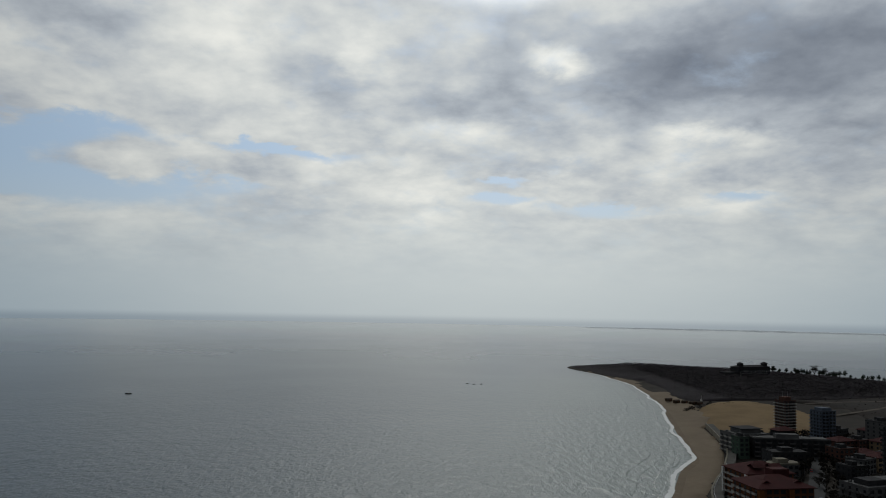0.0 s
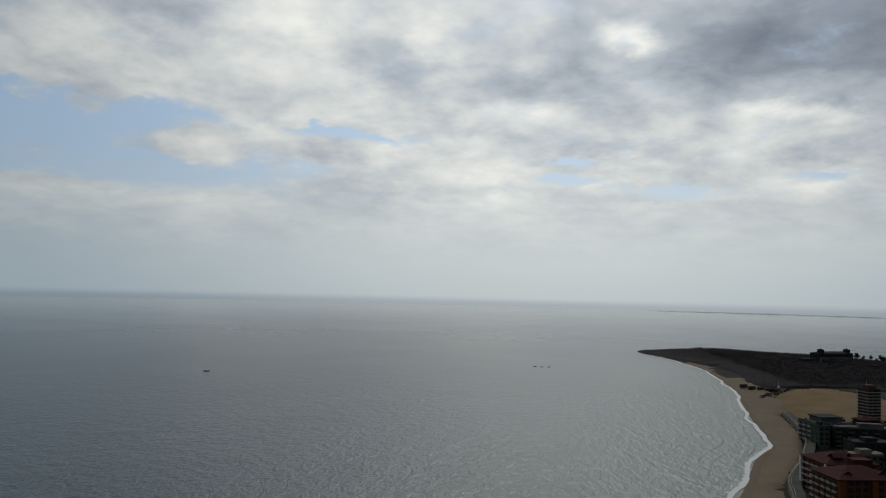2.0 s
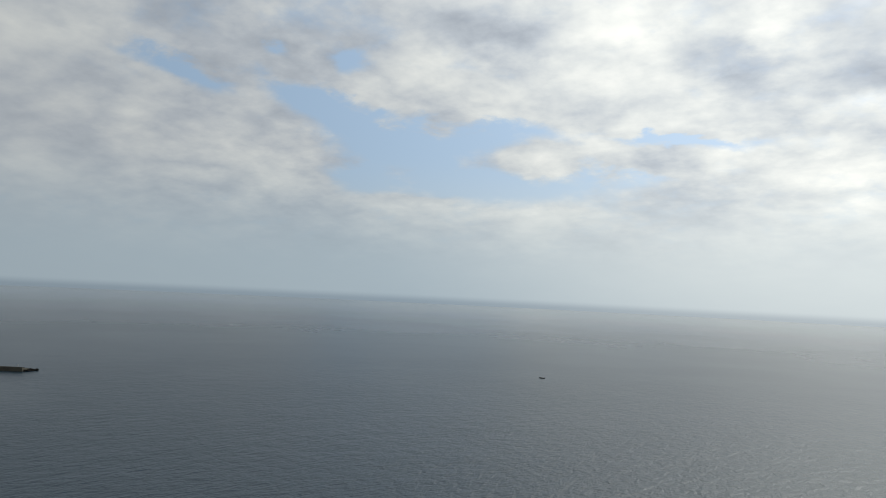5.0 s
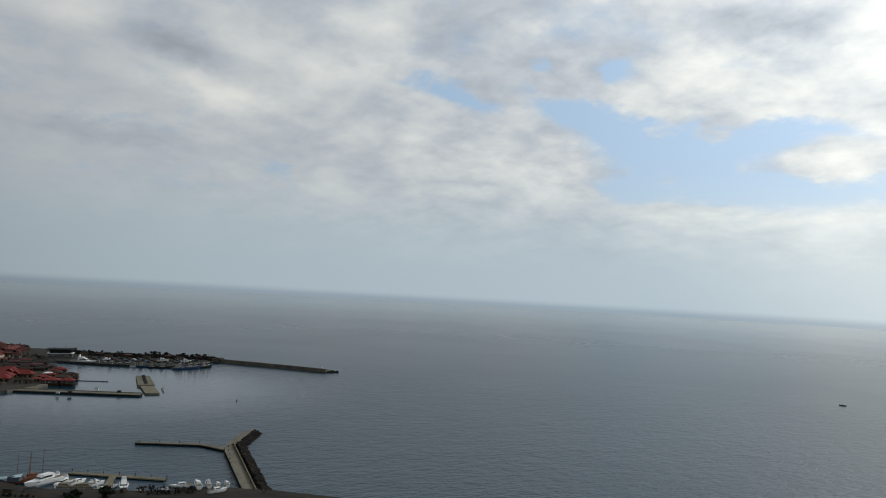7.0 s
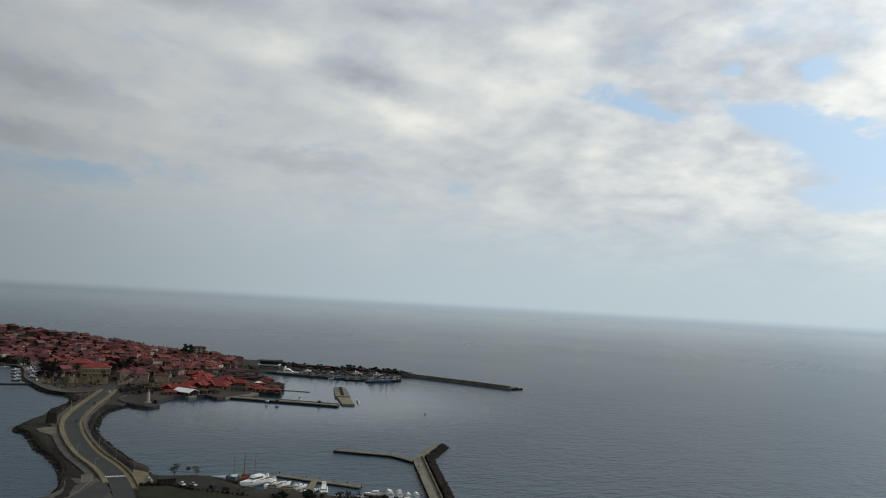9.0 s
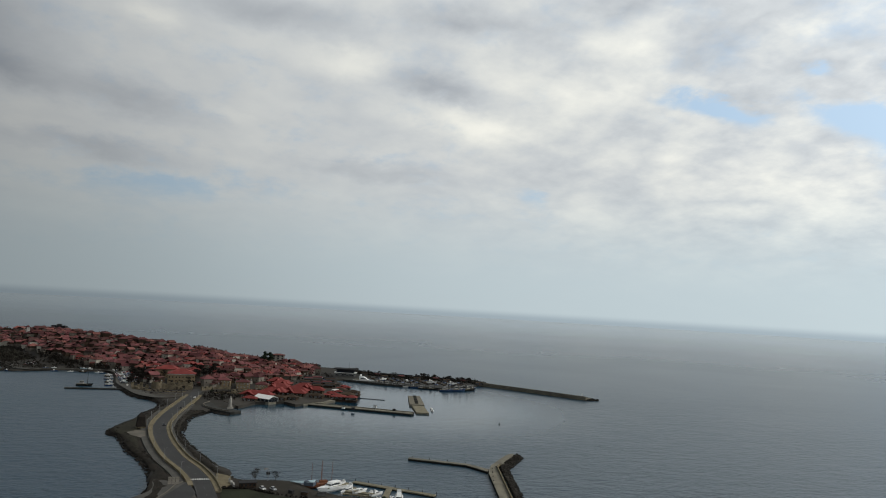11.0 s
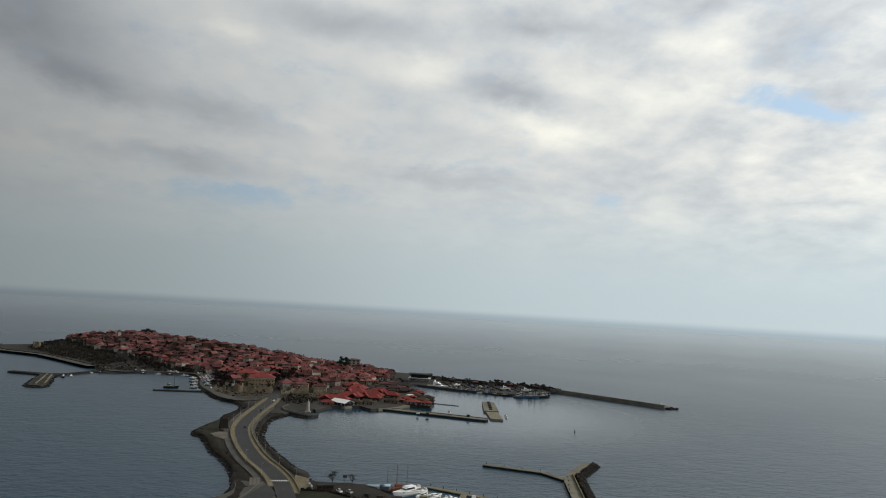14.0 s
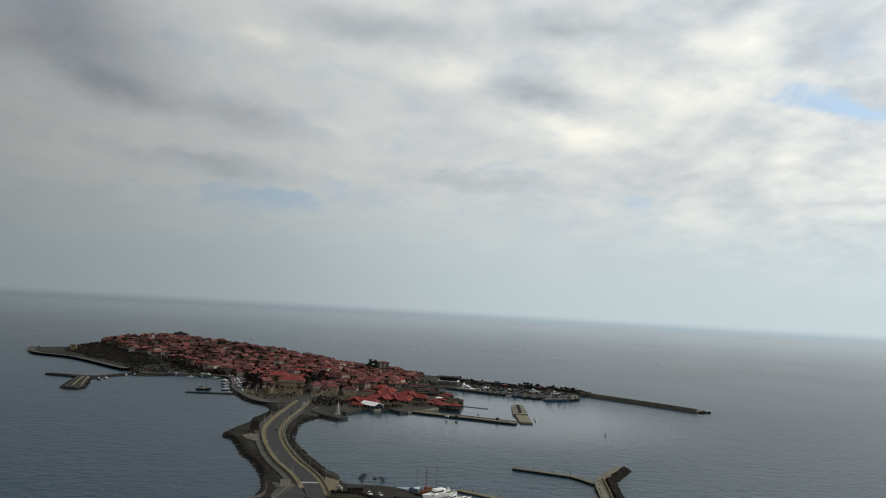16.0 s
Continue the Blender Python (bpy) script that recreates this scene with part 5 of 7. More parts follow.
ruin_wall([Vector(p) for p in ((-748, 40), (-752, 55), (-748, 70))], 1.4, 1.2, 3.2, 3)
ruin_wall([Vector(p) for p in ((-738, 24), (-740, 38), (-730, 50))], 1.4, 1.0, 2.6, 4)
ruin_wall([Vector(p) for p in ((-757, -50), (-754, -44), (-755, -36))], 1.2, 1.0, 3.4, 5)
for x, y, s in ((-708, 24, 0.6), (-716, 30, 0.7), (-700, 36, 0.5), (-726, 34, 0.6), (-690, 30, 0.45), (-735, 60, 0.7), (-742, 66, 0.6), (-748, -10, 0.5), (-752, -4, 0.6), (-750, 78, 0.6), (-690, 40, 0.5)):
    LATER.append((x, y, s))
for x, y, r0, h in ((-764, -29, 4.6, 7.0),):
    tw = thing("ruined_tower", "round broken ochre stone apse by the gate", "ruin", "ruins of the town wall")
    tw.matrix_basis = pose(x, y, ground_z(x, y))
    verts, faces = [], []
    rr = random.Random(int(x))
    seg = 16
    for k in range(seg):
        ang = k * math.tau / seg
        top = h * rr.uniform(0.8, 1.05)
        for rad in (r0, r0 - 1.1):
            verts += [(rad * math.cos(ang), rad * math.sin(ang), -1.5), (rad * math.cos(ang), rad * math.sin(ang), top)]
    for k in range(seg):
        a, b = 4 * k, 4 * ((k + 1) % seg)
        faces += [(a, b, b + 1, a + 1), (a + 2, a + 3, b + 3, b + 2), (a + 1, b + 1, b + 3, a + 3)]
    part("masonry", (verts, faces), M_RUIN, tw)
structure("pavement_gate", mesh_from_bm("pavement_gate", slab(curve_points([(-700, -22), (-720, -40), (-755, -52), (-768, -20), (-772, 20), (-745, 14), (-715, -2)], 6, True),
                                                              0.5, 2.9), M_SQUARE), M_SQUARE, "pale stone-paved square before the town gate", "pavement")
structure("pavement_north_quay", ribbon(curve_points([(-700, -27), (-719, -43), (-765, -58), (-808, -69), (-885, -77), (-915, -92), (-918, -115), (-922, -150), (-912, -178), (-960, -200)], 6),
                                        [p + Vector((-3, 11)) for p in curve_points([(-700, -27), (-719, -43), (-765, -58), (-808, -69), (-885, -77), (-915, -92), (-918, -115), (-922, -150), (-912, -178), (-960, -200)], 6)], 3.0),
          M_WALK, "grey paved quay road around the north harbour", "pavement")

# church with a bell tower, a tall hotel on the crest, and the ruin on the northern point
church = thing("church", "pale stone church with bell tower and red roof", "church")
church.matrix_basis = pose(-1131, -210, ground_z(-1131, -210) + 3.5, 0, 0, 20)
part("nave", boxed(16, 9, -6, 7), M_PLASTER, church)
part("roof", gable(16, 9, 2.8, 7.2), M_ROOF, church)
part("tower", boxed(4.2, 4.2, -6, 13), M_BALCONY, church).matrix_basis = pose(-9, -1, 0)
part("belfry", boxed(3.4, 3.4, 13, 15.5), M_BALCONY, church).matrix_basis = pose(-9, -1, 0)
part("cap", hip(3.6, 3.6, 2.6, 15.5, 0.3), M_ROOF, church).matrix_basis = pose(-9, -1, 0)
crest = flats("guest_house", "grey flat-roofed guest house on the crest of the town", 19, 12, 4, 3.1, M_DARKGREY, None, 5, 3)
crest.matrix_basis = pose(-1222, -188, ground_z(-1222, -188) + 5.5, 0, 0, 80)
crest_wing = flats("guest_house", "dark low guest house beside the crest of the town", 20, 10, 3, 3.0, M_DARKGREY, None, 5, 3)
crest_wing.matrix_basis = pose(-1222, -204, ground_z(-1222, -204) + 2.0, 0, 0, 82)
pale = flats("guest_house", "cream guest house with roof terrace at the seaward edge of town", 17, 11, 5, 2.9, M_CREAM, None, 3, 2, M_ROOFPALE, 1.6)
pale.matrix_basis = pose(-1036, 114, ground_z(-1036, 114), 0, 0, 84)
point = thing("ruined_tower", "square broken stone tower on the northern point", "ruin")
point.matrix_basis = pose(-1165, -328, ground_z(-1165, -328))
bm = block(bmesh.new(), -4, 4, -4, -2.8, -2, 9)
block(bm, -4, 4, 2.8, 4, -2, 7.5)
block(bm, -4, -2.8, -2.8, 2.8, -2, 8)
block(bm, 2.8, 4, -2.8, 2.8, -2, 5)
part("masonry", bm, M_RUIN, point)

for a, b, h in (((-746, -40), (-736, -4), 1.3), ((-731, -33), (-722, -6), 1.0), ((-752, -46), (-747, -20), 1.8)):
    ruin_wall([Vector(a), Vector(a).lerp(Vector(b), 0.5) + Vector((1.5, 0)), Vector(b)], 0.9, h * 0.8, h, int(-a[0]))
TERRACE = [Vector(p) for p in ((-722, -30), (-735, -42), (-756, -50), (-756, -26), (-752, 0), (-738, -2), (-726, -8))]
clumps = scatter(TERRACE, 130, rng)
size = rng.uniform(0.4, 1.5, len(clumps))
structure("terrace_shrubs", crown_cloud(rng, np.column_stack([clumps, old_level(clumps) + 0.9 + size * 0.4]), size, 7), M_WOODLAND, "dry brown shrubs on the terraces before the gate", "bushes", kind="stuff", smooth=False)
YARD = [Vector(p) for p in ((-694, 16), (-712, 12), (-745, 16), (-755, 40), (-748, 62), (-725, 58), (-705, 40), (-690, 28))]
yard = scatter(YARD, 420, rng)
size = rng.uniform(0.5, 1.8, len(yard))
structure("ruin_shrubs", crown_cloud(rng, np.column_stack([yard, old_level(yard) + 0.3 + size * 0.5]), size, 7), M_TWIGS, "dark low shrubs among the ruins by the gate", "bushes", kind="stuff", smooth=False)

# trees of the town
bare = [tree("tree", "bare spring tree among the old houses", 9.0, 70 + i, None, False, 0.36, 7) for i in range(3)]
evergreen = tree("evergreen", "broad dark evergreen tree above the roofs", 14.0, 77, M_CONIFER, False, 0.25, 26)
evergreen.matrix_basis = plan_pose(-978, 91, None, 0, 1.4)
bushy = tree("tree", "dense dark leafless tree near the harbour", 8.0, 79, M_TWIGS, False, 0.36, 16)
bushy.matrix_basis = plan_pose(-822, 16)
dark = tree("conifer", "tall dark evergreen tree above the roofs", 13.0, 80, None, True, 0.30)
yellow = tree("tree", "tree in yellow-green spring bud by the harbour", 9.0, 81, M_BUDS, False, 0.36, 12)
yellow.matrix_basis = plan_pose(-951, 131, None, 0, 1.1)
copy_thing(yellow, plan_pose(-938, 138, None, 40, 0.75))
dark.matrix_basis = plan_pose(-1176, -8, None, 0, 0.8)
for x, y, s in LATER:
    copy_thing(bushy, plan_pose(x, y, None, x * 7 % 360, s))
copy_thing(evergreen, plan_pose(-976, 97, None, 70, 1.0))
copy_thing(evergreen, plan_pose(-955, 138, None, 30, 0.6))
for x, y, s in ((-1080, -7, 0.95), (-1084, -3, 0.7), (-952, 122, 0.75), (-1180, -12, 0.8), (-1172, -6, 0.7), (-955, 140, 0.5), (-745, 22, 0.5), (-700, 30, 0.45)):
    copy_thing(dark, plan_pose(x, y, None, x % 90, s))
first = [True] * 3
for i in range(150):
    x, y = float(rng.uniform(-1270, -770)), float(rng.uniform(-290, 160))
    if i < 26:
        x, y = float(rng.uniform(-845, -805)), float(rng.uniform(2, 34))
    elif i < 40:
        x, y = float(rng.uniform(-860, -780)), float(rng.uniform(-58, -38))
    if not inside(np.array([[x, y]]), TOWN)[0] and i >= 40:
        continue
    m = plan_pose(x, y, None, float(rng.uniform(0, 360)), float(rng.uniform(0.6, 1.15)))
    if i < 40:
        copy_thing(bushy, m)
    elif first[i % 3]:
        bare[i % 3].matrix_basis, first[i % 3] = m, False
    else:
        copy_thing(bare[i % 3], m)

for i in range(90):
    f = float(rng.uniform(0, 1))
    a, b = (Vector((-850, -46)), Vector((-905, -60))) if i % 3 == 0 else ((Vector((-905, -70)), Vector((-965, -142))) if i % 3 == 1 else (Vector((-960, -140)), Vector((-1030, -182))))
    q = a.lerp(b, f)
    copy_thing(bushy, plan_pose(q.x + float(rng.uniform(-6, 8)), q.y + float(rng.uniform(-7, 7)), None, i * 37, float(rng.uniform(0.45, 0.95))))
# the overgrown northern slope
SLOPE = [Vector(p) for p in ((-990, -205), (-1060, -258), (-1120, -305), (-1170, -340), (-1225, -345), (-1255, -312), (-1215, -302), (-1160, -266), (-1080, -208), (-1000, -176))]
structure("slope_grass", sheet(SLOPE, 9, lambda xy: old_level(xy) + 0.35, rim=2.0, margin=1.5), M_SCRUB, "steep dark overgrown slope above the promenade", "grass")
sl = scatter(SLOPE, 7000, rng)
size = rng.uniform(0.8, 2.4, len(sl))
structure("slope_scrub", crown_cloud(rng, np.column_stack([sl, old_level(sl) + 0.4 + size * 0.4]), size, 5), M_TWIGS, "dense dark scrub on the slope", "bushes", kind="stuff", smooth=False)
pts = scatter(TOWN, 4600, rng)
size = rng.uniform(0.9, 3.0, len(pts))
structure("garden_shrubs", crown_cloud(rng, np.column_stack([pts, old_level(pts) + size * 0.9]), size, 5), M_TWIGS, "dark bare shrubs in courtyards between houses", "bushes", kind="stuff", smooth=False)

# ---- the north harbour ----
PROM = curve_points([(-1236, -398), (-1205, -392), (-1170, -378), (-1139, -360), (-1099, -304), (-1059, -272), (-996, -228), (-962, -203)], 6)
structure("road_promenade", ribbon(PROM, offset_line(PROM, -11), 3.2), M_WALK, "grey sea promenade round the northern point", "road")
structure("wall_promenade", mesh_from_bm("wall_promenade", wall_along(offset_line(PROM, 1.0), 1.2, -2, 3.9), M_DARKCON), M_DARKCON, "dark sea wall of the promenade", "wall")
boulders(rng, PROM, (1.5, 6.0), 900, (1.2, 2.6), (0.8, -0.4), "rock_armour_promenade", "dark rock armour below the promenade")
structure("mole_north", mesh_from_bm("mole_north", slab(curve_points([(-935, -192), (-902, -207), (-882, -219), (-880, -238), (-893, -272), (-886, -276), (-872, -246), (-862, -236),
                                                                       (-856, -226), (-898, -203), (-930, -184)], 5, True), -2, 1.9), M_ROCK), M_ROCK, "low dark stone breakwater of the north harbour", "mole")
structure("pier_north", mesh_from_bm("pier_north", slab([(-868, -238), (-784, -226), (-773, -222), (-770, -210), (-782, -209), (-866, -224)], -2, 2.0, 0.2), M_DARKCON), M_DARKCON,
          "short dark concrete pier of the north harbour", "pier")
for p, q in (((-866, -231), (-777, -217)), ((-864, -225.6), (-784, -210.8))):
    structure("wall_pier_north", mesh_from_bm("wall_pier_north", wall_along([Vector(p), Vector(q)], 1.3, 1.6, 3.0), M_STONE), M_STONE, "pale yellowish parapet on the north pier", "wall")
boulders(rng, [Vector(p) for p in ((-868, -239), (-783, -228), (-771, -222), (-768, -209), (-782, -207), (-866, -222))], (-1.5, 1.5), 260, (1.2, 2.4), (0.2, 0.2), "rock_armour_pier", "dark rocks around the pier")
boulders(rng, [Vector(p) for p in ((-893, -276), (-875, -248), (-880, -222), (-902, -206), (-935, -190))], (-3, 3), 260, (1.2, 2.4), (0.5, 0.5), "rock_armour_mole", "dark rocks along the breakwater")
structure("jetty_north", mesh_from_bm("jetty_north", slab([(-775, -110), (-773, -60), (-769, -58), (-771, -110)], -1.5, 1.2), M_DARKCON), M_DARKCON, "narrow dark jetty in the north harbour", "jetty")
tour = fishing_boat(15, "dark excursion boat moored at the north jetty", M_TYRE, 1)
tour.matrix_basis = pose(-796, -96, 0, 0, 0, 82)
NORTH_EDGE = curve_points([(-765, -58), (-808, -69), (-885, -77), (-915, -92), (-918, -115), (-922, -150), (-912, -178)], 6)
for k in range(16):
    q = NORTH_EDGE[3 + (k * 5) % (len(NORTH_EDGE) - 6)]
    b = open_boat(5.5 + k % 3, "small boat hauled out on the north quay", (M_HULL, M_TARP, M_NAVY, M_HULL)[k % 4])
    b.matrix_basis = pose(q.x - 2, q.y + 6 + k % 3, 3.2, 0, 0, k * 53)
pts = np.column_stack([rng.uniform(-1010, -768, 2400), rng.uniform(-215, -38, 2400)])
edge = np.array([tuple(q) for q in NORTH_EDGE])
gone = np.min(np.hypot(pts[:, None, 0] - edge[None, :, 0], pts[:, None, 1] - edge[None, :, 1] - 5), axis=1)
pts = pts[inside(pts, OLD_TOWN) & ~inside(pts, TOWN) & (gone > 11)]
size = rng.uniform(0.7, 2.2, len(pts))
structure("north_quay_bushes", crown_cloud(rng, np.column_stack([pts, old_level(pts) + size * 0.6]), size, 7), M_TWIGS, "dark bare bushes behind the north quay", "bushes", kind="stuff", smooth=False)
for k in range(14):
    b = open_boat(6.5 + k % 3, "small boat moored along the north quay", (M_HULL, M_NAVY, M_HULL, M_WOOD)[k % 4])
    q = NORTH_EDGE[4 + k * 2]
    b.matrix_basis = pose(q.x + 1.5 * (k % 3), q.y - 5 - k % 2 * 2, 0, 0, 0, 60 + k * 37 % 50)
for i, (x, y, t) in enumerate(((-858, -213, 20), (-868, -208, 40), (-850, -222, 10), (-905, -196, 30), (-912, -188, 25))):
    b = open_boat(9 if i else 11, "small weathered boat moored inside the breakwater", M_HULL if i % 2 else M_NAVY)
    b.matrix_basis = pose(x, y, 0, 0, 0, t)

# ---- the south harbour ----
rng = np.random.default_rng(41)
SOUTH_QUAY = [(-657, 42), (-683, 58), (-690, 84), (-672, 92), (-696, 123), (-751, 151), (-799, 167), (-872, 164), (-900, 140), (-800, 118), (-740, 60), (-690, 30)]
structure("quay_restaurants", mesh_from_bm("quay_restaurants", slab(SOUTH_QUAY, -2, 2.35, 0.2), M_SQUARE), M_SQUARE, "grey concrete quay under the waterfront restaurants", "quay")
structure("quay_fishing", mesh_from_bm("quay_fishing", slab([(-880, 176), (-846, 214), (-822, 257), (-812, 276), (-830, 320), (-868, 348), (-889, 360), (-905, 335), (-934, 268),
                                                              (-956, 236), (-1000, 205), (-935, 170)], -2, 2.3, 0.2), M_DARKCON), M_DARKCON, "dark concrete fishing quay", "quay")
pier = thing("stone_pier", "long low weathered concrete pier with bollards", "pier")
line = [Vector((-689, 96)), Vector((-631, 190))]
part("deck", wall_along(line, 8.5, 1.2, 1.7), M_CONCRETE, pier)
part("footing", wall_along(line, 8.3, -2, 1.2), M_FOOTING, pier)
part("kerb", wall_along(offset_line(line, 3.9), 0.7, 1.7, 2.3), M_CONCRETE, pier)
part("head", slab([(-712, 128), (-700, 104), (-690, 92), (-676, 100), (-688, 118), (-704, 134)], -2, 1.9), M_CONCRETE, pier)
for k in range(10):
    p = line[0].lerp(line[1], 0.06 + k * 0.1)
    put("bollard", mesh_of("bollard", *pole(0.6, 0.25, 0.3), M_DARKCON), pier, p.x - 2.0, p.y + 2.6, 1.7)
for k, (x, y) in enumerate(((-650, 132), (-646, 140), (-659, 163), (-640, 176))):
    c = thing("equipment_cabin", "small dark box of gear on the pier", "box")
    c.matrix_basis = pose(x - 3, y, 1.7, 0, 0, 58)
    part("body", boxed(2.6, 1.8, 0, 1.7), M_DARKGREY if k % 2 else M_WHITE, c)
    part("lid", boxed(2.8, 2.0, 1.7, 1.85), M_DARKGREY, c)
barge = thing("floating_dock", "weathered floating concrete dock with rows of planters and gear", "pontoon")
part("pontoon", slab([(-745, 218), (-742, 230), (-680, 216), (-683, 202)], -1, 2.0, 0.15), M_CONCRETE, barge)
part("pontoon", slab([(-679, 203), (-676, 214), (-634, 206), (-637, 195)], -1, 1.5, 0.15), M_PLANK, barge)
for k in range(5):
    a = Vector((-738, 223)).lerp(Vector((-690, 211)), k / 4)
    put("crate", mesh_of("crate", *wedge(-2.2, 2.2, 1.6, 0, 1.1, 0.1, 0.1, 0.95), M_DARKCON), barge, a.x, a.y, 2.0, -14)
for k, (x, y) in enumerate(((-664, 216), (-652, 213))):
    o = open_boat(7, "small work boat tied to the floating dock", M_HULL)
    o.matrix_basis = pose(x, y + 2, 0, 0, 0, -14)
boom = thing("floating_boom", "dark floating boom lying on the harbour water", "boom")
for k in range(12):
    p = Vector((-738, 158)).lerp(Vector((-722, 186)), k / 11)
    put("float", mesh_of("float", *wedge(-1.2, 1.2, 0.6, -0.3, 0.55, 0.2, 0.2), M_TYRE), boom, p.x, p.y, 0, 60)

# restaurants with wide bright-red roofs, terraces and sun shades
for i, (x, y, w, d, t, z) in enumerate(((-712, 62, 30, 11, 66, 0), (-735, 80, 24, 14, 66, 0.4), (-760, 88, 22, 15, 60, 1.4), (-780, 92, 18, 14, 65, 2.6), (-745, 102, 24, 12, 66, 0.2),
                                         (-768, 112, 20, 13, 66, 0.8), (-728, 100, 18, 10, 66, 0), (-800, 88, 16, 12, 65, 2.6), (-752, 122, 18, 9, 64, 0))):
    r = thing("restaurant", "waterfront restaurant under a broad bright-red roof", "restaurant", "waterfront restaurants")
    r.matrix_basis = pose(x, y, 2.3 + z, 0, 0, t)
    part("wall", boxed(w - 1, d - 1, -1.0, 3.2), M_WOOD, r)
    part("roof", hip(w, d, 3.6, 3.5, 0.9), M_ROOFBRIGHT, r)
    part("cross_roof", gable(d * 1.25, w * 0.3, 2.7, 3.7, 0.5), M_ROOFBRIGHT, r).matrix_basis = pose(w * (0.2 if i % 2 else -0.22), -d * 0.08, 0, 0, 0, 90)
    part("terrace", boxed(w - 2, 3.0, -0.5, 0.15), M_PLANK, r).matrix_basis = pose(0, -d / 2 - 1.2, 0)
    for k in range(int(w // 4)):
        put("window", WIN_WIDE, r, -w / 2 + 2.4 + k * 4, -d / 2 + 0.5, 0.8)
for i, (x, y, w, d) in enumerate(((-712, 138, 13, 10), (-706, 150, 10, 8), (-728, 150, 14, 10), (-745, 160, 12, 9), (-762, 150, 12, 10), (-700, 80, 14, 7), (-703, 92, 12, 8), (-692, 54, 12, 7), (-716, 118, 13, 9))):
    r = thing("terrace_restaurant", "dark timber terrace restaurant built out over the harbour", "restaurant", "waterfront restaurants")
    r.matrix_basis = pose(x, y, 2.2, 0, 0, 66)
    part("wall", boxed(w, d, -3.5, 2.6), M_WOOD, r)
    part("roof", hip(w, d, 2.0, 2.8, 0.7), M_ROOFBRIGHT if i in (0, 1, 7) else M_WOOD, r)
    part("balcony", boxed(w + 2.4, d + 2.4, -0.4, 0.0), M_WOOD, r)
    for k in range(3):
        put("window", WIN_WIDE, r, -w / 3 + k * w / 3, -d / 2, 0.5)
tent = thing("marquee", "white marquee with clear sides on the waterfront", "tent")
tent.matrix_basis = pose(-694, 68, 2.0, 0, 0, 40) @ Matrix.Scale(0.88, 4)
part("canvas", gable(22, 14, 3.0, 3.4, 0.5, 0.3), M_WHITE, tent, "white canvas roof")
part("floor", boxed(23, 15, -2.5, 0.2), M_CONCRETE, tent)
for x in (-10.8, -5.4, 0, 5.4, 10.8):
    for y in (-6.8, 6.8):
        put("post", mesh_of("post", *pole(3.4, 0.14, 0.14), M_WHITE), tent, x, y, 0)
part("side_panel", boxed(21.2, 0.1, 0.2, 3.0), M_GLASS, tent).matrix_basis = pose(0, -6.8, 0)
part("side_panel", boxed(0.1, 13.2, 0.2, 3.0), M_GLASS, tent).matrix_basis = pose(10.8, 0, 0)
part("side_panel", boxed(0.1, 13.2, 0.2, 3.0), M_GLASS, tent).matrix_basis = pose(-10.8, 0, 0)

# market roofs and sheds behind the restaurants
for k in range(7):
    for j in range(3):
        x, y = -800 - k * 13 + j * 2 + float(rng.uniform(-3, 3)), 118 + j * 12 + k * 2.5 + float(rng.uniform(-3, 3))
        s = thing("market_stall", "long low grey-roofed market stall", "stall", "market stalls by the harbour")
        s.matrix_basis = pose(x, y, 2.4, 0, 0, 78 + float(rng.uniform(-15, 15)))
        part("roof", gable(10.5, 4.0, 0.9, 2.6, 0.4), (M_DARKGREY, M_WOOD, M_DARKGREY, M_ROOF)[(k * 3 + j) % 4], s)
        part("counter", boxed(9.5, 3.0, -0.5, 2.4), M_WOOD, s)

# the ferry terminal: two storeys with a wide flat roof
term = thing("ferry_terminal", "two-storey grey ferry terminal with wide flat roof", "building")
term.matrix_basis = pose(-921, 186, 2.3, 0, 0, 72)
part("ground_floor", boxed(24, 12, -1, 4.0), M_GREY, term)
part("gallery", boxed(27, 15, 4.0, 4.5), M_WHITE, term)
part("upper_floor", boxed(22, 11, 4.5, 8.4), M_GLASS, term)
part("roof", boxed(28, 16, 8.4, 9.3), M_DARKGREY, term)
part("mast", pole(8, 0.15, 0.08, 4, 0, 9.3), M_STEEL, term)
for k in range(7):
    put("window", WIN_WIDE, term, -10 + k * 3.3, -6.0, 1.2)

# the breakwater
mole = thing("breakwater", "long straight concrete breakwater with raised sea wall", "breakwater")
line = [Vector((-872, 342)), Vector((-804, 389)), Vector((-742, 429))]
part("deck", wall_along(line, 12, -3, 2.4), M_CONCRETE, mole)
part("sea_wall", wall_along(offset_line(line, -5.4), 1.6, 2.4, 4.6), M_CONCRETE, mole)
part("beacon", pole(4.5, 0.5, 0.35, -747, 424, 2.4, 8), M_WHITE, mole)
boulders(rng, curve_points([(-880, 352), (-808, 399), (-747, 439), (-738, 434), (-739, 425)], 4), (-3, 1.0), 520, (1.4, 2.8), (0, 1.4), "rock_armour_breakwater", "dark rock armour outside the breakwater")
outer = curve_points([(-905, 337), (-936, 270), (-958, 240), (-1004, 210), (-1062, 142)], 5)
boulders(rng, outer, (-3, 3), 420, (1.4, 2.8), (0.6, 0.6), "rock_armour_outer", "dark rock armour on the seaward shore")

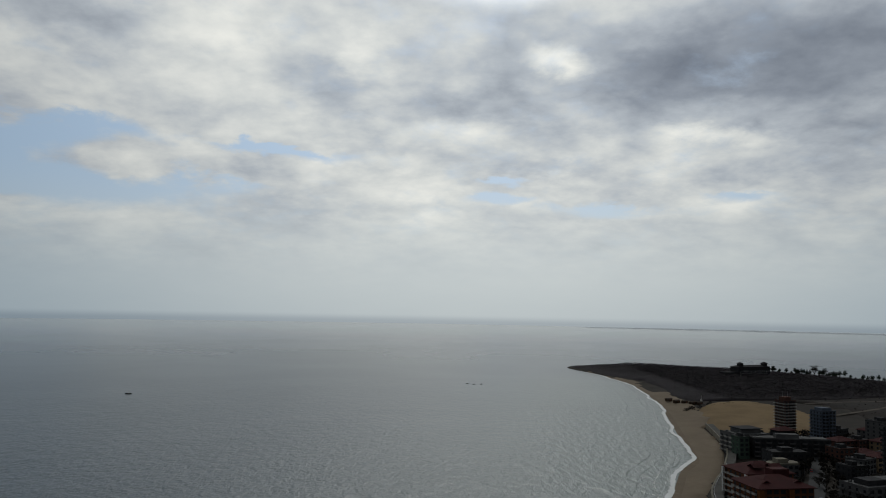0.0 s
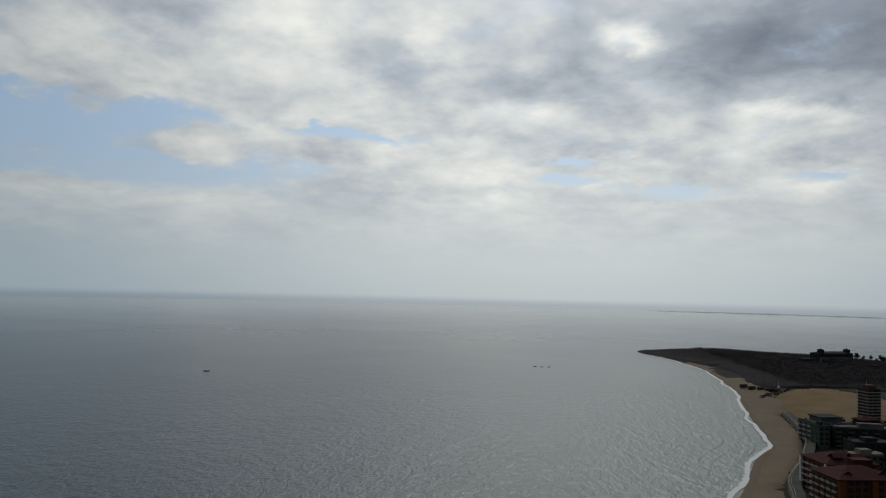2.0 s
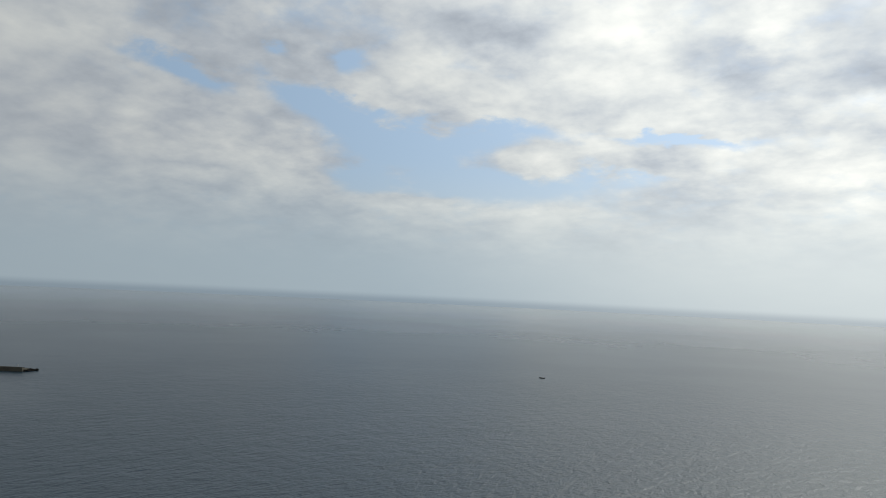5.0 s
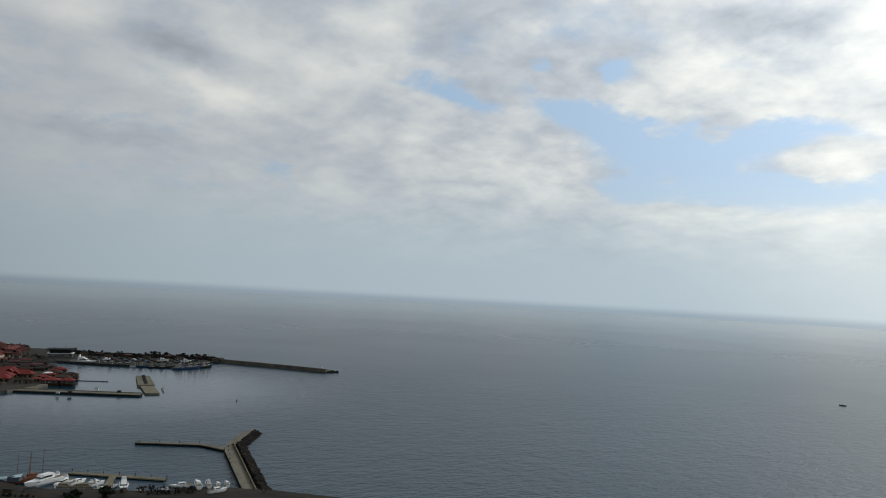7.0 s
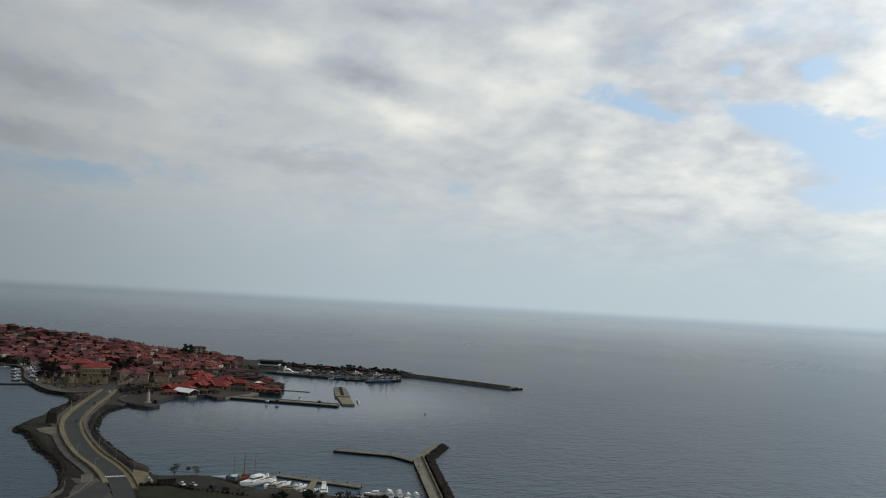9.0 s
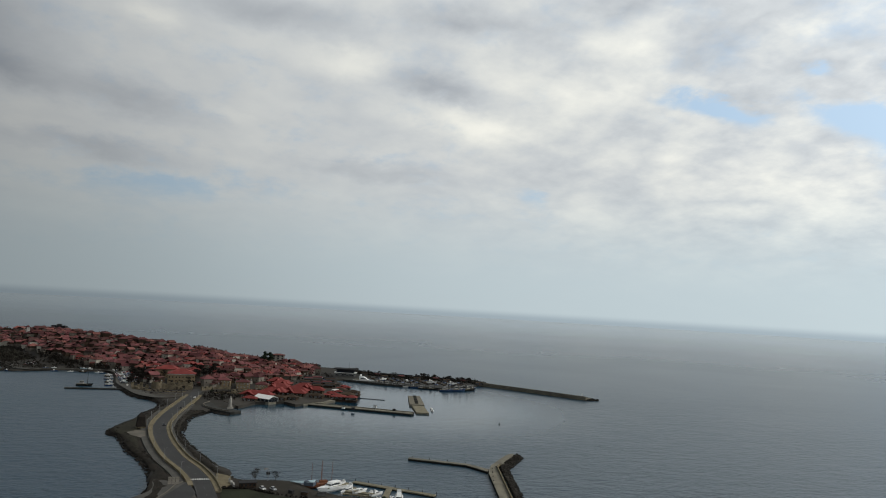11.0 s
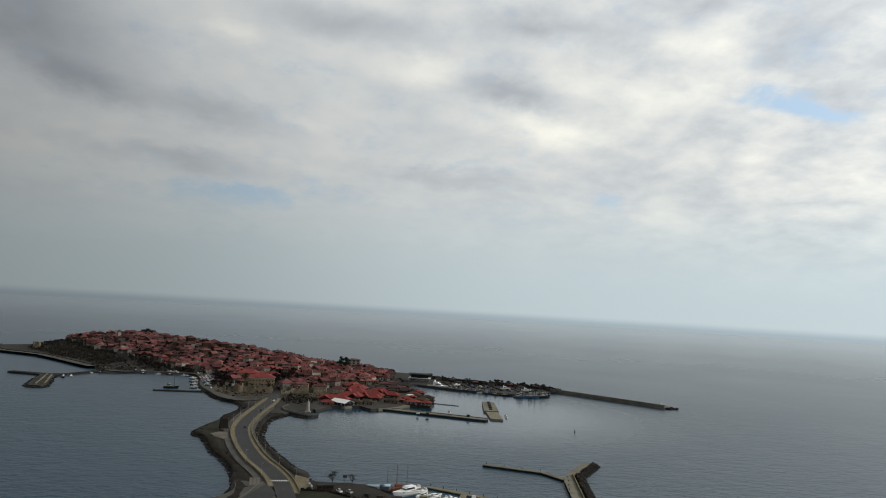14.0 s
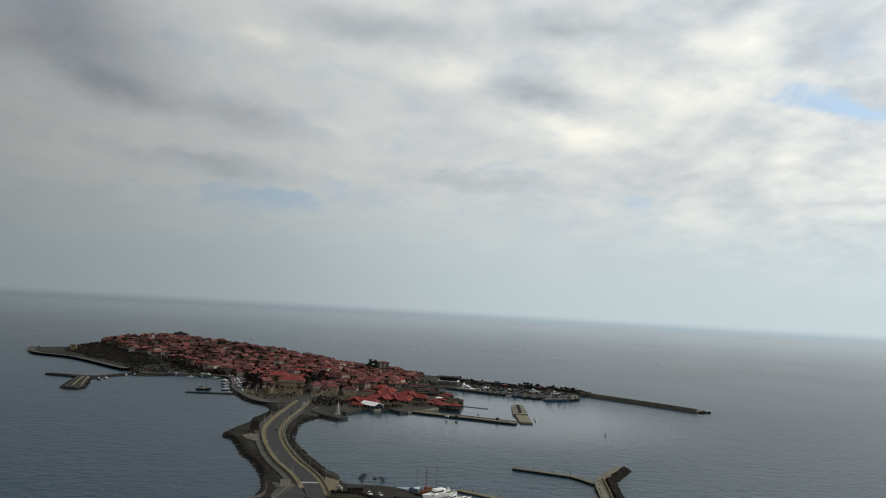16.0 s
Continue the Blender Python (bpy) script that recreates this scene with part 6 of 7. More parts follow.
# ferries and fishing boats along the quay
fer = motor_yacht(26, "white and red passenger ferry moored at the quay")
fer.matrix_basis = pose(-872, 199, 0, 0, 0, 58)
part("stripe", boxed(17, 7.9, 0.2, 2.0), M_REDPAINT, fer, "red band along the hull").matrix_basis = pose(-4, 0, 0)
fleet = ((-861, 214, 14, 50, M_NAVY), (-848, 224, 15, 58, M_HULL), (-838, 238, 13, 60, M_NAVY), (-829, 250, 14, 62, M_NAVY), (-816, 268, 13, 70, M_TYRE), (-810, 286, 17, 92, M_NAVY),
         (-812, 304, 16, 100, M_NAVY), (-822, 320, 15, 130, M_NAVY), (-856, 219, 11, 55, M_WHITE), (-820, 258, 12, 65, M_TYRE),
         (-806, 296, 18, 96, M_NAVY), (-814, 313, 17, 112, M_TYRE), (-843, 231, 12, 58, M_TYRE), (-833, 244, 13, 60, M_WHITE), (-803, 280, 15, 84, M_NAVY))
for x, y, L, t, m in fleet:
    b = fishing_boat(L, "fishing boat with dark hull and white wheelhouse at the quay" if m is not M_HULL else "white fishing boat moored at the quay", m, 2 if L > 15 else 1)
    b.matrix_basis = pose(x + 2, y - 1, 0, 0, 0, t)
for x, y, L, t in ((-860, 280, 13, 65), (-872, 252, 9, 20), (-850, 303, 12, 75), (-886, 226, 10, 110)):
    b = motor_yacht(L, "white cruiser laid up on the quay for winter", L > 11)
    b.matrix_basis = pose(x, y, 2.55, 0, 0, t)
for i in range(22):
    f = float(rng.uniform(0, 1))
    x, y = -985 + 100 * f + float(rng.uniform(-5, 5)), 205 + 135 * f + float(rng.uniform(-8, 4))
    s = float(rng.uniform(0.6, 1.0))
    copy_thing(bushy, pose(x, y, 2.3 - 2.4 * s, 0, 0, i * 47) @ Matrix.Scale(s, 4))

# thickets, sheds and nets along the fishing quay and behind the market
line = curve_points([(-1000, 205), (-958, 232), (-937, 262), (-908, 330), (-885, 352)], 3)
pts = np.array([(p.x + float(rng.uniform(0, 34)), p.y - float(rng.uniform(0, 16))) for p in line for _ in range(24)])
size = rng.uniform(0.8, 2.6, len(pts))
structure("quay_bushes", crown_cloud(rng, np.column_stack([pts, 2.3 + size * 0.6]), size, 8), M_TWIGS, "dark bare bushes along the fishing quay", "bushes", kind="stuff", smooth=False)
for k in range(16):
    p = line[(k * 4 + 3) % len(line)]
    s = thing("net_shed", "small dark fishermen's shed on the quay", "shed", "fishermen's sheds")
    s.matrix_basis = pose(p.x + 9 + 14 * (k % 3), p.y - 9 - 4 * (k % 2), 2.3, 0, 0, 60 + 9 * (k % 4))
    part("wall", boxed(6 + k % 3, 3.6, -0.3, 2.5), (M_DARKGREY, M_WOOD, M_GREY)[k % 3], s)
    part("roof", gable(6 + k % 3, 3.6, 0.8, 2.5, 0.3), (M_DARKGREY, M_ROOF, M_WOOD)[k % 3], s)
    part("door", boxed(1.0, 0.1, 0, 1.9), M_RUST, s).matrix_basis = pose(0.6, -1.85, 0)
for k in range(60):
    f, g = k / 60, (k * 7 % 5) / 5
    s = thing("gear_stack", "stack of nets and fishing gear on the quay", "fishing gear", "gear on the fishing quay")
    s.matrix_basis = pose(-878 + 50 * f - 42 * g, 196 + 112 * f + 18 * g, 2.3, 0, 0, k * 41)
    part("net_bundle", wedge(-2.4, 2.4, 1.5, -0.2, 1.0 + 0.25 * (k % 4), 0.8, 0.7, 0.6), (M_TYRE, M_NAVY, M_WOOD, M_DARKGREY)[k % 4], s)
    part("pallet", boxed(5.4, 3.4, -0.1, 0.16), M_WOOD, s)
pts = np.array([(float(rng.uniform(-940, -790)), float(rng.uniform(96, 168))) for _ in range(260)])
pts = pts[inside(pts, OLD_TOWN)]
size = rng.uniform(0.7, 2.4, len(pts))
structure("market_bushes", crown_cloud(rng, np.column_stack([pts, old_level(pts) + 0.5 + size * 0.5]), size, 8), M_TWIGS, "dark bare trees and bushes around the market", "bushes", kind="stuff", smooth=False)
for k in range(9):
    r = thing("awning_cafe", "small cafe with a red awning roof by the harbour", "cafe", "harbour cafes")
    r.matrix_basis = pose(-722 - 9 * k, 128 + 4.0 * k + 5 * (k % 2), 2.3, 0, 0, 60 + 6 * (k % 3))
    part("wall", boxed(7, 4.6, -0.3, 2.4), M_WOOD, r)
    part("awning", hip(7, 4.6, 1.2, 2.6, 0.7), M_WHITE if k == 4 else M_ROOFBRIGHT, r)
    put("window", WIN_WIDE, r, 0, -2.3, 0.5)

# parked cars
cars = [car(p) for p in CAR_PAINTS]
park = [(-381, 39, 20), (-379, 44, 25), (-640, -4, 170)]
for k in range(26):
    u, v = (k % 9) / 9, (k // 9) / 3
    park.append((-952 - 36 * u - 12 * v, -178 + 8 * u + 14 * v, 60 + k * 3 % 20))
for k in range(30):
    park.append((-812 - k * 3.1, -56 - k * 0.5 + (k % 3) * 4.5, 80 + k % 4 * 9))
for k in range(16):
    park.append((-800 - k * 5.6, -62 - k * 0.9, 80 + k % 3 * 4))
for k in range(14):
    park.append((-890 + k * 4.2, 150 + k * 0.6 + (k % 2) * 9, 70))
park += [(-560, -14, 175), (-700, 6, -8), (-1081, -302, 40), (-1040, -255, 36)]
for i, (x, y, t) in enumerate(park):
    k = (i * 7 + i // 3) % 5
    z = Z_ROAD if -720 < x < -500 else (3.2 if y < -230 else (3.0 if y < -60 else ground_z(x, y) + 0.1))
    m = pose(x, y, z, 0, 0, t)
    if i < 5:
        cars[i].matrix_basis = m
    else:
        copy_thing(cars[k], m)

# ---- the marina of the new town ----
rng = np.random.default_rng(51)
yp = thing("stone_jetty", "worn concrete jetty that forks at its seaward end", "jetty")
ARM = [(-322, 147), (-332, 149.5), (-409, 172), (-416, 175), (-424, 182), (-420, 182.5), (-324, 153.5)]
HEAD = [(-416, 175), (-428, 181.5), (-456, 203.5), (-460, 209), (-454, 211), (-426, 187.5), (-424, 182)]
BRANCH = [(-414, 173.5), (-432, 166), (-452, 134.8), (-455.5, 136.3), (-435, 168.8), (-419, 177)]
for label, outline, z in (("arm", ARM, 2.0), ("head", HEAD, 1.97), ("branch", BRANCH, 1.4)):
    part(label, slab(outline, z - 0.4, z, 0.08), M_CONCRETE, yp)
    part("footing", slab(outline, -2, z - 0.4), M_FOOTING, yp, "dark shaded footing")
part("sea_wall", wall_along([Vector((-324, 153)), Vector((-420, 182.2)), Vector((-427, 187))], 0.6, 1.8, 3.2), M_STONE, yp)
for k in range(9):
    p = Vector((-340, 147)).lerp(Vector((-418, 177)), k / 8)
    put("bollard", mesh_of("bollard", *pole(0.7, 0.22, 0.28), M_DARKCON), yp, p.x, p.y + 1.0, 2.0)
for k in range(4):
    p = Vector((-436, 166.6)).lerp(Vector((-453, 137)), k / 3)
    put("bollard", mesh_of("bollard", *pole(1.3, 0.14, 0.14), M_DARKCON), yp, p.x, p.y + 0.6, 1.3)
boulders(rng, curve_points([(-318, 154), (-375, 171), (-421, 185), (-430, 191), (-458, 212)], 4), (-5.5, -0.2), 950, (1.2, 2.3), (-0.6, 2.0), "rock_armour_jetty",
         "dark rock armour on the seaward side of the jetty")
pontoon = thing("pontoon", "long yellowish timber pontoon on dark piles", "pontoon")
line = [Vector((-399, 89)), Vector((-367, 125))]
part("deck", wall_along(line, 3.6, 0.4, 1.0), M_PLANK, pontoon)
part("skirt", wall_along(line, 3.0, -0.6, 0.4), M_FOOTING, pontoon)
part("gangway", wall_along([Vector((-383, 105)), Vector((-363, 97))], 3.2, 0.6, 1.05), M_PLANK, pontoon)
for k in range(7):
    p = line[0].lerp(line[1], k / 6)
    put("mooring_post", mesh_of("mooring_post", *pole(3.2, 0.16, 0.16), M_DARKCON), pontoon, p.x - 1.6, p.y + 1.4, -1.0)

M_YARD = surface("boatyard_ground", (0.038, 0.034, 0.029), 0.35, 0.06, 0.8, 0.95)
structure("pavement_boatyard", sheet(curve_points([(-405, 28), (-401, 38), (-400, 46), (-401, 56), (-390, 60), (-377, 64), (-366, 75), (-361, 88), (-354, 98), (-344, 110), (-347, 124),
                                                    (-340, 134), (-333, 146), (-300, 170), (-290, 100), (-330, 50), (-372, 34)], 6, True), 8,
                                     lambda xy: np.full(len(xy), 2.75), rim=1.5, margin=1.0), M_YARD, "dusty grey-brown boatyard ground", "ground")
structure("lawn", sheet([Vector(p) for p in ((-386, 19), (-382, 33), (-371, 42), (-352, 70), (-330, 60), (-320, 20), (-350, 18))], 7, lambda xy: np.full(len(xy), 2.95), rim=2.6, margin=0.8), M_LAWN,
          "dark green lawn beside the road", "grass")
structure("pavement_junction", mesh_from_bm("pavement_junction", slab(curve_points([(-404, -13), (-398, -2), (-400, 3), (-385, 5), (-350, 7), (-330, -20), (-350, -34), (-382, -14)], 5, True), 1.0, 2.9),
                                            M_WALK), M_WALK, "grey paving at the head of the causeway", "pavement")
structure("bank_junction", sheet([Vector(p) for p in ((-430, -13), (-402, -14.5), (-372, -15.5), (-350, -31), (-343, -26), (-370, -8.5), (-391, -5.5), (-405, -8), (-427, -9.5))], 5,
                                 lambda xy: np.full(len(xy), 3.0), rim=2.75, margin=0.8), M_BANK, "dark stony bank at the head of the causeway", "bank")
structure("road_side", mesh_from_bm("road_side", slab([(-399, 3.5), (-386, -1.5), (-362, -11), (-340, -26), (-326, -16), (-356, 2), (-376, 7.5)], 1.5, 2.96), M_ASPHALT), M_ASPHALT,
          "worn asphalt side road joining the causeway", "road")
KERB = [Vector(p) for p in ((-401, 2.5), (-392, -2.6), (-380, -5.6), (-364, -11.6), (-342, -27))]
structure("trim_kerb", mesh_from_bm("trim_kerb", wall_along(KERB, 0.5, 2.0, 3.15), M_PAVING), M_PAVING, "pale stone kerb round the junction", "kerb")
structure("pavement_south_corner", mesh_from_bm("pavement_south_corner", slab([(-405, 17), (-416, 18), (-408, 25), (-392, 24.5), (-382, 18)], 1.0, 2.92), M_STONE), M_STONE,
          "ochre paving at the head of the causeway", "pavement")
plaque = thing("paved_emblem", "square of pale flagstones set in the bank", "paving")
for i in range(4):
    for j in range(3):
        put("flagstone", mesh_of("flagstone", *wedge(-1.85, 1.85, 0.86, 0, 0.3, 0.05, 0.05, 0.97), M_PAVING), plaque, -407 + i * 3.9, -5.2 + j * 1.85, 2.75, 4)

# low brown building, kiosk, signpost, walls by the lot
lodge = thing("low_building", "low dark timber lodge beside the boatyard", "building")
lodge.matrix_basis = pose(-386, 32, 2.7, 0, 0, 95)
part("wall", boxed(8, 4.0, -0.5, 2.3), M_WOOD, lodge)
part("roof", boxed(8.8, 4.8, 2.3, 2.6), M_DARKGREY, lodge)
for k in range(4):
    put("window", WIN_DARK, lodge, -3.0 + k * 2.0, -2.0, 0.7)
gatepost = thing("white_gate_pier", "stepped white masonry piers at the lot entrance", "gate pier")
bm = block(bmesh.new(), -396, -395, 23.2, 24.0, 2.6, 5.0)
block(bm, -394, -391, 24.0, 25.0, 2.6, 4.2)
block(bm, -391, -386, 25.0, 25.8, 2.6, 3.9)
part("masonry", bm, M_BALCONY, gatepost)
sign = thing("signboard", "tilted white signboard on a dark post", "sign")
sign.matrix_basis = pose(-397, 43, 2.75)
part("post", pole(6.4, 0.18, 0.14), M_STEEL, sign)
part("board", boxed(0.3, 2.2, 6.0, 6.8), M_BALCONY, sign).matrix_basis = pose(0, 0, 0, 12)
part("panel", boxed(0.25, 2.0, 3.2, 4.6), M_DARKGREY, sign)
for i, (x, y, h) in enumerate(((-397, 36.5, 7.5), (-397, 47, 5.5))):
    t = tree("tree", "bare round-crowned tree at the water's edge", h, 90 + i, None, False, 0.46, 4)
    t.matrix_basis = pose(x, y, 2.6)
for i, (x, y, h) in enumerate(((-346, 80, 6.5), (-341, 91, 7.5), (-343, 77, 5.5))):
    t = tree("evergreen", "dark round evergreen beside the boatyard", h, 95 + i, M_CONIFER, False, 0.50, 44)
    t.matrix_basis = pose(x, y, 0.3)
bush = scatter([Vector(p) for p in ((-352, 106), (-342, 128), (-330, 128), (-338, 104))], 150, rng)
size = rng.uniform(0.6, 1.5, len(bush))
structure("yard_bushes", crown_cloud(rng, np.column_stack([bush, 2.8 + size * 0.4]), size, 7), M_TWIGS, "bare brown bushes at the edge of the boatyard", "bushes", kind="stuff", smooth=False)

hedge = thing("hedge", "straggling dark leafless hedge round the lawn", "hedge")
hl = [Vector(p) for p in ((-384, 20), (-381, 33), (-371, 43), (-354, 68))]
part("foliage", crown_cloud(rng, [(*hl[i].lerp(hl[i + 1], k / 12), 3.1) for i in range(3) for k in range(12)], [0.9 + 0.35 * math.sin(k * 2.1) for k in range(36)], 34), M_TWIGS, hedge)
for k, (x, y) in enumerate(((-372, 52), (-368, 58), (-366, 66), (-352, 78), (-347, 100), (-336, 118))):
    crate = thing("storage_box", "weathered grey storage box in the boatyard", "box")
    crate.matrix_basis = pose(x, y, 2.75, 0, 0, 40 + 25 * k)
    part("body", boxed(2.4 + k % 3, 1.8, -0.2, 1.4), (M_DARKGREY, M_WOOD, M_GREY)[k % 3], crate)
    part("lid", boxed(2.6 + k % 3, 2.0, 1.4, 1.5), M_DARKGREY, crate)

# yachts laid up and afloat
for x, y, L, t, fly, z, lab in (
        (-385, 75, 21, -56, False, 0.0, "large white motor yacht shrouded for winter by the boatyard"),
        (-380, 82, 13, -44, True, 0.0, "white motor yacht moored by the boatyard"), (-376, 86, 10, -50, False, 0.0, "white motor cruiser moored by the pontoon"),
        (-371, 91.5, 9, -48, True, 0.0, "white motor cruiser moored by the pontoon"), (-388.5, 80, 12, -54, True, 0.0, "white motor yacht moored by the boatyard"),
        (-369, 86, 9, 120, False, 2.8, "white motor boat laid up in the boatyard"), (-363, 93, 8, 118, True, 2.8, "white motor boat laid up in the boatyard"),
        (-361, 104, 15, -16, True, 0.0, "white flybridge yacht moored at the quay"), (-342, 124, 10, 262, False, 2.8, "white motor boat laid up on the quay"),
        (-341, 131.5, 11, 168, False, 2.8, "white motor boat laid up on the quay"), (-340, 136, 9, 168, True, 2.8, "white motor boat laid up on the quay"),
        (-337.5, 140, 7, 165, False, 2.8, "white motor boat laid up on the quay"), (-337, 144, 7.5, 165, False, 2.8, "white motor boat laid up on the quay"),
        (-328, 136, 9, 95, False, 2.8, "white motor boat laid up on the quay")):
    b = motor_yacht(L, lab, fly)
    b.matrix_basis = pose(x, y, z + (0.3 if z else 0), 0, 0, t)
for x, y, L, t in ((-340, 117, 5, 245), (-366, 101, 6, 130), (-371, 92, 6, 140), (-353, 109, 5, 190), (-366, 94, 6, 100)):
    b = open_boat(L, "small white open boat in the boatyard")
    b.matrix_basis = pose(x, y, 2.95 if x > -345 else 0.1, 0, 0, t)
slip = thing("slipway_frame", "yellowish timber cradle under the laid-up yachts", "cradle")
part("beam", wall_along([Vector((-372, 79)), Vector((-364, 93))], 3.0, 2.4, 3.3), M_PLANK, slip)
part("beam", wall_along([Vector((-368, 77)), Vector((-361, 90))], 1.0, 2.4, 3.1), M_PLANK, slip)
for i, (x, y, L) in enumerate(((-391, 67, 13), (-394, 73, 14))):
    s = thing("sailing_boat", "wooden sailing boat with bare rust-red masts", "boat", "wooden sailing boats")
    s.matrix_basis = pose(x, y, 0.5, 0, 0, 100)
    part("hull", hull_mesh(L, 3.4, 1.6, 1.6, 0.6), M_RUST, s)
    part("deckhouse", wedge(-L * 0.25, L * 0.05, 1.1, 1.5, 2.9, 0.3), M_RUST, s)
    for k in range(2):
        part("mast", pole(12.5 - k, 0.16, 0.09, L * (0.22 - 0.4 * k), 0, 1.2), M_RUST, s, "rust-red mast")
    part("bowsprit", wedge(L * 0.45, L * 0.62, 0.1, 1.8, 2.0, 0.1), M_RUST, s)
tarp = thing("canopy", "pale blue tarpaulin stretched over a boat shed", "canopy")
sag = [(-8.5, 0.0, 0.7), (-4.0, 1.1, 1.0), (0.0, 2.3, 1.5), (3.0, 2.9, 2.1), (5.2, 3.1, 2.3)]   # along, half width, height
verts = [(x, y * w, z + (0.55 if y == 0 else 0.0) - dz) for dz in (0.0, 0.12) for x, w, z in sag for y in (-1, 0, 1)]
faces = [(3 * i + k, 3 * i + 3 + k, 3 * i + 4 + k, 3 * i + 1 + k) for i in range(4) for k in range(2)]
faces += [tuple(15 + v for v in reversed(f)) for f in faces] + [(12, 27, 28, 13), (13, 28, 29, 14)]
faces += [(3 * i + k, 15 + 3 * i + k, 18 + 3 * i + k, 3 * i + 3 + k) for i in range(4) for k in (0, 2)]
part("tarpaulin", (verts, faces), M_TARP, tarp)
part("wall", boxed(5, 5.0, 0, 2.2), M_BLUEGREY, tarp).matrix_basis = pose(2.2, 0, 0)
for x in (0.2, 4.8):
    for y in (-2.2, 2.2):
        put("post", mesh_of("post", *pole(1.6, 0.07, 0.07), M_STEEL), tarp, x, y, 0)
tarp.matrix_basis = pose(-388, 61.5, 2.7, 0, 0, 62)

# ---- on the open water ----
buoy = thing("buoy", "dark channel buoy afloat in the bay", "buoy")
buoy.matrix_basis = pose(-584, 253, 0) @ Matrix.Scale(0.5, 4)
part("float", pole(1.2, 1.1, 0.9, seg=10), M_TYRE, buoy)
part("tower", pole(2.6, 0.6, 0.2, 0, 0, 1.2), M_TYRE, buoy)
part("top_mark", pole(0.7, 0.35, 0.05, 0, 0, 3.8), M_TYRE, buoy)
far = open_boat(7, "small dark boat far out on the bay", M_TYRE)
far.matrix_basis = pose(-356, 846, 0, 0, 0, 10)
for x, y in ((36, 1037), (45, 1032), (55, 1034)):
    b = open_boat(4.5, "tiny dark boat far out on the bay", M_TYRE)
    b.matrix_basis = pose(x, y, 0, 0, 0, 30)

# ---- the resort behind the beach ----
rng = np.random.default_rng(61)
SEAWALL = curve_points([(238, 670), (226, 612), (216, 568), (205, 535), (193, 506), (177, 470), (161, 439), (149, 412), (138, 376), (120, 345)], 6)
structure("wall_beach", mesh_from_bm("wall_beach", wall_along(SEAWALL, 1.0, -0.5, 4.4), M_CONCRETE), M_CONCRETE, "pale concrete sea wall behind the beach", "wall")
structure("pavement_beach", mesh_from_bm("pavement_beach", slab([*offset_line(SEAWALL, 0.5), *reversed(offset_line(SEAWALL, 6))], 0.5, 3.9), M_WALK), M_WALK,
          "grey paved promenade above the beach", "pavement")
rail = thing("railing", "thin dark railing along the beach promenade", "railing")
rl = offset_line(SEAWALL[-24:], 1.2)
part("handrail", wall_along(rl, 0.12, 4.9, 5.05), M_STEEL, rail)
post = mesh_of("post", *pole(1.1, 0.06, 0.06), M_STEEL)
for p in rl[::1]:
    put("post", post, rail, p.x, p.y, 3.9)
STREET_S = curve_points([(178, 360), (192, 390), (206, 412), (226, 450), (246, 490), (262, 530), (300, 600)], 8)
structure("road_resort", ribbon(offset_line(STREET_S, 4.5), offset_line(STREET_S, -4.5), 3.1), M_ASPHALT, "grey street between the apartment blocks", "road")

a = flats("apartment_block", "orange apartment block with white balconies and maroon roof", 29, 22, 6, 3.05, M_FACADE, M_BALCONY, 8, 5, M_MAROON, 4.2, "side")
a.matrix_basis = pose(162, 366, 1.2, 0, 0, 10)
part("tower_room", boxed(9, 6, 19, 24.5), M_MAROON, a).matrix_basis = pose(6, 5, 0)
part("corner_bay", boxed(2.6, 2.2, -2, 18.0), M_ORANGE, a).matrix_basis = pose(-13.6, -11.2, 0)
part("corner_bay", boxed(2.6, 2.2, -2, 18.0), M_ORANGE, a).matrix_basis = pose(2.0, -11.1, 0)
for x in (-8.0, 8.5):
    part("dormer", gable(5, 6, 1.8, 19.6), M_MAROON, a).matrix_basis = pose(x, -4.5, 0, 0, 0, 90)
b = flats("apartment_block", "orange and white apartment block with stepped maroon roof", 27, 22, 5, 3.2, M_FACADE, M_BALCONY, 6, 5, M_MAROON, 4.5, "side")
b.matrix_basis = pose(173, 408, 1.4, 0, 0, 10)
part("dormer", gable(6, 5, 1.6, 19.0), M_MAROON, b).matrix_basis = pose(-5, -6, 0)
part("dormer", gable(6, 5, 1.6, 19.0), M_MAROON, b).matrix_basis = pose(5, -6, 0)
part("white_pier", boxed(1.2, 1.2, -2, 16), M_WHITE, b).matrix_basis = pose(-14.2, 11, 0)
part("white_pier", boxed(1.2, 1.2, -2, 16), M_WHITE, b).matrix_basis = pose(-14.2, -11, 0)
hotel = flats("beach_hotel", "white terraced beach hotel with deep balconies", 26, 22, 4, 3.2, M_GREY, M_BALCONY, 6, 4, None, 0, "both", M_GREY)
hotel.matrix_basis = pose(223, 548, 2.5, 0, 0, 14)
part("penthouse", boxed(16, 13, 12.8, 16.2), M_GREY, hotel).matrix_basis = pose(2, 2, 0)
part("penthouse_roof", boxed(18, 15, 16.2, 16.7), M_DARKGREY, hotel).matrix_basis = pose(2, 2, 0)
green = flats("green_block", "narrow green-clad stair block beside the hotel", 8, 9, 4, 3.2, M_GREEN, None, 2, 2)
green.matrix_basis = pose(212, 529, 2.5, 0, 0, 14)
long1 = flats("long_hotel", "long grey hotel wing with rows of open galleries", 52, 14, 4, 3.1, M_DARKGREY, M_GREY, 13, 3, None, 0, "front", M_GREY)
long1.matrix_basis = pose(247, 531, 2.5, 0, 0, -4)
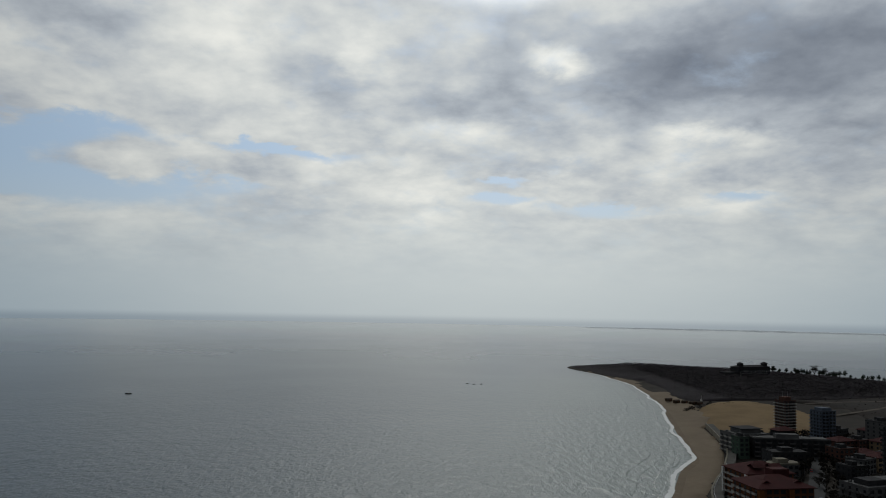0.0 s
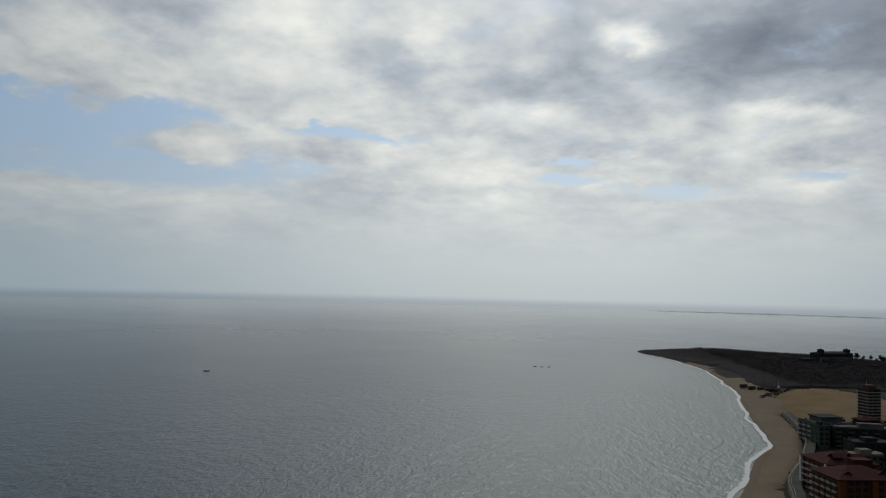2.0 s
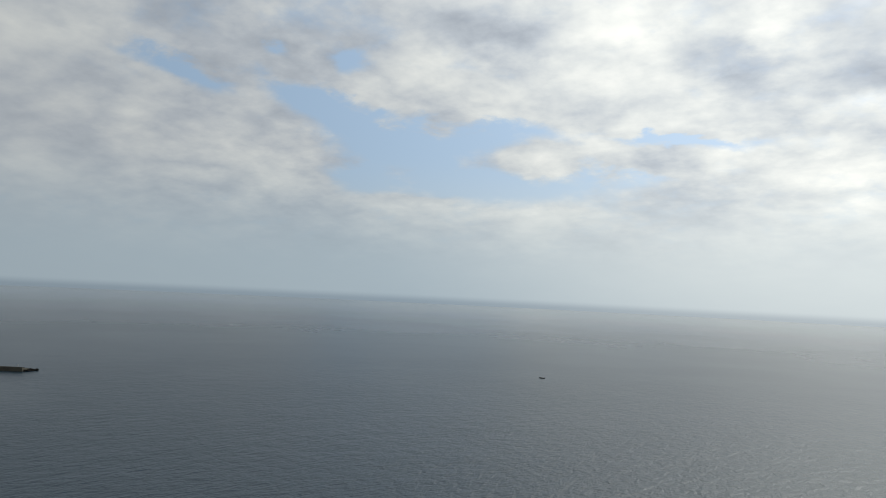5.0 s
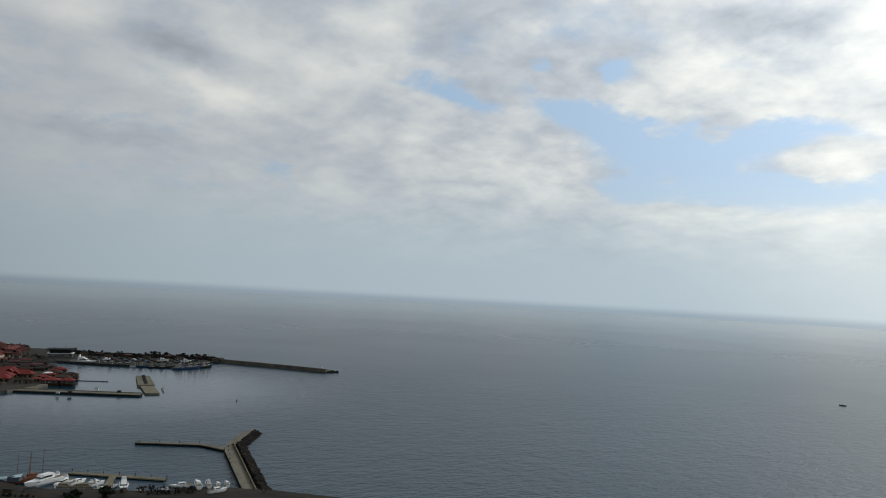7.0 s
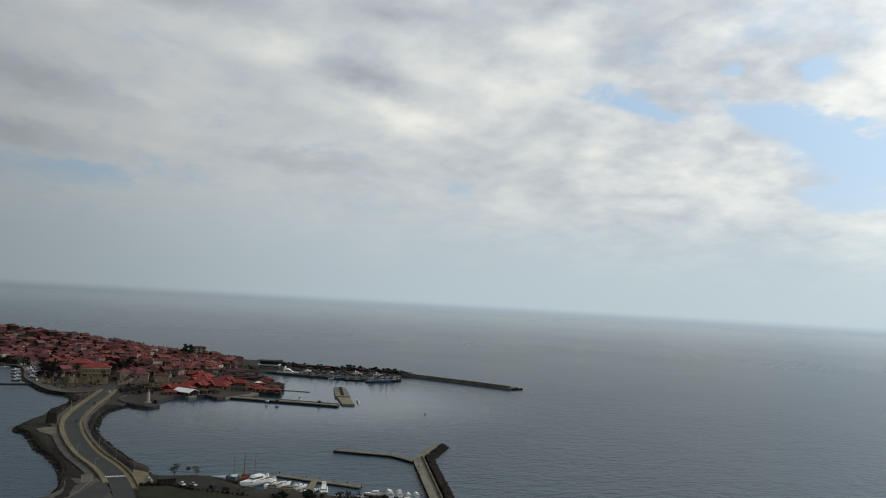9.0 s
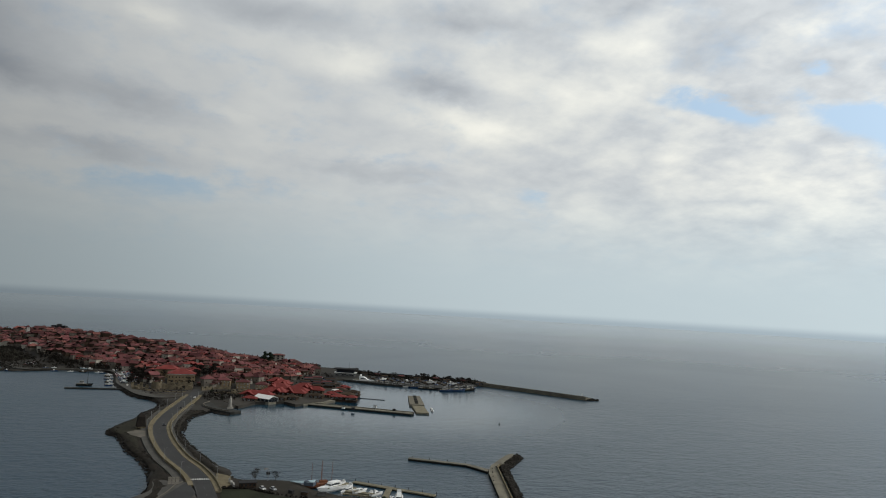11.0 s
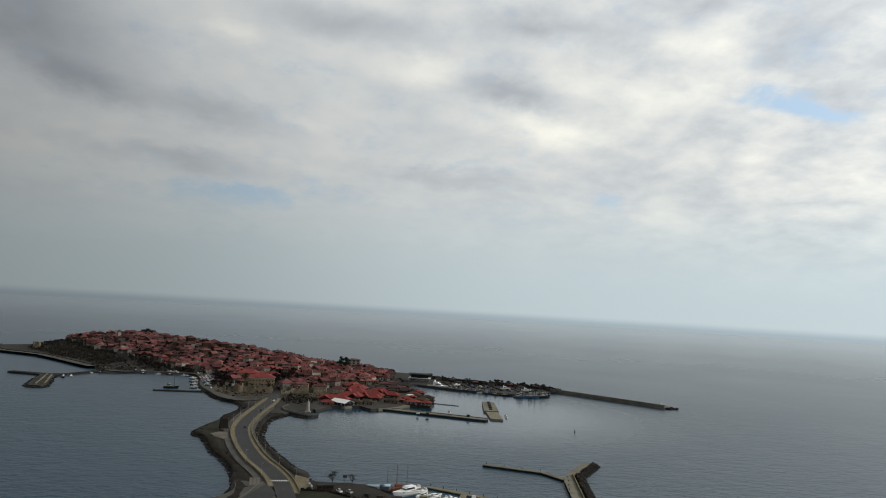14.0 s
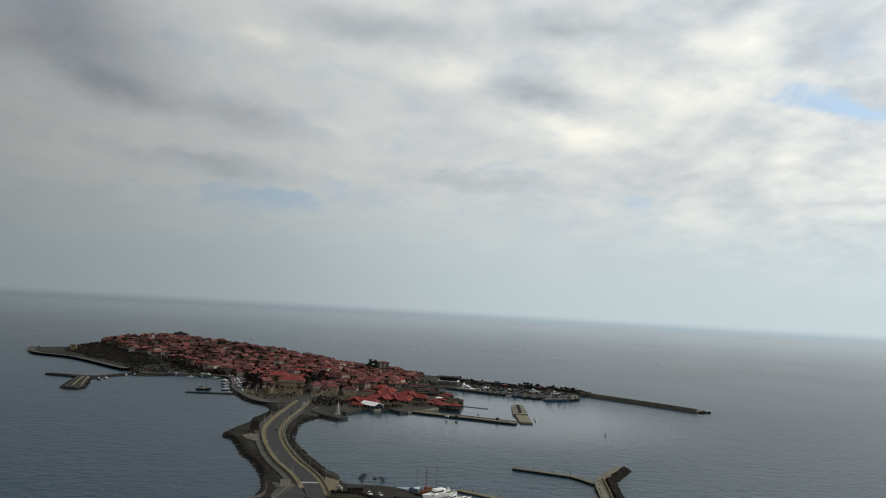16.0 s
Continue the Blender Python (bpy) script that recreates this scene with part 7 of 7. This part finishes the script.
long2 = flats("long_hotel", "dark mid-rise hotel wing behind the orange blocks", 26, 14, 3, 3.2, M_DARKGREY, M_DARKGREY, 6, 3)
long2.matrix_basis = pose(228, 494, 2.5, 0, 0, 6)
long3 = flats("shop_row", "low flat-roofed shop row with pale roof", 24, 12, 2, 3.4, M_GREY, None, 6, 3, None, 0, "front", M_CONCRETE)
long3.matrix_basis = pose(214, 470, 2.4, 0, 0, 12)
t1 = flats("tower_block", "tall tower block with white balcony bands and brown-red side", 14, 12, 10, 2.9, M_BRICK, M_BALCONY, 3, 4, None, 0, "both")
t1.matrix_basis = pose(301, 652, 2.4, 0, 0, 20) @ Matrix.Diagonal((0.86, 0.95, 0.87, 1))
part("lift_house", boxed(8, 7, 29, 33), M_BRICK, t1)
part("mast", pole(5, 0.12, 0.06, -3, 0, 33), M_STEEL, t1)
part("mast", pole(5, 0.12, 0.06, 3.4, 0, 33), M_STEEL, t1)
# raised black strip: a hollow's shade painted on the front
part("recess", boxed(3.2, 0.3, 0, 29), M_TYRE, t1).matrix_basis = pose(1.0, -6.15, 0)
t2 = flats("tower_block", "tall blue-grey tower block with ranks of balconies", 14, 12, 10, 2.95, M_BLUEGREY, M_BLUEGREY, 4, 4, None, 0, "both")
t2.matrix_basis = pose(299.5, 585, 2.4, 0, 0, 18) @ Matrix.Diagonal((0.95, 1, 0.86, 1))
part("lift_house", boxed(9, 8, 29.5, 32.5), M_BLUEGREY, t2)
t3 = flats("tower_block", "pale grey tower block at the edge of the steppe", 17, 14, 7, 2.95, M_GREY, M_GREY, 4, 3)
t3.matrix_basis = pose(334, 566, 2.4, 0, 0, 24)
t4 = flats("tower_block", "grey slab block of flats with dark windows", 14, 14, 12, 2.9, M_GREY, M_DARKGREY, 3, 4, None, 0, "side")
t4.matrix_basis = pose(271, 440, 2.3, 0, 0, 26)
g = flats("apartment_block", "grey-beige apartment block with stepped roof terrace", 34, 18, 4, 3.1, M_GREY, M_GREY, 7, 4, None, 0, "both", M_GREY)
g.matrix_basis = pose(229, 392, 2.2, 0, 0, 18)
part("roof_room", boxed(12, 9, 12.4, 15.4), M_DARKGREY, g).matrix_basis = pose(-6, 0, 0)
part("roof_room", boxed(8, 8, 12.4, 15.0), M_GREY, g).matrix_basis = pose(9, 1, 0)
for i, (x, y, w, d, m, n) in enumerate(((292, 548, 16, 12, M_BRICK, 3), (308, 552, 15, 12, M_BRICK, 3), (322, 546, 12, 12, M_OCHRE, 3), (276, 515, 17, 12, M_BRICK, 3), (292, 518, 14, 11, M_BRICK, 2),
                                        (268, 478, 15, 12, M_GREY, 3), (285, 488, 14, 12, M_OCHRE, 3), (300, 500, 14, 11, M_GREY, 3), (318, 520, 13, 11, M_BRICK, 2), (250, 455, 14, 11, M_DARKGREY, 3),
                                        (345, 600, 16, 12, M_GREY, 3), (330, 622, 15, 11, M_DARKGREY, 2), (280, 612, 16, 10, M_DARKGREY, 2), (252, 590, 14, 10, M_DARKGREY, 2))):
    h = flats("guest_house", "brown-red guest house with a tiled roof" if m is M_BRICK else "plain rendered guest house with flat roof", w, d, n, 3.0, m, None, 4, 3,
              M_MAROON if i % 2 == 0 else None, 2.6)
    h.matrix_basis = pose(x, y, 2.4, 0, 0, 20 + 7 * (i % 3))

# the hotel on the headland ridge: a long body with two corner turrets
ridge = thing("ridge_hotel", "long dark hotel with two turrets on the wooded ridge", "building")
ridge.matrix_basis = pose(478, 1150, 8.0, 0, 0, 22)
part("wall", boxed(62, 18, -3, 15.5), M_DARKGREY, ridge)
part("roof", hip(62, 18, 2.5, 15.8, 0.8), M_DARKGREY, ridge)
for x in (-24, 24):
    part("turret", boxed(6.5, 6.5, 14, 20.5), M_DARKGREY, ridge).matrix_basis = pose(x, -4, 0)
    part("turret_roof", hip(6.5, 6.5, 2.4, 20.7, 0.7), M_DARKGREY, ridge).matrix_basis = pose(x, -4, 0)
part("wing", boxed(26, 14, -3, 8), M_DARKGREY, ridge).matrix_basis = pose(-42, 0, 0)
for z in (2, 5.2, 8.4):
    for k in range(14):
        put("window", WIN_WIDE, ridge, -28 + k * 4.3, -9, z)

# skyline trees on the ridge, trees and parked cars in the streets
pine = tree("pine", "dark umbrella pine on the ridge", 11.0, 101, M_CONIFER, False, 0.36, 14)
pine.matrix_basis = plan_pose(600, 1130, None, 0, 1.0)
for k in range(46):
    f = float(rng.uniform(0, 1))
    x, y = 556 + 150 * f + float(rng.uniform(-12, 4)), 1238 - 215 * f + float(rng.uniform(-14, 6))
    copy_thing(pine if k % 5 else dark, plan_pose(x, y, None, k * 40, float(rng.uniform(0.55, 1.1))))
tall = tree("tree", "large bare tree standing above the wood", 18.0, 103, None, False, 0.36, 7)
tall.matrix_basis = plan_pose(585, 1165)
copy_thing(tall, plan_pose(604, 1170, None, 60, 0.75))
for k in range(130):
    x, y = float(rng.uniform(190, 330)), float(rng.uniform(360, 620))
    if min((Vector((x, y)) - s).length for s in STREET_S) > 16 or (x < 190 and y < 430):
        continue
    copy_thing(bushy if k % 2 else bare[k % 3], plan_pose(x, y, None, k * 31, float(rng.uniform(0.7, 1.2))))
for x, y, s in ((247, 484, 1.5), (252, 480, 1.2), (196, 372, 1.3), (204, 378, 1.2), (214, 380, 1.3), (232, 376, 1.3), (188, 366, 1.1), (240, 470, 1.0)):
    copy_thing(bushy, plan_pose(x, y, None, x, s))
for x, y in ((250, 636), (243, 628), (238, 610), (244, 600), (233, 590), (228, 580)):
    copy_thing(dark, plan_pose(x, y, None, x * 3, 0.45))
for k in range(1, 16, 3):
    p = offset_line(STREET_S, 3.4 if k % 2 else -3.4)[2 + k]
    q = STREET_S[3 + k] - STREET_S[2 + k]
    copy_thing(cars[k % 5], pose(p.x, p.y, 3.1, 0, 0, math.degrees(math.atan2(q.y, q.x))))

GARDENS = [Vector(p) for p in ((182, 352), (205, 430), (225, 500), (240, 560), (246, 610), (300, 640), (350, 640), (360, 520), (320, 420), (270, 350))]
pts = scatter(GARDENS, 1900, rng, lambda p: np.array([min((Vector(q) - s).length for s in STREET_S) > 5.5 for q in p]))
size = rng.uniform(1.0, 2.8, len(pts))
structure("resort_gardens", crown_cloud(rng, np.column_stack([pts, new_level(pts) + 0.8 + size * 0.5]), size, 8), M_TWIGS, "dark bare trees and shrubs between the hotels", "bushes", kind="stuff", smooth=False)

# beach huts and a lifeguard mast
for x, y, L in ((262, 858, 9), (266, 842, 8), (274, 838, 8), (280, 830, 9), (287, 828, 8)):
    h = thing("beach_hut", "low brown timber beach shelter", "hut", "beach shelters")
    h.matrix_basis = pose(x, y, 2.4, 0, 0, 35)
    part("wall", boxed(L, 3.5, -0.8, 2.2), M_WOOD, h)
    part("roof", gable(L, 3.5, 0.8, 2.3, 0.4), M_WOOD, h)
    part("door", boxed(1.0, 0.1, 0, 1.9), M_RUST, h).matrix_basis = pose(0.5, -1.8, 0)
stand = thing("lifeguard_stand", "white lifeguard stand on the beach", "stand")
stand.matrix_basis = pose(291, 833, 2.6)
part("frame", wedge(-1.2, 1.2, 1.2, 0, 2.6, 0.5, 0.5, 0.6), M_WHITE, stand)
part("cabin", boxed(1.6, 1.6, 2.6, 4.4), M_WHITE, stand)
part("pole", pole(5.5, 0.1, 0.06, 0, 0, 4.4), M_WHITE, stand)
